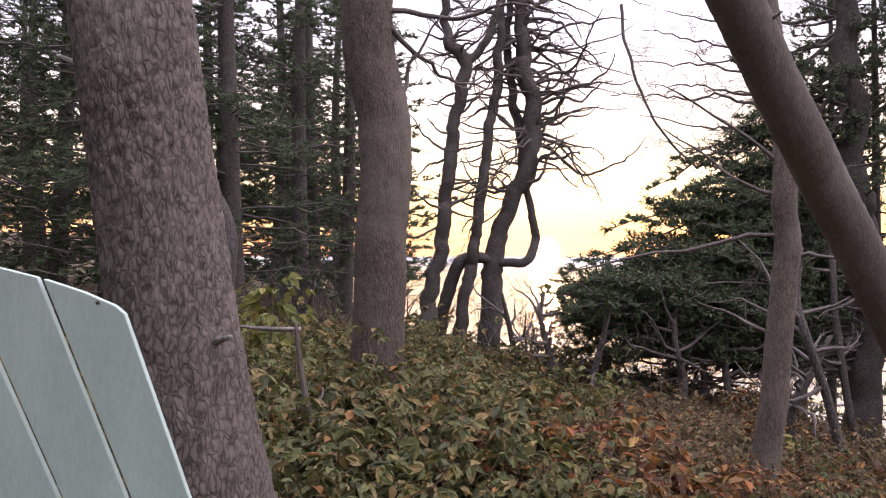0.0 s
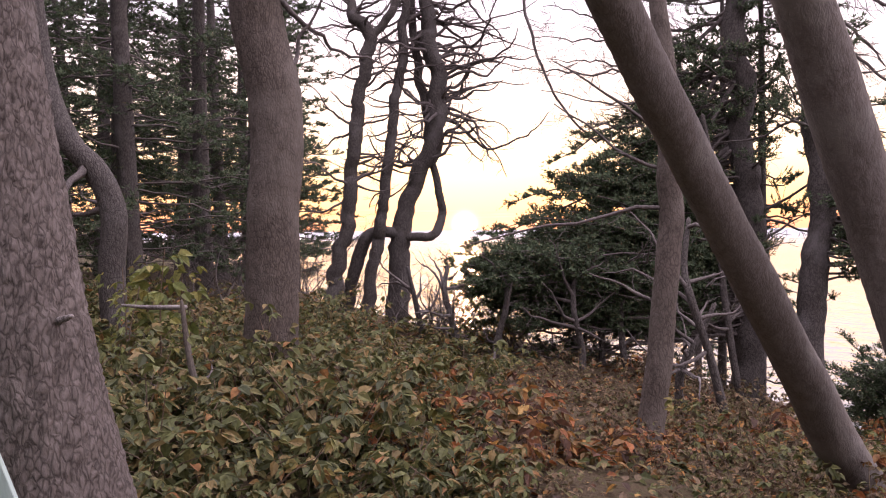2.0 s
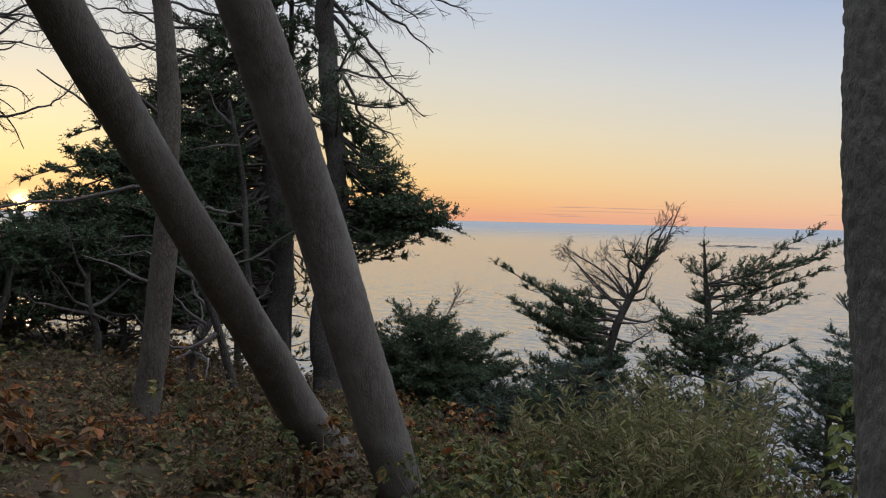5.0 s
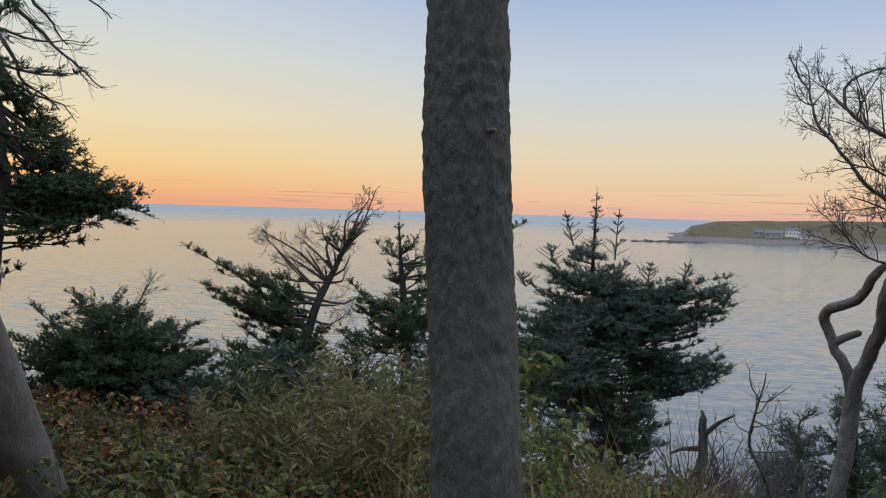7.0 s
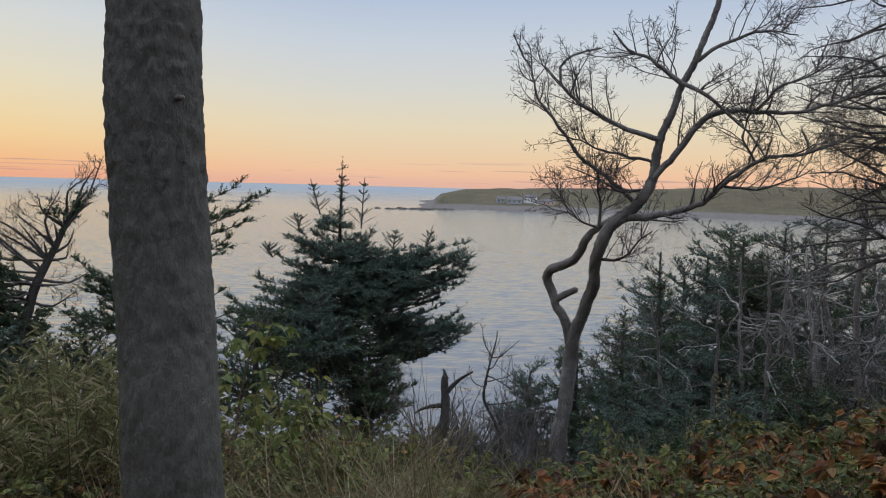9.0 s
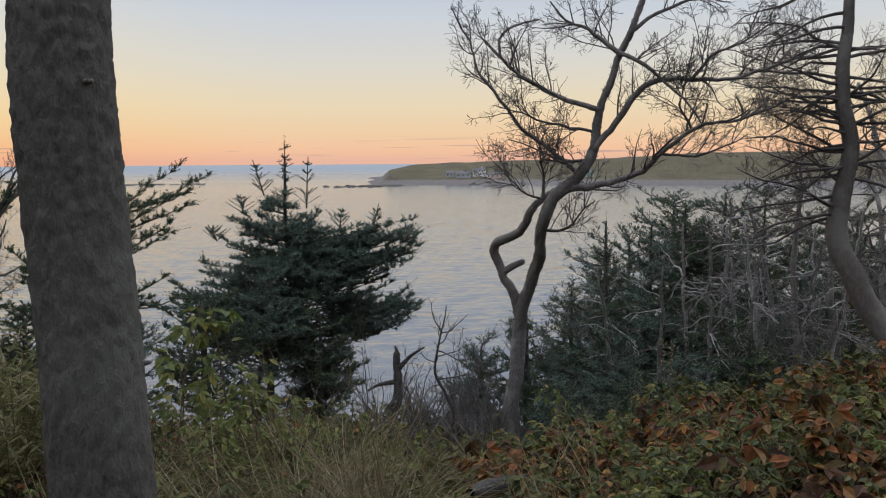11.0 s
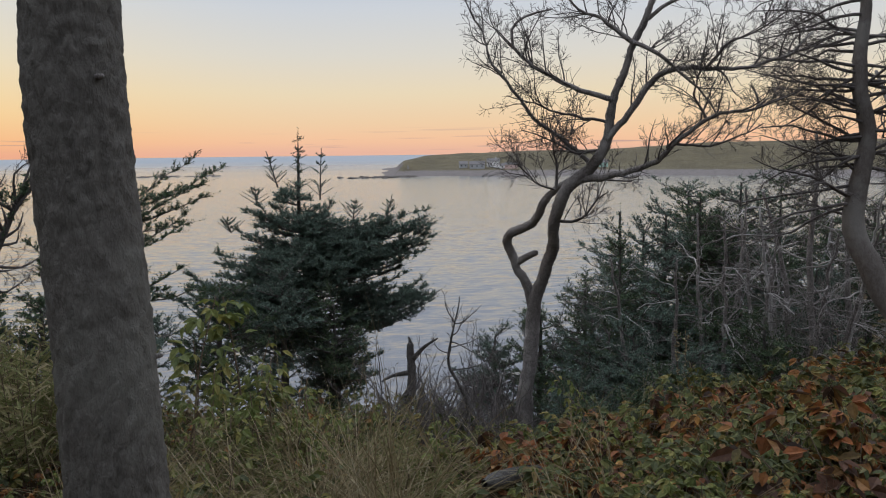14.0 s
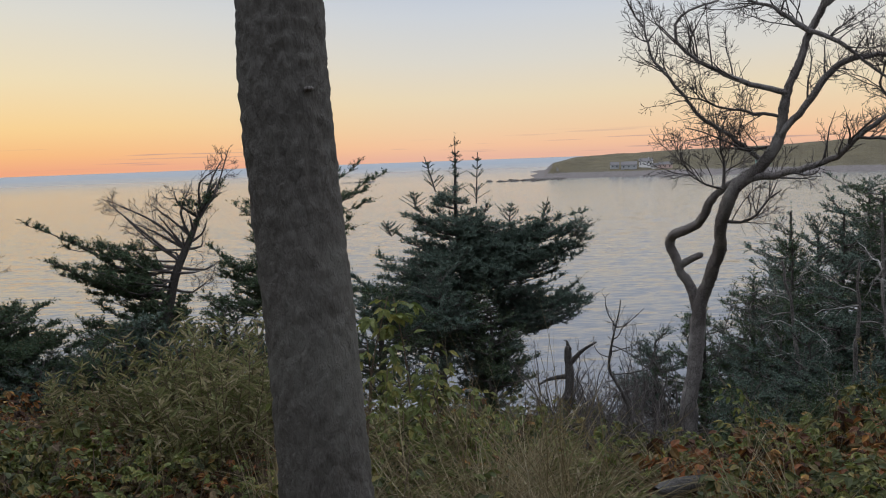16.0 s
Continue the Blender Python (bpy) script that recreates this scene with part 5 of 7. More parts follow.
def twisted_tree():
    t = thing("twisted_tree", (10.51, 0.77, -2.20), "twisted bare grey tree with a looped trunk", "tree")
    trunk_mesh("trunk", [(10.51, 0.76, -2.27), (10.58, 0.78, -1.71), (10.63, 0.73, -1.00), (10.66, 0.69, -0.44), (10.53, 0.55, -0.07), (10.30, 0.42, 0.31), (10.05, 0.37, 0.69), (9.92, 0.25, 1.02), (9.90, 0.01, 1.23), (9.86, -0.17, 1.46), (9.82, -0.24, 1.74), (9.75, -0.27, 2.00), (9.73, -0.41, 2.37), (9.72, -0.59, 2.79), (9.70, -0.72, 3.17), (9.77, -0.97, 4.05)],
               [0.14, 0.112, 0.10, 0.098, 0.08, 0.072, 0.07, 0.076, 0.07, 0.06, 0.048, 0.042, 0.037, 0.032, 0.027, 0.016], DEADWOOD, t, 26, 0.028, 0.15, 0.8, 81.0, plates=(0.03, 0.12, 0.013), kink=0.03)
    trunk_mesh("looped_limb", [(10.63, 0.68, -0.47), (10.60, 0.76, -0.12), (10.58, 0.90, 0.11), (10.53, 0.99, 0.34), (10.42, 0.92, 0.52), (10.28, 0.69, 0.62), (10.13, 0.52, 0.81), (10.04, 0.40, 1.01), (9.96, 0.21, 1.12)],
               [0.07, 0.062, 0.058, 0.056, 0.053, 0.051, 0.048, 0.045, 0.04], DEADWOOD, t, 22, 0.028, 0.15, 0.8, 82.0, plates=(0.03, 0.12, 0.010), kink=0.02)
    trunk_mesh("stub", [(10.58, 0.90, 0.11), (10.52, 0.76, 0.20), (10.45, 0.63, 0.27)], [0.05, 0.045, 0.038], DEADWOOD, t, 10, 0.04, 0.09, 0.6, 83.0)
    limbs = [([(9.95, 0.17, 1.12), (9.85, -0.23, 1.20), (9.75, -0.65, 1.30), (9.63, -0.92, 1.52), (9.63, -1.19, 1.78), (9.60, -1.49, 1.83), (9.66, -1.68, 1.91), (9.66, -1.62, 2.08)], 0.055),
             ([(9.83, -0.20, 1.57), (9.77, -0.43, 1.83), (9.76, -0.66, 2.17), (9.72, -0.85, 2.27), (9.70, -1.21, 2.27), (9.68, -1.56, 2.28), (9.67, -1.93, 2.37), (9.76, -2.17, 2.59)], 0.05),
             ([(9.75, -0.27, 1.99), (9.69, 0.01, 2.07), (9.64, 0.30, 2.19), (9.59, 0.65, 2.42), (9.60, 0.78, 2.72), (9.65, 0.66, 2.87), (9.72, 0.37, 2.94)], 0.04),
             ([(9.92, -0.05, 1.32), (9.88, 0.32, 1.63), (9.84, 0.59, 1.85), (9.83, 0.81, 2.15), (9.82, 1.03, 2.46), (9.83, 1.15, 2.77), (9.83, 1.34, 3.13)], 0.035),
             ([(9.66, -0.48, 2.54), (9.63, -0.22, 2.74), (9.58, 0.06, 2.91), (9.57, 0.24, 3.09)], 0.035), ([(9.66, -0.48, 2.55), (9.61, -0.73, 2.44), (9.63, -0.90, 2.27), (9.54, -1.15, 2.00), (9.55, -1.30, 1.80)], 0.03),
             ([(10.05, 0.37, 0.69), (10.00, 0.17, 0.70), (9.94, 0.01, 0.79), (9.99, -0.11, 0.95), (9.93, -0.23, 1.02)], 0.025), ([(9.95, 0.34, 1.05), (9.93, 0.34, 1.30), (9.96, 0.39, 1.60), (9.98, 0.43, 1.85)], 0.025),
             ([(9.82, -0.24, 1.74), (9.77, 0.01, 1.83), (9.70, 0.30, 1.87), (9.66, 0.54, 1.96), (9.60, 0.83, 2.05)], 0.022), ([(9.86, -0.17, 1.46), (9.80, 0.13, 1.47), (9.74, 0.43, 1.60), (9.69, 0.69, 1.69)], 0.022),
             ([(10.00, 0.36, 1.04), (9.95, 0.58, 1.11), (9.93, 0.76, 1.30), (9.95, 0.78, 1.48)], 0.018), ([(9.73, -0.61, 2.79), (9.70, -0.83, 2.94), (9.68, -1.16, 3.04), (9.77, -1.54, 3.03)], 0.03), ([(9.63, -0.92, 1.52), (9.60, -1.23, 1.50), (9.57, -1.49, 1.58), (9.54, -1.72, 1.71)], 0.02),
             ([(9.69, -1.18, 2.27), (9.66, -1.39, 2.47), (9.75, -1.66, 2.64), (9.72, -1.92, 2.79)], 0.022), ([(9.63, -1.19, 1.78), (9.63, -1.08, 2.04), (9.68, -1.13, 2.32)], 0.02)]
    for p, r in limbs:
        soup, fine = Soup(), Soup()
        q = kinked(curve(p, 0.07), 0.03, r * 500 + p[0][1])
        tube(soup, q, np.linspace(r * 0.78, r * 0.22, len(q)), 8, 0.08, r * 900, 0.4)
        for k in range(int(7 + 160 * r)):
            i = int(rng.uniform(0.15, 0.97) * (len(q) - 2))
            side = unit(np.cross(q[i + 1] - q[i], rng.normal(0, 1, 3)))
            w = limb(q[i], unit(q[i + 1] - q[i]) * 0.7 + side * 0.8 + np.array([0, 0, 0.35]), rng.uniform(0.3, 0.75), 0.16, 0.04, 6)
            tube(fine, w, np.linspace(max(0.006, r * 0.22), 0.0025, len(w)), 4)
            twigs(fine, w, 0.006, 0.26, 2, 0.055, 0.9, 0.04, 0.2, 3)
        twigs(fine, q, r * 0.34, 0.3, 1, 0.05, 1.0, 0.05, 0.2, 3)
        bough_of = soup.object("limb", TWIG if r < 0.03 else DEADWOOD, t)
        fine.object("twig", TWIG, bough_of, kind="stuff")


twisted_tree()


def bent_tree():
    t = thing("bent_tree", (10.26, -3.55, -0.81), "bare tree with a bowed grey trunk over rusty leaves", "tree")
    _, line, _ = trunk_mesh("trunk", [(10.15, -3.64, -1.02), (10.26, -3.43, -0.58), (10.46, -3.19, -0.19), (10.57, -2.94, 0.28), (10.70, -2.83, 0.67), (10.77, -2.90, 1.08), (10.85, -2.98, 1.58), (10.89, -2.88, 2.08), (10.96, -2.87, 2.58), (11.04, -2.93, 3.08), (11.19, -2.97, 4.20)],
                            [0.165, 0.142, 0.128, 0.118, 0.108, 0.095, 0.083, 0.07, 0.058, 0.05, 0.026], BARK_GREY, t, 30, 0.032, 0.07, 0.5, 91.0, kink=0.02, plates=(0.035, 0.05, 0.005))
    for k in range(70):
        soup = Soup()
        i = int(rng.uniform(0.36, 0.97) * (len(line) - 1))
        q = limb(line[i], (rng.normal(-0.2, 0.4), rng.choice([1, 1, -1]), rng.uniform(-0.15, 0.35)), rng.uniform(0.6, 1.5), 0.15, -0.01, 7)
        tube(soup, q, np.linspace(0.022, 0.005, len(q)), 5)
        twigs(soup, q, 0.014, 0.5, 2, 0.07, 0.85, 0.0, 0.2, 3)
        soup.object("limb", TWIG, t)


bent_tree()


def thicket():
    """Dark spruce scrub and grey dead limbs on the bank."""
    banks = [((13.58, 0.28, -1.00), 1.2, 0.9), ((14.57, -0.58, -0.49), 1.5, 1.1), ((15.21, -1.79, -0.16), 1.4, 1.2), ((16.20, -1.35, 0.29), 1.3, 0.8), ((12.08, -0.16, -1.41), 1.1, 0.7), ((12.82, -1.09, -1.38), 1.3, 0.9), ((13.60, -2.19, -1.34), 1.2, 0.9), ((14.40, -3.20, -1.03), 1.3, 1.2), ((15.24, -4.19, -0.30), 1.5, 1.6),
             ((15.52, -5.27, -0.13), 1.6, 1.8), ((11.32, 0.24, -1.76), 0.8, 0.5), ((10.74, -0.70, -1.52), 0.8, 0.6), ((16.70, -3.79, -0.30), 1.6, 1.3), ((11.59, -1.62, -1.43), 0.9, 0.6), ((15.00, -2.61, -0.88), 1.2, 1.2), ((13.07, 1.63, -1.67), 0.8, 0.5), ((12.87, 0.89, -1.40), 0.9, 0.7), ((15.89, -0.15, 0.04), 0.9, 0.6),
             ((8.17, 7.67, -0.90), 0.9, 0.6), ((8.65, 6.99, -0.80), 0.9, 0.6), ((8.89, 6.30, -0.66), 0.9, 0.6), ((9.45, 5.51, -0.63), 0.9, 0.6), ((10.39, 4.85, -0.68), 0.9, 0.6), ((11.24, 4.33, -0.65), 0.9, 0.7), ((11.64, 3.72, -1.03), 0.8, 0.6), ((7.10, 7.44, -1.04), 0.8, 0.5)]
    banks += [((13.45, -0.25, -0.60), 1.1, 1.0), ((14.50, -0.93, -0.09), 1.2, 1.0), ((15.09, -1.49, 0.23), 1.2, 1.0), ((15.90, -2.21, 0.37), 1.3, 1.0), ((16.26, -2.92, 0.25), 1.4, 1.1), ((12.71, -0.84, -0.95), 1.0, 0.7), ((12.47, -1.53, -0.87), 1.0, 0.8), ((12.45, 0.10, -1.27), 1.0, 0.7), ((7.37, 6.74, -0.77), 0.9, 0.5), ((7.92, 6.65, -0.71), 0.9, 0.6)]
    banks += [((9.6, -0.75, -1.25), 0.55, 0.5), ((10.3, -1.15, -1.15), 0.7, 0.6), ((9.3, -0.05, -1.5), 0.5, 0.4), ((10.2, 0.1, -1.5), 0.5, 0.5), ((10.9, -2.0, -0.95), 0.7, 0.6), ((11.2, -0.5, -1.2), 0.7, 0.6), ((9.0, -1.1, -1.1), 0.4, 0.4)]
    for n, (c, w, h) in enumerate(banks):
        c = np.array(c)
        g = ground_height(c[0], c[1])
        base, top = np.array([c[0], c[1], g]), np.array([c[0], c[1], c[2] + h * 0.5])
        tall = max(0.4, top[2] - g)
        spruce(tuple(base), "dense dark spruce scrub on the cliff bank", [base, (base * 0.5 + top * 0.5), top], [0.07, 0.05, 0.015], [], NEEDLE_BLUE if n % 2 else NEEDLE, 0.48, 0.62, category="shrub", group="spruce scrub on the bank", bare=0.12, fine=0.9,
               masses=(((c[0], c[1], g + tall * 0.55), (w * 0.85, w * 0.85, tall * 0.54), int(38 + 21 * tall)),))
    for p, way, ln in (((13.50, -2.49, -1.05), (0.05, 0.05, 1), 1.2), ((13.27, -2.65, -1.50), (0.0, 0.05, 1), 2.4), ((14.42, -3.38, -1.20), (0.1, -0.2, 1), 1.6), ((13.08, -4.13, -0.89), (0.1, 0, 1), 2.5), ((13.98, -3.69, -1.10), (0.1, 0.1, 1), 2.2), ((12.22, -3.76, -0.43), (0.1, -0.1, 1), 3.2), ((12.79, -2.90, -0.88), (-0.05, 0.2, 1), 2.6), ((13.16, -1.90, -1.00), (-0.1, 0.2, 1), 1.5)):
        t = thing("dead_tree", p, "bleached dead spruce stem with broken limbs in the scrub", "tree", "dead stems in the scrub")
        line = limb(np.array(p) - [0, 0, 0.4], way, ln + 0.4, 0.09, 0.05, 10)
        soup = Soup()
        tube(soup, curve(line, 0.06), np.linspace(0.055, 0.022, len(curve(line, 0.06))), 10, 0.08, p[0], 0.4)
        soup.object("trunk", DEADWOOD, t)
        soup = Soup()
        pale = rng.random() < 0.55
        for k in range(9 if pale else 20):
            i = int(rng.uniform(2, len(line) - 1))
            q = limb(line[i], (rng.normal(-0.3, 1), rng.normal(0.3, 1), rng.normal(0.1, 0.6)), rng.uniform(0.4, 1.2), 0.3, -0.02, 8)
            tube(soup, q, np.linspace(0.014, 0.004, len(q)), 5)
            twigs(soup, q, 0.008, 0.32, 2, 0.1, 0.9, 0.0, 0.3, 3)
        soup.object("limb", BLEACHED if pale else TWIG, t)


thicket()


def bleached_snag(x, y, top, reach, limbs, lean, upright):
    """A dead spruce stem whose crooked bare limbs have gone grey-white."""
    g = ground_height(x, y)
    t = thing("dead_tree", (x, y, g), "bleached dead spruce stem with crooked bare limbs", "tree", "bleached snags before the scrub")
    line = limb((x, y, g - 0.2), (lean[0], lean[1], 1.0), top - g + 0.2, 0.05, 0.05, 10)
    stem = Soup()
    fine = kinked(curve(line, 0.06), 0.025, x * 5)
    tube(stem, fine, np.linspace(0.042, 0.014, len(fine)), 10, 0.10, x, 0.4)
    stem.object("trunk", BLEACHED if upright else DEADWOOD, t)
    for k in range(limbs):
        i = int(rng.uniform(0.30, 0.98) * (len(fine) - 1))
        a = rng.uniform(0, 2 * math.pi)
        q = limb(fine[i], (0.6 * math.cos(a) - 0.3, math.sin(a), rng.uniform(-0.45, 0.5)), reach * rng.uniform(0.45, 1.2), 0.2, rng.uniform(-0.1, 0.06), 7)
        q = kinked(curve(q, 0.06), 0.03, k * 2.9 + x)
        soup = Soup()
        tube(soup, q, np.linspace(rng.uniform(0.007, 0.013), 0.003, len(q)), 5)
        twigs(soup, q, 0.008, 0.34, 2, 0.10, 0.85, -0.02, 0.2, 3)
        soup.object("limb", BLEACHED if k % 3 == 0 else DEADWOOD, t)


for x, y, top, reach, n, lean, upright in ((11.2, -1.55, 0.55, 0.8, 16, (0.0, 0.05), False), (11.5, -1.95, 0.35, 0.8, 16, (-0.05, 0.0), False), (11.9, -2.3, 0.75, 0.7, 12, (0.0, 0.0), True), (11.6, -2.55, 0.45, 0.8, 14, (0.0, -0.05), False), (11.1, -1.05, 0.15, 0.7, 12, (0.0, 0.15), False), (12.3, -1.6, 0.6, 0.8, 14, (0.05, 0.1), False),
                                               (12.0, -3.0, 0.9, 0.9, 14, (0.05, -0.1), True), (11.3, -2.9, 0.55, 0.7, 12, (0.0, 0.0), False), (12.4, -2.2, 0.95, 0.9, 14, (0.0, 0.0), False), (11.9, -0.75, 0.1, 0.7, 10, (0.0, 0.1), False)):
    bleached_snag(x, y, top, reach, n, lean, upright)

# ---- dark wood beyond the chair, and an added unseen screen of spruces ----


def wood_tree(place, height, lean, seed):
    t = thing("spruce_tree", place, "tall dark spruce with thin trunk, in the wood and in an added unseen screen", "tree", "spruces of the dark wood")
    p = np.array(place)
    top = p + np.array([lean, 0, height])
    _, line, _ = trunk_mesh("trunk", [p - [0, 0, 0.3], p * 0.5 + top * 0.5 + rng.normal(0, 0.08, 3), top], [0.14, 0.10, 0.04], BARK_DARK, t, 10, 0.15, 0.06, 0.2, seed)
    crown, dead = Soup(), Soup()
    for k in range(66):
        f = rng.uniform(0.10, 0.98)
        s = line[int(f * (len(line) - 1))]
        a = rng.uniform(0, 2 * math.pi)
        r = (1.25 - 0.85 * f) * rng.uniform(0.9, 2.0)
        grow_bough(crown, s, s + np.array([math.cos(a) * r, math.sin(a) * r, rng.uniform(-0.3, 0.2)]), 0.55, 0.3, 0.015, -0.03, 0.42, 0.1, 11, 0.05, 0.0095, wood=0.3)
    for k in range(15):
        s = line[int(rng.uniform(0.04, 0.7) * (len(line) - 1))]
        q = limb(s, (rng.normal(), rng.normal(), rng.uniform(-0.3, 0.2)), rng.uniform(0.5, 1.4), 0.15, -0.02, 5)
        tube(dead, q, np.linspace(0.012, 0.003, len(q)), 3)
        twigs(dead, q, 0.006, 0.35, 1, 0.12, 0.7, sides=3)
    crown.object("crown", (TWIG, NEEDLE), t, kind="stuff")
    dead.object("deadwood", TWIG, t, kind="stuff")
    return t


models = [wood_tree((x, y, ground_height(x, y)), h, l, n * 7.0) for n, (x, y, h, l) in enumerate(((-3.6, 13.0, 6.5, 0.2), (-2.4, 15.0, 7.0, -0.2), (-6.0, 14.0, 8.0, 0.1)))]
placed = [(-3.6, 13.0), (-2.4, 15.0), (-6.0, 14.0)]
for x, y in ((-5.2, 8.6), (-6.6, 9.6), (-4.3, 10.2), (-7.6, 8.0), (-5.6, 11.4), (-3.2, 11.2), (-4.6, 7.2), (-5.9, 7.4), (-3.7, 8.9), (-2.6, 10.0), (-2.2, 12.2), (-1.7, 13.6)):
    placed.append((x, y))
    copy_thing(models[len(placed) % 3], pose(x, y, ground_height(x, y), 0, 0, rng.uniform(0, 360)))
while len(placed) < 38:
    x = rng.uniform(-15, -1.2)
    y = rng.uniform(11, 22) if x > -4.5 else rng.uniform(6.5, 20)
    if x < -0.75 * y or any(math.hypot(x - a, y - b) < 1.1 for a, b in placed):
        continue
    placed.append((x, y))
    copy_thing(models[len(placed) % 3], pose(x, y, ground_height(x, y), 0, 0, rng.uniform(0, 360)))
# added spruces, unseen behind and left of the camera, to block sky light
for n, (x, y) in enumerate(((-6.5, -5.5), (-3.5, -7.5), (-0.5, -6.5), (2.5, -8.0), (5.5, -9.5), (-8.5, -1.5), (-9.5, 2.5), (8.5, -10.5), (-5.0, -2.6), (-6.8, 0.6), (-5.6, 3.0), (-7.5, 4.6), (-4.6, -5.0), (-2.2, -5.4), (-8.0, -4.2), (-1.0, -9.0), (-4.2, 1.2), (-4.6, 4.4), (-3.6, -3.6), (-5.8, -0.9), (-6.2, 5.8), (-3.9, -1.2), (-5.2, 2.0), (-2.8, -4.4), (-1.4, -4.0), (0.2, -4.6), (1.6, -5.2), (-0.6, -5.4), (-4.4, -2.2), (0.9, -6.4), (-1.8, -7.0))):
    copy_thing(models[n % 3], pose(x, y, ground_height(x, y), 0, 0, 40 * n))

for spot in ((5.00, 10.20, 0.70), (5.14, 9.40, 0.76), (5.46, 12.00, 0.56)):
    c = copy_thing(models[1], pose(spot[0], spot[1], ground_height(spot[0], spot[1]), 0, 0, spot[0] * 50))
    c.scale = (0.5, 0.5, 0.9)

# ---- smaller stems in the near wood ----


def thin_stem(name, pts, radii, label, category, mat, sides=9, limbs=0, reach=0.5, group=""):
    t = thing(name, pts[0], label, category, group)
    _, line, _ = trunk_mesh("trunk", pts, radii, mat, t, sides, 0.06, 0.07, 0.3, pts[0][0] * 7)
    for k in range(limbs):
        soup = Soup()
        i = int(rng.uniform(0.3, 0.98) * (len(line) - 1))
        q = limb(line[i], (rng.normal(), rng.normal(), rng.uniform(-0.1, 0.6)), reach * rng.uniform(0.5, 1.3), 0.22, 0.03, 6)
        tube(soup, q, np.linspace(radii[-1] * 0.8 + 0.004, 0.003, len(q)), 5)
        twigs(soup, q, 0.006, reach * 0.4, 2, 0.12, 0.7)
        soup.object("limb", TWIG, t)
    return t


thin_stem("dead_tree", [(-1.83, 6.72, 0.44), (-1.89, 6.74, 1.10), (-1.87, 6.75, 1.62), (-2.00, 6.77, 1.97), (-2.25, 6.79, 2.28), (-2.49, 6.93, 3.01), (-2.67, 7.07, 4.49)], [0.12, 0.105, 0.105, 0.09, 0.085, 0.07, 0.05], "dark crooked trunk at the edge of the wood", "tree", BARK_DARK, 14, 8, 0.7)
thin_stem("dead_sapling", [(-0.73, 4.63, 0.23), (-0.77, 4.64, 0.46), (-0.83, 4.65, 0.76), (-0.86, 4.66, 0.98), (-0.87, 4.66, 1.08)], [0.026, 0.023, 0.02, 0.017, 0.01], "broken dead stem among the brambles", "stem", BARK_BROWN, 9, 2, 0.3)
thin_stem("dead_stick", [(-1.30, 4.99, 1.03), (-1.09, 4.82, 1.03), (-0.85, 4.68, 1.04)], [0.008, 0.013, 0.014], "grey stick caught level on the dead stem", "stick", DEADWOOD, 8)
for pts in ([(1.42, 7.61, 0.05), (1.48, 7.61, 0.41), (1.57, 7.60, 0.79), (1.52, 7.70, 1.11)], [(2.25, 7.41, -0.04), (2.27, 7.41, 0.28), (2.18, 7.40, 0.70), (2.23, 7.50, 1.12)], [(2.58, 7.81, -0.23), (2.59, 7.81, 0.16), (2.58, 7.80, 0.66), (2.60, 7.80, 1.11)],
            [(1.15, 7.81, 0.15), (1.05, 7.80, 0.54), (0.97, 7.80, 0.88), (1.02, 7.90, 1.10)], [(0.90, 8.61, -0.11), (0.81, 8.61, 0.32), (0.72, 8.60, 0.75), (0.65, 8.60, 1.06)], [(2.89, 7.61, -0.19), (2.75, 7.61, 0.19), (2.72, 7.60, 0.68), (2.80, 7.60, 1.23)],
            [(3.03, 6.01, -0.00), (2.92, 6.01, 0.43), (2.77, 6.00, 0.86), (2.74, 6.10, 1.15), (2.82, 6.20, 1.54)], [(2.74, 6.21, -0.01), (2.76, 6.21, 0.30), (2.91, 6.20, 0.57), (3.04, 6.20, 0.84)], [(3.90, 7.41, -0.40), (3.79, 7.41, 0.18), (3.68, 7.40, 0.92), (3.63, 7.40, 1.76), (3.47, 7.40, 2.56)]):
    set_back(thin_stem("dead_sapling", pts, [0.042, 0.036, 0.03, 0.02], "thin dead stem below the dark spruce", "stem", BARK_DARK, 8, 7, 0.7, "thin stems below the spruce"), 1.16)


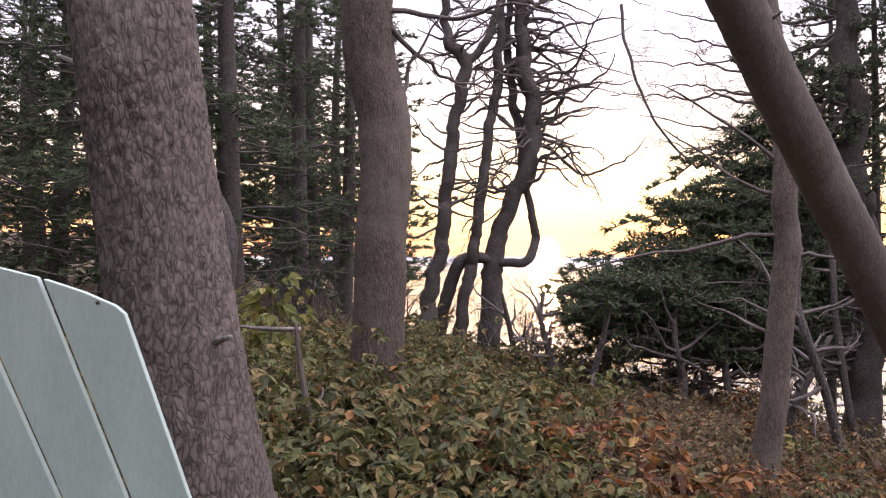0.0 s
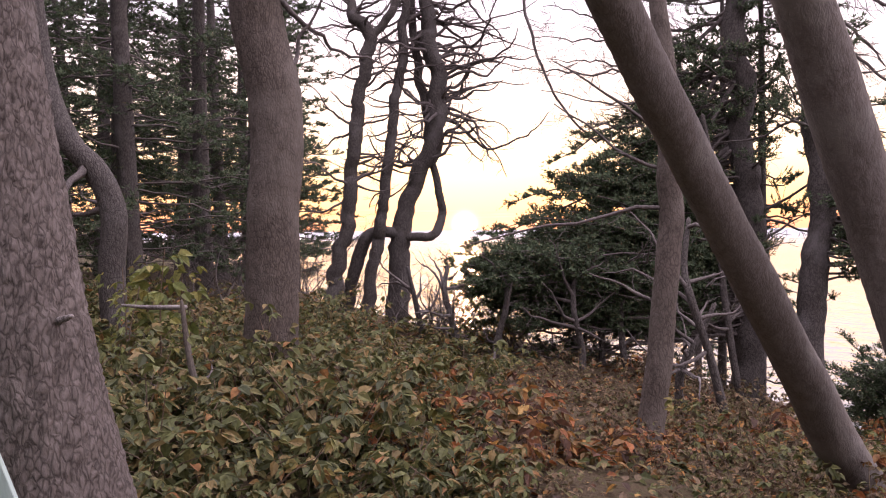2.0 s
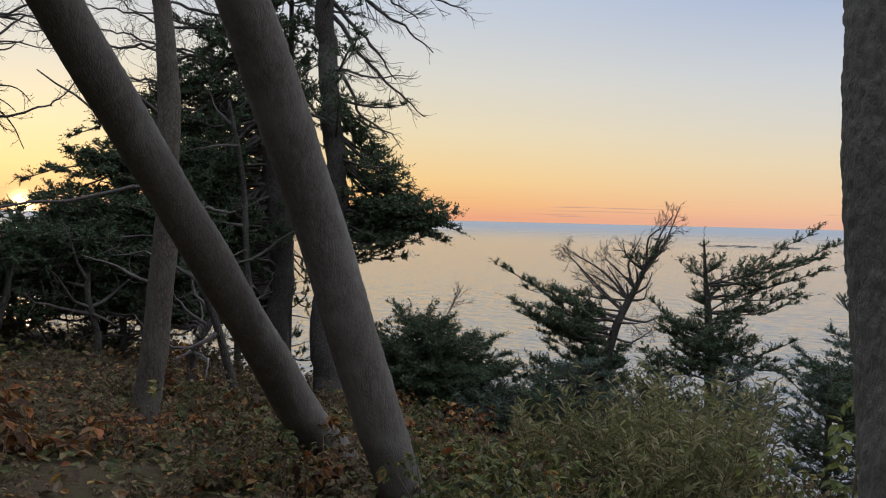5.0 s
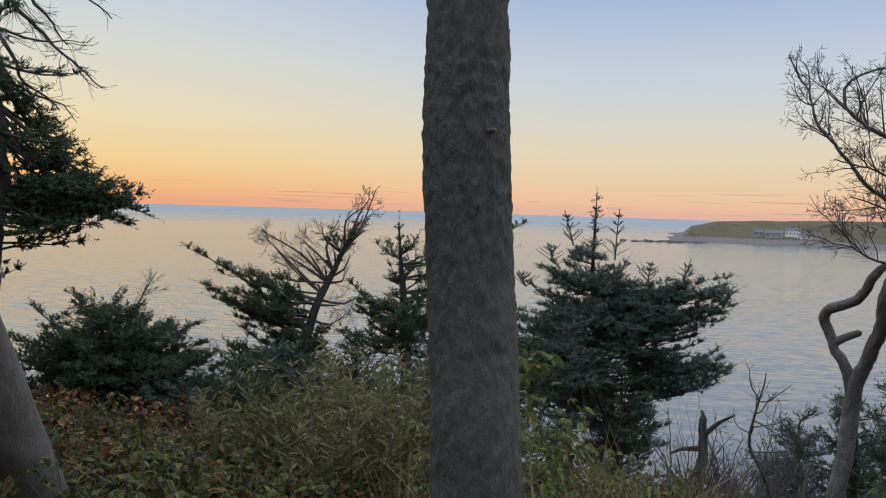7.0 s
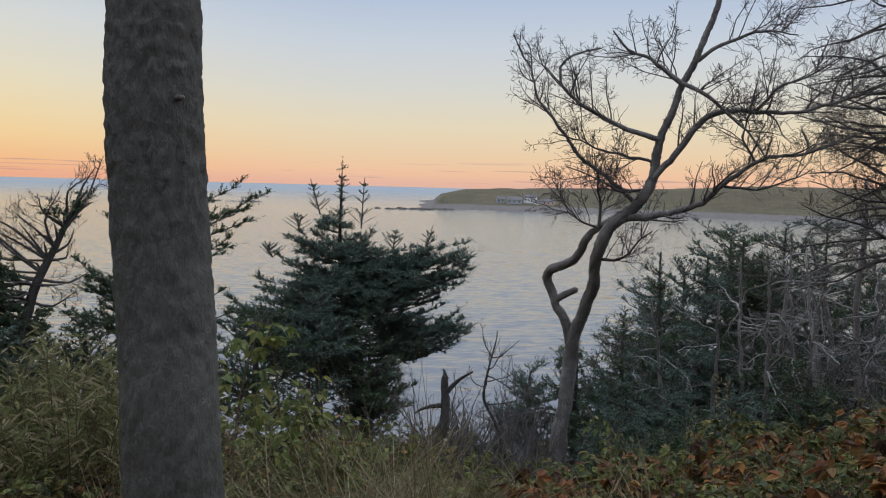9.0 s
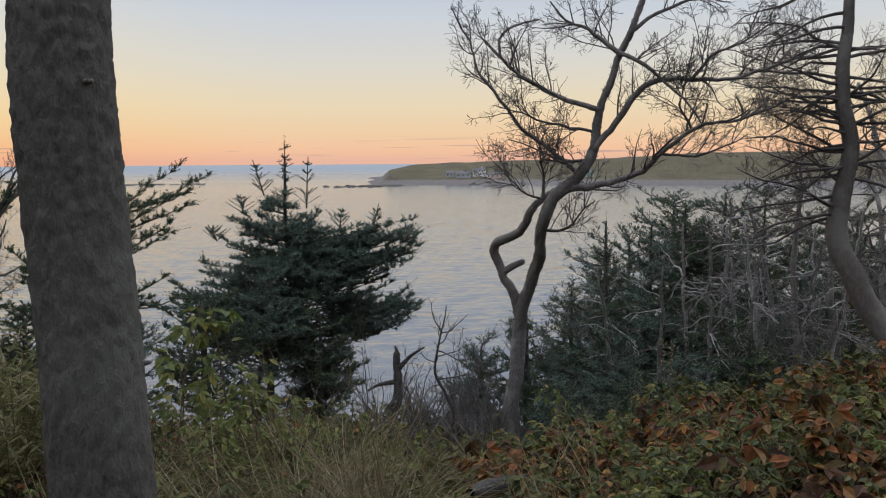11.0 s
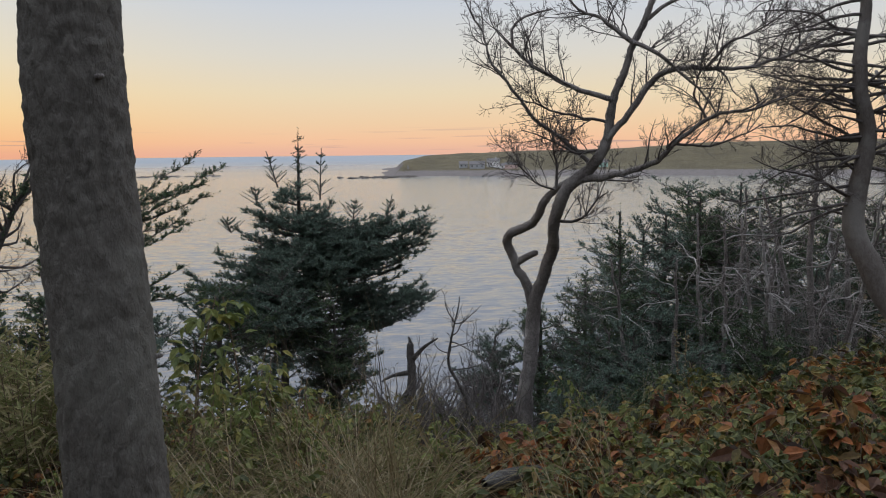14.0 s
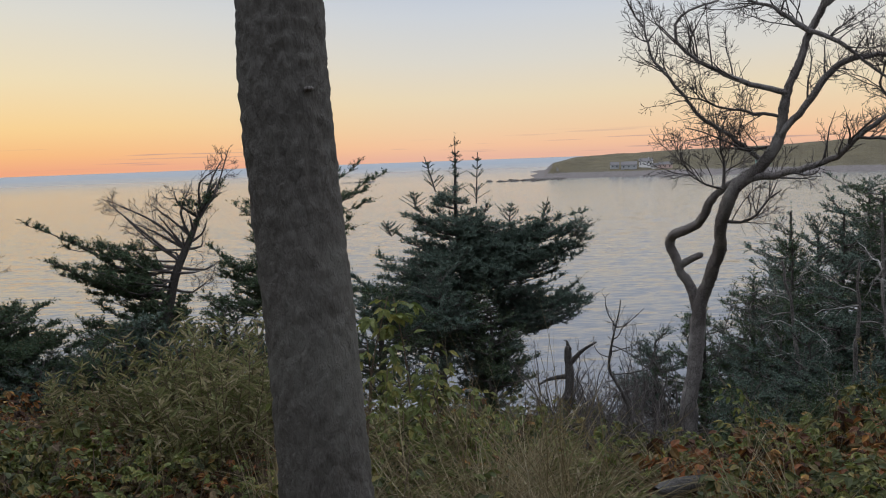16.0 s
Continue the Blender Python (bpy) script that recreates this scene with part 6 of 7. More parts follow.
def low_brush():
    """Bare grey brush and low spruce on the lip of the cliff."""
    for p, w, n in (((0.78, 9.41, 0.41), 0.9, 16), ((1.11, 8.81, 0.29), 0.8, 16), ((1.86, 8.21, 0.26), 0.9, 12), ((1.05, 9.91, 0.30), 0.9, 14), ((1.65, 8.65, 0.11), 0.8, 12), ((-1.31, 10.00, 0.98), 1.0, 18), ((-1.57, 9.00, 0.77), 0.9, 14), ((-2.28, 10.50, 1.25), 1.2, 16), ((-0.22, 13.01, 0.46), 1.3, 18), ((-0.84, 14.00, 1.27), 1.4, 18), ((10.08, 2.04, -1.64), 0.7, 16), ((10.04, 1.46, -1.38), 0.8, 18), ((11.33, 1.30, -1.37), 0.8, 16), ((9.07, 2.11, -1.31), 0.6, 14), ((8.21, 1.36, -1.31), 0.5, 12), ((12.64, 0.62, -0.49), 0.9, 16), ((13.21, -0.00, -0.39), 0.9, 16), ((12.21, 1.63, -1.12), 0.7, 12), ((12.68, -1.30, -0.44), 0.9, 12), ((13.01, -1.86, -0.47), 0.9, 12), ((13.04, -2.86, -0.45), 0.9, 14), ((13.05, -3.50, 0.05), 1.0, 14), ((9.50, 2.09, -1.25), 0.7, 24), ((9.77, 1.80, -1.31), 0.7, 26), ((10.06, 1.46, -1.24), 0.7, 26), ((10.15, 1.10, -1.18), 0.7, 26), ((11.02, 1.01, -1.04), 0.7, 22), ((9.10, 1.11, -1.31), 0.6, 24), ((8.82, 1.41, -1.30), 0.6, 22)):
        if p[1] > 8:
            p = (p[0] * 1.15, p[1] * 1.15, p[2] * 1.1 - 0.12)
        g = ground_height(p[0], p[1])
        t = thing("dead_brush", (p[0], p[1], g), "tangle of bare grey-brown dead branches", "brush", "dead brush on the slope")
        soup = Soup()
        for k in range(int(0.7 * n)):
            s = np.array([p[0] + rng.normal(0, 0.2 * w), p[1] + rng.normal(0, 0.2 * w), g - 0.05])
            q = limb(s, (rng.normal(0, 0.7), rng.normal(0, 0.7), 1.0), max(0.4, (p[2] - g) * 0.7 + w * rng.uniform(0.5, 1.1)), 0.22, 0.02, 7)
            tube(soup, q, np.linspace(0.014, 0.003, len(q)), 5)
            twigs(soup, q, 0.007, 0.42 * w, 2, 0.11, 0.75, sides=3)
        soup.object("brushwood", DEADWOOD if p[1] < 0.4 else TWIG, t, kind="stuff")
    b = [((1.93, 8.01, 0.35), 0.6), ((2.27, 8.01, 0.29), 0.7), ((2.61, 8.01, 0.35), 0.6), ((2.07, 7.91, 0.14), 0.4), ((2.47, 7.91, 0.08), 0.4), ((2.86, 7.91, 0.14), 0.4), ((2.44, 8.21, 0.38), 0.8), ((2.24, 8.31, 0.19), 0.6), ((2.78, 8.01, -0.05), 0.3), ((1.93, 8.01, 0.12), 0.4)]
    set_back(spruce((2.39, 8.11, -0.36), "low dark spruce under the big crown", [(2.39, 8.11, -0.42), (2.39, 8.11, -0.07), (2.38, 8.11, 0.34)], [0.04, 0.03, 0.01], b, NEEDLE, 0.3, 1.0, category="shrub", bare=0.1), 1.16)


low_brush()

# ---- undergrowth ----


def leafy(soup, at, way, n, size, droop=0.2):
    """Compound leaves of three to five leaflets."""
    pos, ways, ln, wd, nrm = [], [], [], [], []
    for i in range(len(at)):
        up = unit(np.array([rng.normal(0, 0.35), rng.normal(0, 0.35), 1.0]))
        d = unit(way[i] - up * np.dot(way[i], up) + rng.normal(0, 0.05, 3))
        side = np.cross(up, d)
        k = rng.choice(n)
        s = size * rng.uniform(0.6, 1.25)
        for a in np.linspace(-1.15, 1.15, k) if k > 1 else (0.0,):
            pos.append(at[i] + d * s * 0.25)
            ways.append(d * math.cos(a) + side * math.sin(a) - up * (droop + rng.uniform(-0.1, 0.5)))
            ln.append(s * (1.0 if a == 0 else 0.85))
            wd.append(s * rng.uniform(0.46, 0.6))
            nrm.append(up + rng.normal(0, 0.18, 3))
    soup.add(*blades(np.array(pos), np.array(ways), np.array(ln), np.array(wd), np.array(nrm)))


def bramble(name, label, mat, height, canes, size, group, counts=(3, 3, 5), place=(0, 0, -60)):
    t = thing(name, place, label, "shrub", group)
    stems, leaf = Soup(), Soup()
    for k in range(canes):
        a = rng.uniform(0, 2 * math.pi)
        s = np.array(place) + np.array([math.cos(a), math.sin(a), 0]) * rng.uniform(0, 0.12) - [0, 0, 0.06]
        q = limb(s, (math.cos(a) * 0.6, math.sin(a) * 0.6, 1.0), height * rng.uniform(0.7, 1.25), 0.12, -0.10, 7)
        tube(stems, q[::2], np.linspace(0.006, 0.002, len(q[::2])), 3)
        at, way = [], []
        for j in range(10):
            f = rng.uniform(0.25, 1.0) * 7
            i = min(6, int(f))
            at.append(q[i] + (q[i + 1] - q[i]) * (f - i))
            b = rng.uniform(0, 2 * math.pi)
            way.append(np.array([math.cos(b), math.sin(b), 0.3]))
        stalk = np.array(at) + np.array(way) * 0.05
        leafy(leaf, stalk, way, counts, size)
    stems.object("cane", STEM, t, kind="stuff")
    leaf.object("foliage", mat, t, smooth=False, kind="stuff")
    return t


def grass_clump(place, label, blades_n, height, lean, mat, group, name="grass_clump", width=0.004, fall=-0.12):
    t = thing(name, place, label, "grass", group)
    soup = Soup()
    for k in range(blades_n):
        a = rng.uniform(0, 2 * math.pi)
        s = np.array(place) + np.array([math.cos(a), math.sin(a), 0]) * rng.uniform(0, 0.10) - [0, 0, 0.04]
        d = np.array([math.cos(a) * 0.35 + lean[0], math.sin(a) * 0.35 + lean[1], 1.0])
        q = limb(s, d, height * rng.uniform(0.55, 1.2), 0.06, fall * rng.uniform(0.4, 1.6), 6)
        tan = np.gradient(q, axis=0)
        side = np.cross(tan, [math.cos(a + 1), math.sin(a + 1), 0.2])
        side /= np.linalg.norm(side, axis=1)[:, None] + 1e-9
        w = width * np.array([1, 1, 0.9, 0.8, 0.6, 0.4, 0.1])[:, None] * rng.uniform(0.7, 1.4)
        v = np.concatenate([q + side * w, q - side * w])
        n = len(q)
        i = np.arange(n - 1)
        soup.add(v, np.stack([i, i + 1, n + i + 1, n + i], 1))
    soup.object("tuft", mat, t, smooth=False, kind="stuff")
    return t


def scatter(models, spots):
    for k, (x, y) in enumerate(spots):
        m = models[k % len(models)]
        s = rng.uniform(0.75, 1.3)
        p = pose(x, y, ground_height(x, y) - 0.02, rng.normal(0, 7), rng.normal(0, 7), rng.uniform(0, 360))
        c = copy_thing(m, p)
        c.scale = (s, s, s * rng.uniform(0.85, 1.2))


def spots(n, x0, x1, y0, y1, gap, keep=lambda x, y: True):
    out, tries = [], 0
    while len(out) < n and tries < n * 60:
        tries += 1
        x, y = rng.uniform(x0, x1), rng.uniform(y0, y1)
        if math.hypot(x - 0.5, y + 0.3) < 1.5 or math.hypot(x - 5.3, y - 0.05) < 0.5 or not keep(x, y) or any((x - a) ** 2 + (y - b) ** 2 < gap * gap for a, b in out):
            continue
        out.append((x, y))
    return out


# the first of each kind stands at its own place; the copies are turned and scaled
def bush_model(name, label, mat, height, canes, size, group, x, y, counts=(3, 3, 5)):
    return bramble(name, label, mat, height, canes, size, group, counts, (x, y, ground_height(x, y)))


GREEN = [bush_model("bramble_bush", "green bramble bush with broad toothed leaves", LEAF_GREEN, 0.55, 13, 0.07, "green brambles", x, y) for x, y in ((-0.25, 4.6), (-1.1, 5.0), (0.3, 5.3))]
RUST = [bush_model("bramble_bush", "rusty orange autumn bramble bush", LEAF_RUST, 0.42, 10, 0.068, "rusty brambles", x, y) for x, y in ((0.45, 4.4), (3.9, 5.3), (6.2, -1.2))]
BROWN = [bush_model("withered_bush", "withered brown low bush with curled leaves", LEAF_BROWN, 0.36, 13, 0.043, "withered bushes", x, y) for x, y in ((1.4, 5.2), (0.9, 6.4), (2.6, 5.9))]
FINE = [bush_model("rose_bush", "fine-leaved green rose bush turning yellow", LEAF_YELLOW, 0.40, 8, 0.05, "fine-leaved bushes", x, y, (5, 5, 7)) for x, y in ((4.6, 1.3), (5.6, -0.6))]

SMALL_RUST = [bush_model("russet_bush", "low bush of small russet leaves", LEAF_RUST, 0.34, 9, 0.052, "russet bushes", x, y, (3, 5, 5)) for x, y in ((4.4, -0.9), (5.2, -1.6))]
SMALL_GREEN = [bush_model("small_leaved_bush", "low bush of small green leaves", LEAF_GREEN, 0.36, 9, 0.05, "small-leaved bushes", x, y, (3, 5, 5)) for x, y in ((4.0, -0.4), (6.4, -0.6))]
left_side = lambda x, y: x < 0.55 * (y - 3.0) - 0.6 or (x < 0.7 and y < 5.2)
scatter(GREEN, spots(58, -3.6, 2.0, 3.2, 10.5, 0.40, left_side))
scatter(GREEN, spots(20, -1.5, 0.7, 3.0, 5.0, 0.3))
scatter(BROWN, spots(75, -0.6, 6.0, 3.6, 10.5, 0.36, lambda x, y: not left_side(x, y) and y > 3.4 + 0.1 * x))
scatter(RUST, spots(26, 0.2, 6.5, 3.6, 8.5, 0.5, lambda x, y: noise.noise(Vector((x * 0.8, y * 0.8, 9))) > 0.0))
scatter(SMALL_RUST, spots(60, 3.4, 9.4, -6.0, 0.9, 0.36, lambda x, y: y < 0.2 - 0.5 * max(0.0, x - 5.7)))
scatter(SMALL_GREEN, spots(56, 3.2, 12.0, -6.0, 0.6, 0.38, lambda x, y: y < 0.4 - 0.16 * (x - 4)))
scatter(FINE, spots(44, 3.4, 8.0, -3.5, 4.2, 0.40))
scatter(SMALL_RUST, spots(28, 3.8, 7.5, 1.0, 6.5, 0.45))
scatter(SMALL_GREEN, spots(16, 3.2, 7.5, 1.6, 6.0, 0.5))
scatter(RUST, spots(10, 3.8, 9.0, -4.0, 0.2, 0.8))
scatter(BROWN, spots(22, 3.6, 7.5, 2.0, 6.5, 0.45))
DULL = [bush_model("bramble_bush", "dull green bramble bush with small toothed leaves", LEAF_DULL, 0.46, 11, 0.058, "dull green brambles", x, y, (3, 5, 5)) for x, y in ((5.4, -1.0), (6.6, -2.0), (0.1, 4.2))]
DOCK = [bush_model("bracken_bush", "curled rust-brown bracken with large drooping leaves", LEAF_RUST, 0.46, 8, 0.088, "rusty bracken", x, y, (1, 3, 3)) for x, y in ((6.1, -0.7), (7.0, -1.4))]
bank = lambda x, y: y < 0.1 - 0.5 * max(0.0, x - 5.7)
scatter(DULL, spots(90, 4.4, 8.6, -4.2, 0.2, 0.34, bank))
scatter(RUST, spots(34, 4.6, 8.8, -4.2, 0.1, 0.40, bank))
scatter(DOCK, spots(20, 4.8, 8.8, -4.2, 0.0, 0.48, bank))
scatter(FINE, spots(34, 4.4, 8.6, -4.0, 0.2, 0.44, bank))
scatter(DULL, spots(36, -2.6, 2.4, 3.2, 8.5, 0.45, left_side))
scatter(DULL, spots(22, 3.4, 6.6, 0.6, 5.2, 0.5))
scatter(DULL, spots(26, 7.4, 10.4, -2.6, 1.2, 0.46, lambda x, y: not bank(x - 0.6, y)))
scatter(DOCK, [(0.55, 4.25), (0.75, 4.55), (0.35, 4.75), (1.35, 4.9), (2.9, 6.1), (3.4, 6.4), (4.7, 4.9), (5.2, 4.3), (6.1, -0.25), (6.3, -0.4)])

for spot in ((6.39, -0.94, -0.41), (6.66, -1.22, -0.37), (6.94, -1.51, -0.36), (6.22, -1.11, -0.41), (6.37, -1.33, -0.42), (7.21, -1.78, -0.35), (6.01, -0.26, -0.44), (7.78, -2.37, -0.21), (6.04, -2.07, -0.30), (7.50, -2.11, -0.33), (7.61, -1.68, -0.30), (4.74, 5.44, -0.58), (4.82, 5.16, -0.50), (5.45, 4.60, -0.49), (5.23, 4.22, -0.50), (5.73, -0.11, -0.39), (5.90, -0.18, -0.40)):
    scatter(RUST, [(spot[0], spot[1])])
STRAW_MODELS = [grass_clump((x, y, ground_height(x, y)), "clump of long pale dry grass", 70, 0.66, lean, STRAW, "dry grass clumps", width=0.0026, fall=-0.26) for x, y, lean in ((3.3, 1.25, (0.3, -0.5)), (3.4, 0.1, (0.4, -0.3)), (4.2, 0.7, (0.5, 0.1)))]
scatter(STRAW_MODELS, spots(40, 2.9, 6.0, -1.4, 1.9, 0.30, lambda x, y: y > -0.1 - 0.35 * (x - 3)))
scatter(STRAW_MODELS, [(p[0], p[1]) for p in ((5.63, -1.65, -0.34), (5.67, -1.83, -0.37), (5.59, -1.50, -0.37), (4.75, 0.84, -0.19), (4.99, 0.68, -0.25), (4.93, 0.48, -0.24))])
scatter(STRAW_MODELS, spots(14, 4.0, 9.5, -5.0, -0.6, 0.8))


def plume_bush(place, n, height, width, label):
    """Tall feathery stems with drooping plumes."""
    t = thing("feathery_bush", place, label, "shrub", "feathery bushes")
    stems, fluff = Soup(), Soup()
    for k in range(n):
        a, r = rng.uniform(0, 2 * math.pi), width * math.sqrt(rng.uniform(0, 1))
        s = np.array([place[0] + math.cos(a) * r * 0.6, place[1] + math.sin(a) * r * 0.6, ground_height(place[0], place[1]) - 0.05])
        q = limb(s, (math.cos(a) * 0.35 * r / width, math.sin(a) * 0.35 * r / width, 1), height * rng.uniform(0.6, 1.1) * (1.1 - 0.35 * r / width), 0.05, -0.02, 8)
        tube(stems, q, np.linspace(0.005, 0.002, len(q)), 4)
        at, way = [], []
        for j in range(26):
            f = rng.uniform(0.3, 1.0) * 8
            i = min(7, int(f))
            at.append(q[i] + (q[i + 1] - q[i]) * (f - i))
            b = rng.uniform(0, 2 * math.pi)
            way.append((math.cos(b), math.sin(b), rng.uniform(0.2, 1.1)))
        m = len(at)
        fluff.add(*blades(np.array(at), np.array(way), rng.uniform(0.06, 0.13, m), rng.uniform(0.010, 0.022, m), rng.normal(0, 1, (m, 3)) + [0, 0, 1]))
    stems.object("stem", STEM, t, kind="stuff")
    fluff.object("plume", PLUME, t, smooth=False, kind="stuff")


for p, n, h, w in (((5.74, 3.50, -0.29), 60, 1.25, 0.55), ((5.83, 4.06, -0.47), 40, 1.1, 0.45), ((6.09, 3.35, -0.34), 40, 1.2, 0.4), ((4.93, 3.01, -0.16), 30, 0.9, 0.4), ((5.66, 1.86, -0.31), 26, 0.8, 0.35), ((4.90, 2.80, -0.26), 36, 1.0, 0.4)):
    plume_bush((p[0], p[1], ground_height(p[0], p[1])), n, h, w, "feathery olive-green bush with dry plumes")


scatter(BROWN, spots(34, 2.2, 5.6, 3.2, 7.2, 0.36))
scatter(DULL, spots(14, 2.4, 5.4, 3.2, 6.8, 0.5))
scatter(BROWN, spots(26, 6.6, 10.2, 0.6, 3.4, 0.45))
scatter(DULL, spots(24, 6.4, 10.2, 0.5, 3.4, 0.45))
LONG_GRASS = [grass_clump((x, y, ground_height(x, y)), "long arching pale grass with thin seed stems", 46, 1.0, lean, STRAW, "long pale grass", width=0.0022, fall=-0.17) for x, y, lean in ((4.55, 0.95, (0.35, -0.55)), (4.8, 0.55, (0.3, -0.35)))]
scatter(LONG_GRASS, [(4.35, 1.2), (4.6, 0.65), (4.95, 0.85), (4.6, 0.45), (4.25, 0.75), (5.3, 0.75), (4.5, 1.6), (5.0, 1.15), (4.3, 0.4), (4.2, 1.9), (4.0, 1.45)])
for p, n, h, w in (((5.05, 0.55), 26, 0.42, 0.35), ((5.35, 0.95), 26, 0.5, 0.35), ((4.75, 1.35), 24, 0.5, 0.35), ((5.75, 0.75), 22, 0.45, 0.3), ((6.9, 0.3), 20, 0.5, 0.35), ((7.6, 0.1), 20, 0.55, 0.35), ((5.2, 4.4), 30, 1.0, 0.45), ((5.3, 3.8), 36, 1.1, 0.45)):
    plume_bush((p[0], p[1], ground_height(p[0], p[1])), n, h, w, "low feathery yellow-green plant in dry grass")


def tall_plant(base, top, label, mat, leaves, size):
    t = thing("tall_plant", base, label, "plant", "tall leafy plants")
    q = curve([base, (np.array(base) + np.array(top)) / 2 + rng.normal(0, 0.03, 3), top], 0.06)
    s = Soup()
    tube(s, q, np.linspace(0.007, 0.003, len(q)), 6)
    s.object("stem", STEM, t)
    leaf = Soup()
    at, way = [], []
    for j in range(leaves):
        f = rng.uniform(0.3, 1.0)
        i = int(f * (len(q) - 1))
        b = rng.uniform(0, 2 * math.pi)
        way.append(np.array([math.cos(b), math.sin(b), 0.15]))
        at.append(q[i] + way[-1] * rng.uniform(0.03, 0.14))
    leafy(leaf, at, way, (1, 3, 3), size, 0.35)
    leaf.object("foliage", mat, t, smooth=False, kind="stuff")


for x, y, dx, dy, h in ((4.95, 1.75, 0.1, -0.05, 0.85), (5.05, 1.55, 0.12, 0.0, 0.7), (4.85, 1.5, 0.1, 0.05, 0.6), (5.35, 1.65, 0.08, -0.1, 0.8), (5.5, 1.45, 0.1, -0.05, 0.65), (5.65, 1.3, 0.1, 0.0, 0.55), (5.2, 1.35, 0.05, -0.1, 0.6), (5.85, 1.5, 0.1, 0.05, 0.7), (6.05, 1.25, 0.05, -0.05, 0.55), (4.75, 2.2, 0.1, 0.0, 0.8), (-1.3, 5.2, 0.05, 0.0, 0.75), (-0.95, 5.3, -0.05, 0.05, 0.6), (-1.5, 5.7, 0.0, 0.0, 0.8)):
    g = ground_height(x, y)
    tall_plant((x, y, g), (x + dx, y + dy, g + h), "leafy yellow-green stem among dry grass", LEAF_YELLOW, 34, 0.062)
for b, tp, n, s in (((5.11, 1.90, -0.27), (5.35, 1.85, 0.62), 26, 0.11), ((5.20, 1.99, -0.28), (5.28, 1.97, 0.36), 16, 0.09), ((5.76, 1.73, -0.35), (5.91, 1.79, 0.10), 26, 0.08), ((5.83, 1.93, -0.31), (5.88, 1.88, 0.02), 18, 0.07), ((-1.19, 5.47, 0.63), (-1.16, 5.49, 1.36), 30, 0.12), ((-1.08, 5.67, 0.68), (-1.09, 5.68, 1.28), 20, 0.11), ((5.49, 1.79, -0.03), (5.55, 1.92, 0.58), 22, 0.10), ((5.77, 1.72, -0.23), (5.87, 1.78, 0.23), 20, 0.08), ((9.39, -0.24, -1.50), (9.74, 0.35, -0.95), 20, 0.09), ((9.51, 0.04, -1.69), (9.58, 0.05, -1.14), 20, 0.09)):
    tall_plant(b, tp, "tall yellow-green plant with broad drooping leaves", LEAF_YELLOW, n, s)


def litter():
    """Small leaves over the soil and low leaves between the bushes."""
    n = 36000
    x, y = rng.uniform(-5, 13, n), rng.uniform(-6, 12, n)
    z = np.array([ground_height(a, b) for a, b in zip(x, y)]) + rng.power(0.5, n) * np.where(np.hypot(x - 0.5, y + 0.3) > 1.6, 0.12, 0.04)
    a = rng.uniform(0, 2 * math.pi, n)
    way = np.stack([np.cos(a), np.sin(a), rng.normal(0, 0.35, n)], 1)
    up = np.stack([rng.normal(0, 0.4, n), rng.normal(0, 0.4, n), np.ones(n)], 1)
    ln = rng.uniform(0.04, 0.10, n)
    tone = np.array([noise.noise(Vector((p * 0.7, q * 0.7, 2.0))) for p, q in zip(x, y)]) + rng.normal(0, 0.16, n)
    for lo, hi, mat, label in ((-9, -0.12, LEAF_GREEN, "low green leaves between the bushes"), (-0.12, 0.15, LEAF_BROWN, "withered brown leaves on the ground"), (0.15, 9, LEAF_RUST, "rusty fallen leaves on the ground")):
        m = (tone >= lo) & (tone < hi)
        soup = Soup()
        soup.add(*blades(np.stack([x, y, z], 1)[m], way[m], ln[m], ln[m] * rng.uniform(0.45, 0.7, m.sum()), up[m]))
        tagged(soup.object("leaf_litter", mat, None, smooth=False, kind="stuff"), label, "leaves")


litter()

# ---- chair, log and stump ----


def box(size, m):
    bm = bmesh.new()
    bmesh.ops.create_cube(bm, size=1, matrix=m @ Matrix.Diagonal((*size, 1)))
    bmesh.ops.bevel(bm, geom=bm.edges[:], offset=min(size) * 0.18, segments=2, affect="EDGES")
    return bm


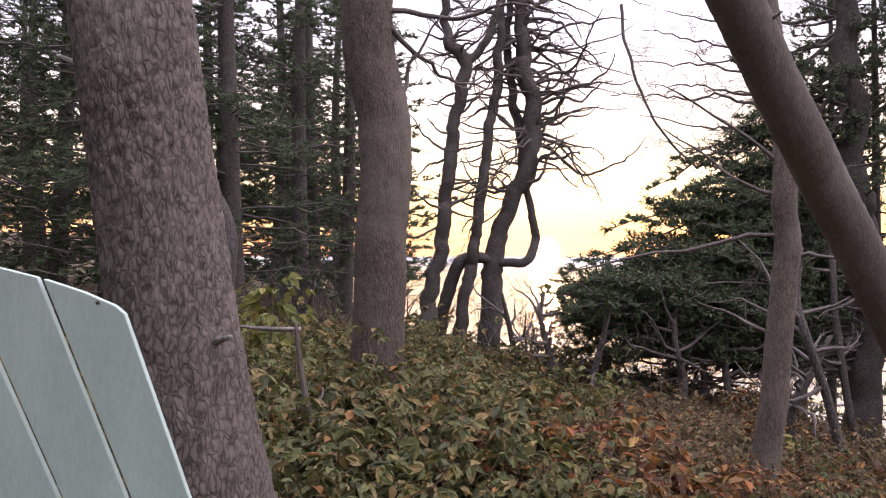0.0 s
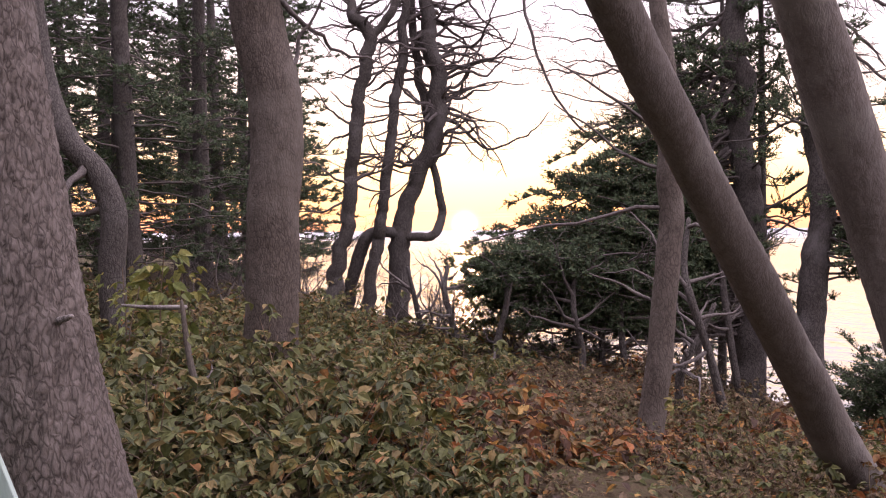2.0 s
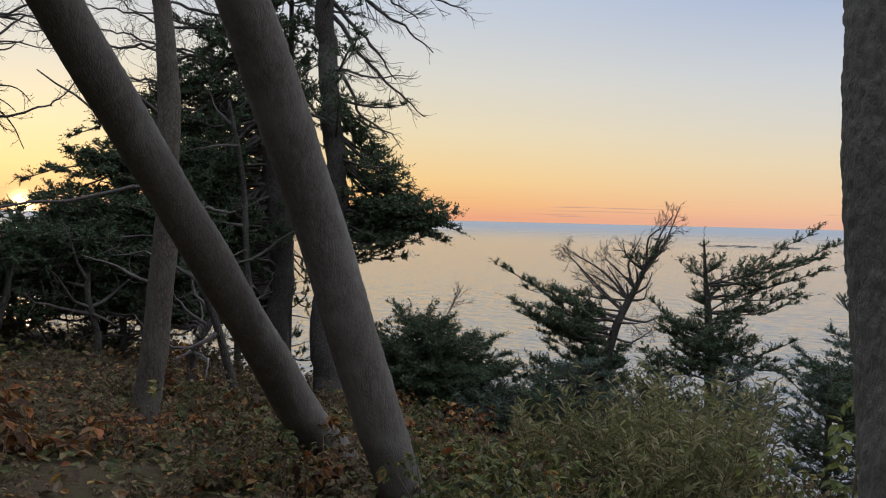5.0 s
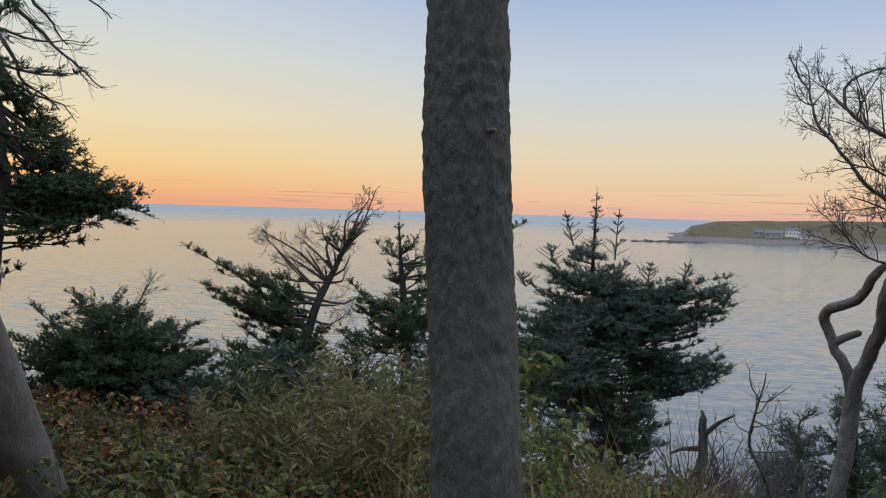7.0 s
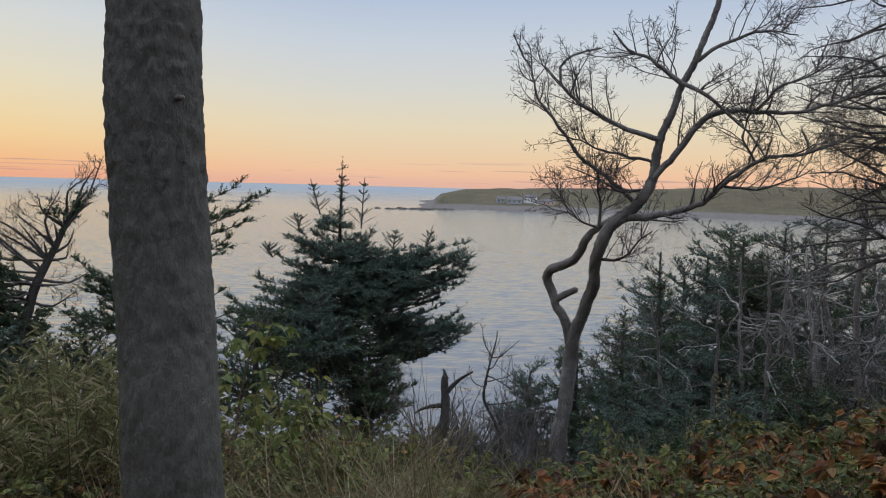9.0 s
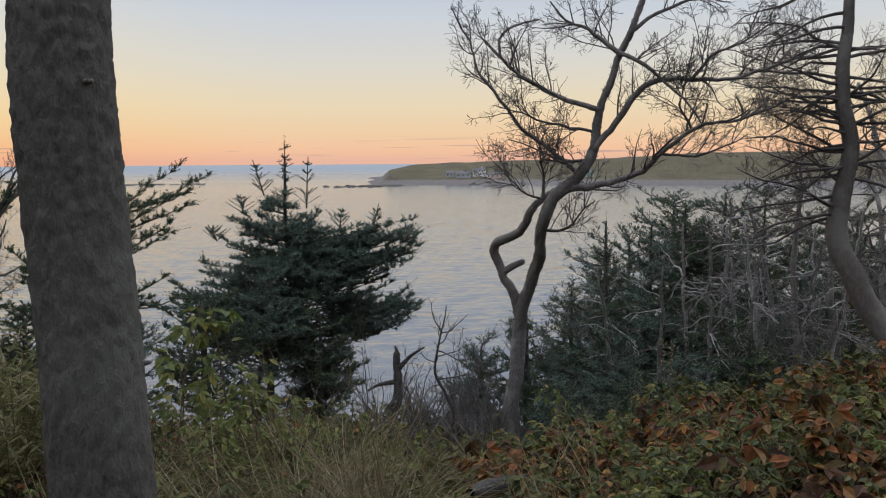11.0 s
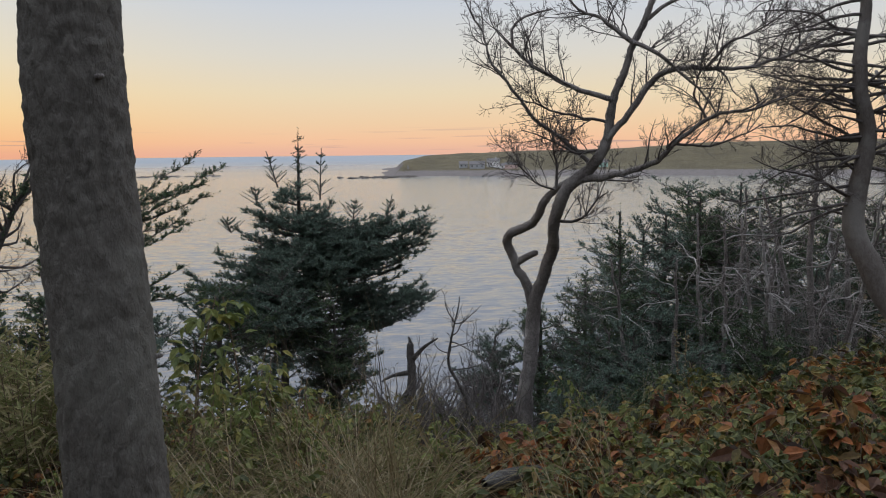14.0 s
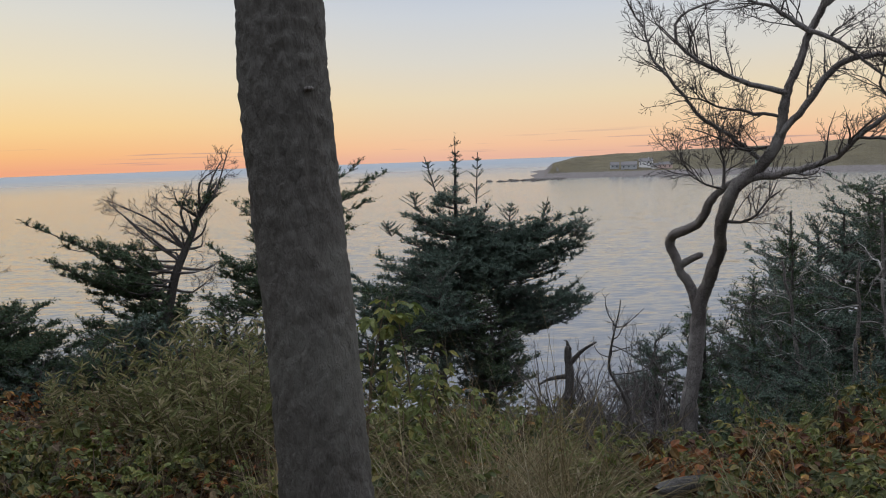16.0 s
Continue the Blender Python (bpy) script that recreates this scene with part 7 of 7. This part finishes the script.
def garden_chair():
    """A slatted garden chair; its back leans away from the trunk."""
    edge, up, across = Vector((-0.592, 1.46, 1.385)), Vector((-0.335, 0.0, 0.942)).normalized(), Vector((-0.98, 0.2, 0.0)).normalized()
    t = thing("garden_chair", (-0.70, 1.75, ground_height(-0.7, 1.75)), "pale teal painted wooden chair with a slatted back", "chair")
    face = across.cross(up).normalized()
    tall = 0.86
    # the slats fan out towards the top: place of each joint, and how it spreads with height
    joints = ((0.0, 0.0), (0.145, 0.06), (0.320, 0.117), (0.498, 0.17), (0.672, 0.22), (0.83, 0.27))
    crest = lambda a: float(np.interp(a, (0.0, 0.014, 0.07, 0.14, 0.3, 0.43, 0.55, 0.68, 0.83), (-0.008, 0.008, 0.034, 0.058, 0.098, 0.108, 0.100, 0.07, 0.0)))
    for i in range(5):
        gap = 0.012 if i else 0.0
        a0, a1 = joints[i][0] + gap, joints[i + 1][0]
        s0, s1 = joints[i][1], joints[i + 1][1]
        bm = bmesh.new()
        prof = [(a0 - s0 * tall, -tall), (a1 - s1 * tall, -tall)] + [(a0 + (a1 - a0) * u, crest(a0 + (a1 - a0) * u)) for u in ((1.0, 0.75, 0.5, 0.25, 0.0) if i else (1.0, 0.75, 0.48, 0.25, 0.1, 0.0))]
        v0 = [bm.verts.new(edge + across * a + up * h) for a, h in prof]
        v1 = [bm.verts.new(edge + across * a + up * h + face * 0.011) for a, h in prof]
        bm.faces.new(v0)
        bm.faces.new(v1[::-1])
        for k in range(len(prof)):
            bm.faces.new((v0[k], v1[k], v1[(k + 1) % len(prof)], v0[(k + 1) % len(prof)]))
        bmesh.ops.recalc_face_normals(bm, faces=bm.faces[:])
        bmesh.ops.bevel(bm, geom=bm.edges[:], offset=0.0012, segments=1, affect="EDGES")
        part("back_slat", bm, CHAIR_PAINT, t)
    frame_m = Matrix(((*up.cross(face).normalized(), 0), (*face, 0), (*up, 0), (0, 0, 0, 1))).transposed()
    seat_side = Vector((-across.y, across.x, 0)).normalized()
    if seat_side.y > 0:
        seat_side = -seat_side
    level = Matrix(((*Vector((across.x, across.y, 0)).normalized(), 0), (*seat_side, 0), (0, 0, 1, 0), (0, 0, 0, 1))).transposed()
    foot = edge - up * 0.80 + across * 0.36
    g = ground_height(foot.x, foot.y)
    for h in (-0.62, -0.80):
        c = edge + across * 0.36 + up * h + face * 0.032
        part("back_rail", box((0.70, 0.02, 0.07), Matrix.Translation(c) @ frame_m), CHAIR_PAINT, t)
    for k in range(5):
        c = foot + seat_side * (0.08 + 0.105 * k)
        part("seat_slat", box((0.56, 0.095, 0.02), Matrix.Translation((c.x, c.y, g + 0.36 + 0.018 * k)) @ level), CHAIR_PAINT, t)
    for s in (-0.27, 0.27):
        side = across * s
        c = foot + side + seat_side * 0.36
        part("armrest", box((0.11, 0.66, 0.022), Matrix.Translation((c.x, c.y, g + 0.50)) @ level), CHAIR_PAINT, t)
        part("seat_rail", box((0.025, 0.80, 0.12), Matrix.Translation((c.x, c.y, g + 0.29)) @ level @ pose(0, 0, 0, 12)), CHAIR_PAINT, t)
        for d, h in ((0.60, 0.49), (0.06, 0.49)):
            c = foot + side * 1.06 + seat_side * d
            part("leg", box((0.025, 0.09, h), Matrix.Translation((c.x, c.y, g + h / 2 - 0.01)) @ level), CHAIR_PAINT, t)
    # a dark knot in the paint of the outer slat
    bm = bmesh.new()
    bmesh.ops.create_icosphere(bm, subdivisions=2, radius=0.004, matrix=Matrix.Translation(edge + across * 0.046 + up * 0.014 - face * 0.001))
    part("screw", bm, BARK_DARK, t)


garden_chair()


def log():
    t = thing("log", (5.59, 0.05, -0.39), "short dark weathered log lying in the bushes", "log")
    trunk_mesh("stem", [(5.39, 0.22, -0.41), (5.50, 0.16, -0.43), (5.68, 0.07, -0.46), (5.85, -0.03, -0.50)], [0.022, 0.05, 0.052, 0.052, 0.05, 0.048, 0.04], BARK_DARK, t, 18, 0.02, 0.09, 0.8, 101.0)


def stump():
    t = thing("dead_stump", (10.95, 2.38, -2.26), "dark broken stump with a crooked limb above the water", "stump")
    trunk_mesh("trunk", [(10.91, 2.51, -2.41), (10.99, 2.43, -1.88), (11.06, 2.39, -1.43), (11.10, 2.41, -1.09)], [0.11, 0.085, 0.07, 0.05], BARK_DARK, t, 14, 0.04, 0.16, 0.8, 105.0, kink=0.03)
    for p in ([(11.08, 2.39, -1.32), (11.05, 2.20, -1.11), (11.00, 2.00, -0.97)], [(11.05, 2.40, -1.47), (11.00, 2.62, -1.51), (10.95, 2.77, -1.59)], [(11.10, 2.39, -1.13), (11.11, 2.43, -1.00)]):
        soup = Soup()
        q = curve(p, 0.05)
        tube(soup, q, np.linspace(0.04, 0.012, len(q)), 7)
        twigs(soup, q, 0.01, 0.25, 2, 0.09, 0.8)
        soup.object("limb", BARK_DARK, t)


log()
stump()
thin_stem("bare_sapling", [(9.17, 1.43, -1.74), (9.28, 1.21, -1.35), (9.29, 1.29, -1.07), (9.30, 1.42, -0.83), (9.34, 1.39, -0.52), (9.40, 1.33, -0.22), (9.41, 1.32, -0.10)], [0.028, 0.024, 0.02, 0.017, 0.014, 0.01, 0.005], "crooked bare sapling with fine twigs", "sapling", BARK_DARK, 8, 14, 0.55)


def seed_stalk(base, top, label, mat, n):
    t = thing("seed_stalk", base, label, "plant", "dry seed stalks")
    q = curve([base, (np.array(base) + np.array(top)) / 2 + rng.normal(0, 0.02, 3), top], 0.05)
    s = Soup()
    tube(s, q, np.linspace(0.005, 0.003, len(q)), 5)
    s.object("stem", STEM, t)
    f = Soup()
    i = rng.integers(len(q) // 3, len(q), n)
    f.add(*blades(q[i] + rng.normal(0, 0.01, (n, 3)), rng.normal(0, 1, (n, 3)) + [0, 0, 0.6], rng.uniform(0.03, 0.06, n), rng.uniform(0.012, 0.025, n), rng.normal(0, 1, (n, 3))))
    f.object("seed_head", mat, t, smooth=False, kind="stuff")


for b, tp in (((9.83, -1.04, -1.21), (9.90, -0.97, -0.49)), ((9.84, -1.12, -1.21), (9.92, -1.07, -0.53)), ((9.97, -1.17, -1.12), (10.00, -1.14, -0.88))):
    b = (b[0], b[1], ground_height(b[0], b[1]) - 0.03)
    seed_stalk(b, tp, "dry fluffy seed stalk in the bank's bushes", STRAW, 90)
seed_stalk((8.53, -2.30, -0.68), (8.81, -2.32, -0.15), "dry stalk with one pale curled leaf", STRAW, 14)
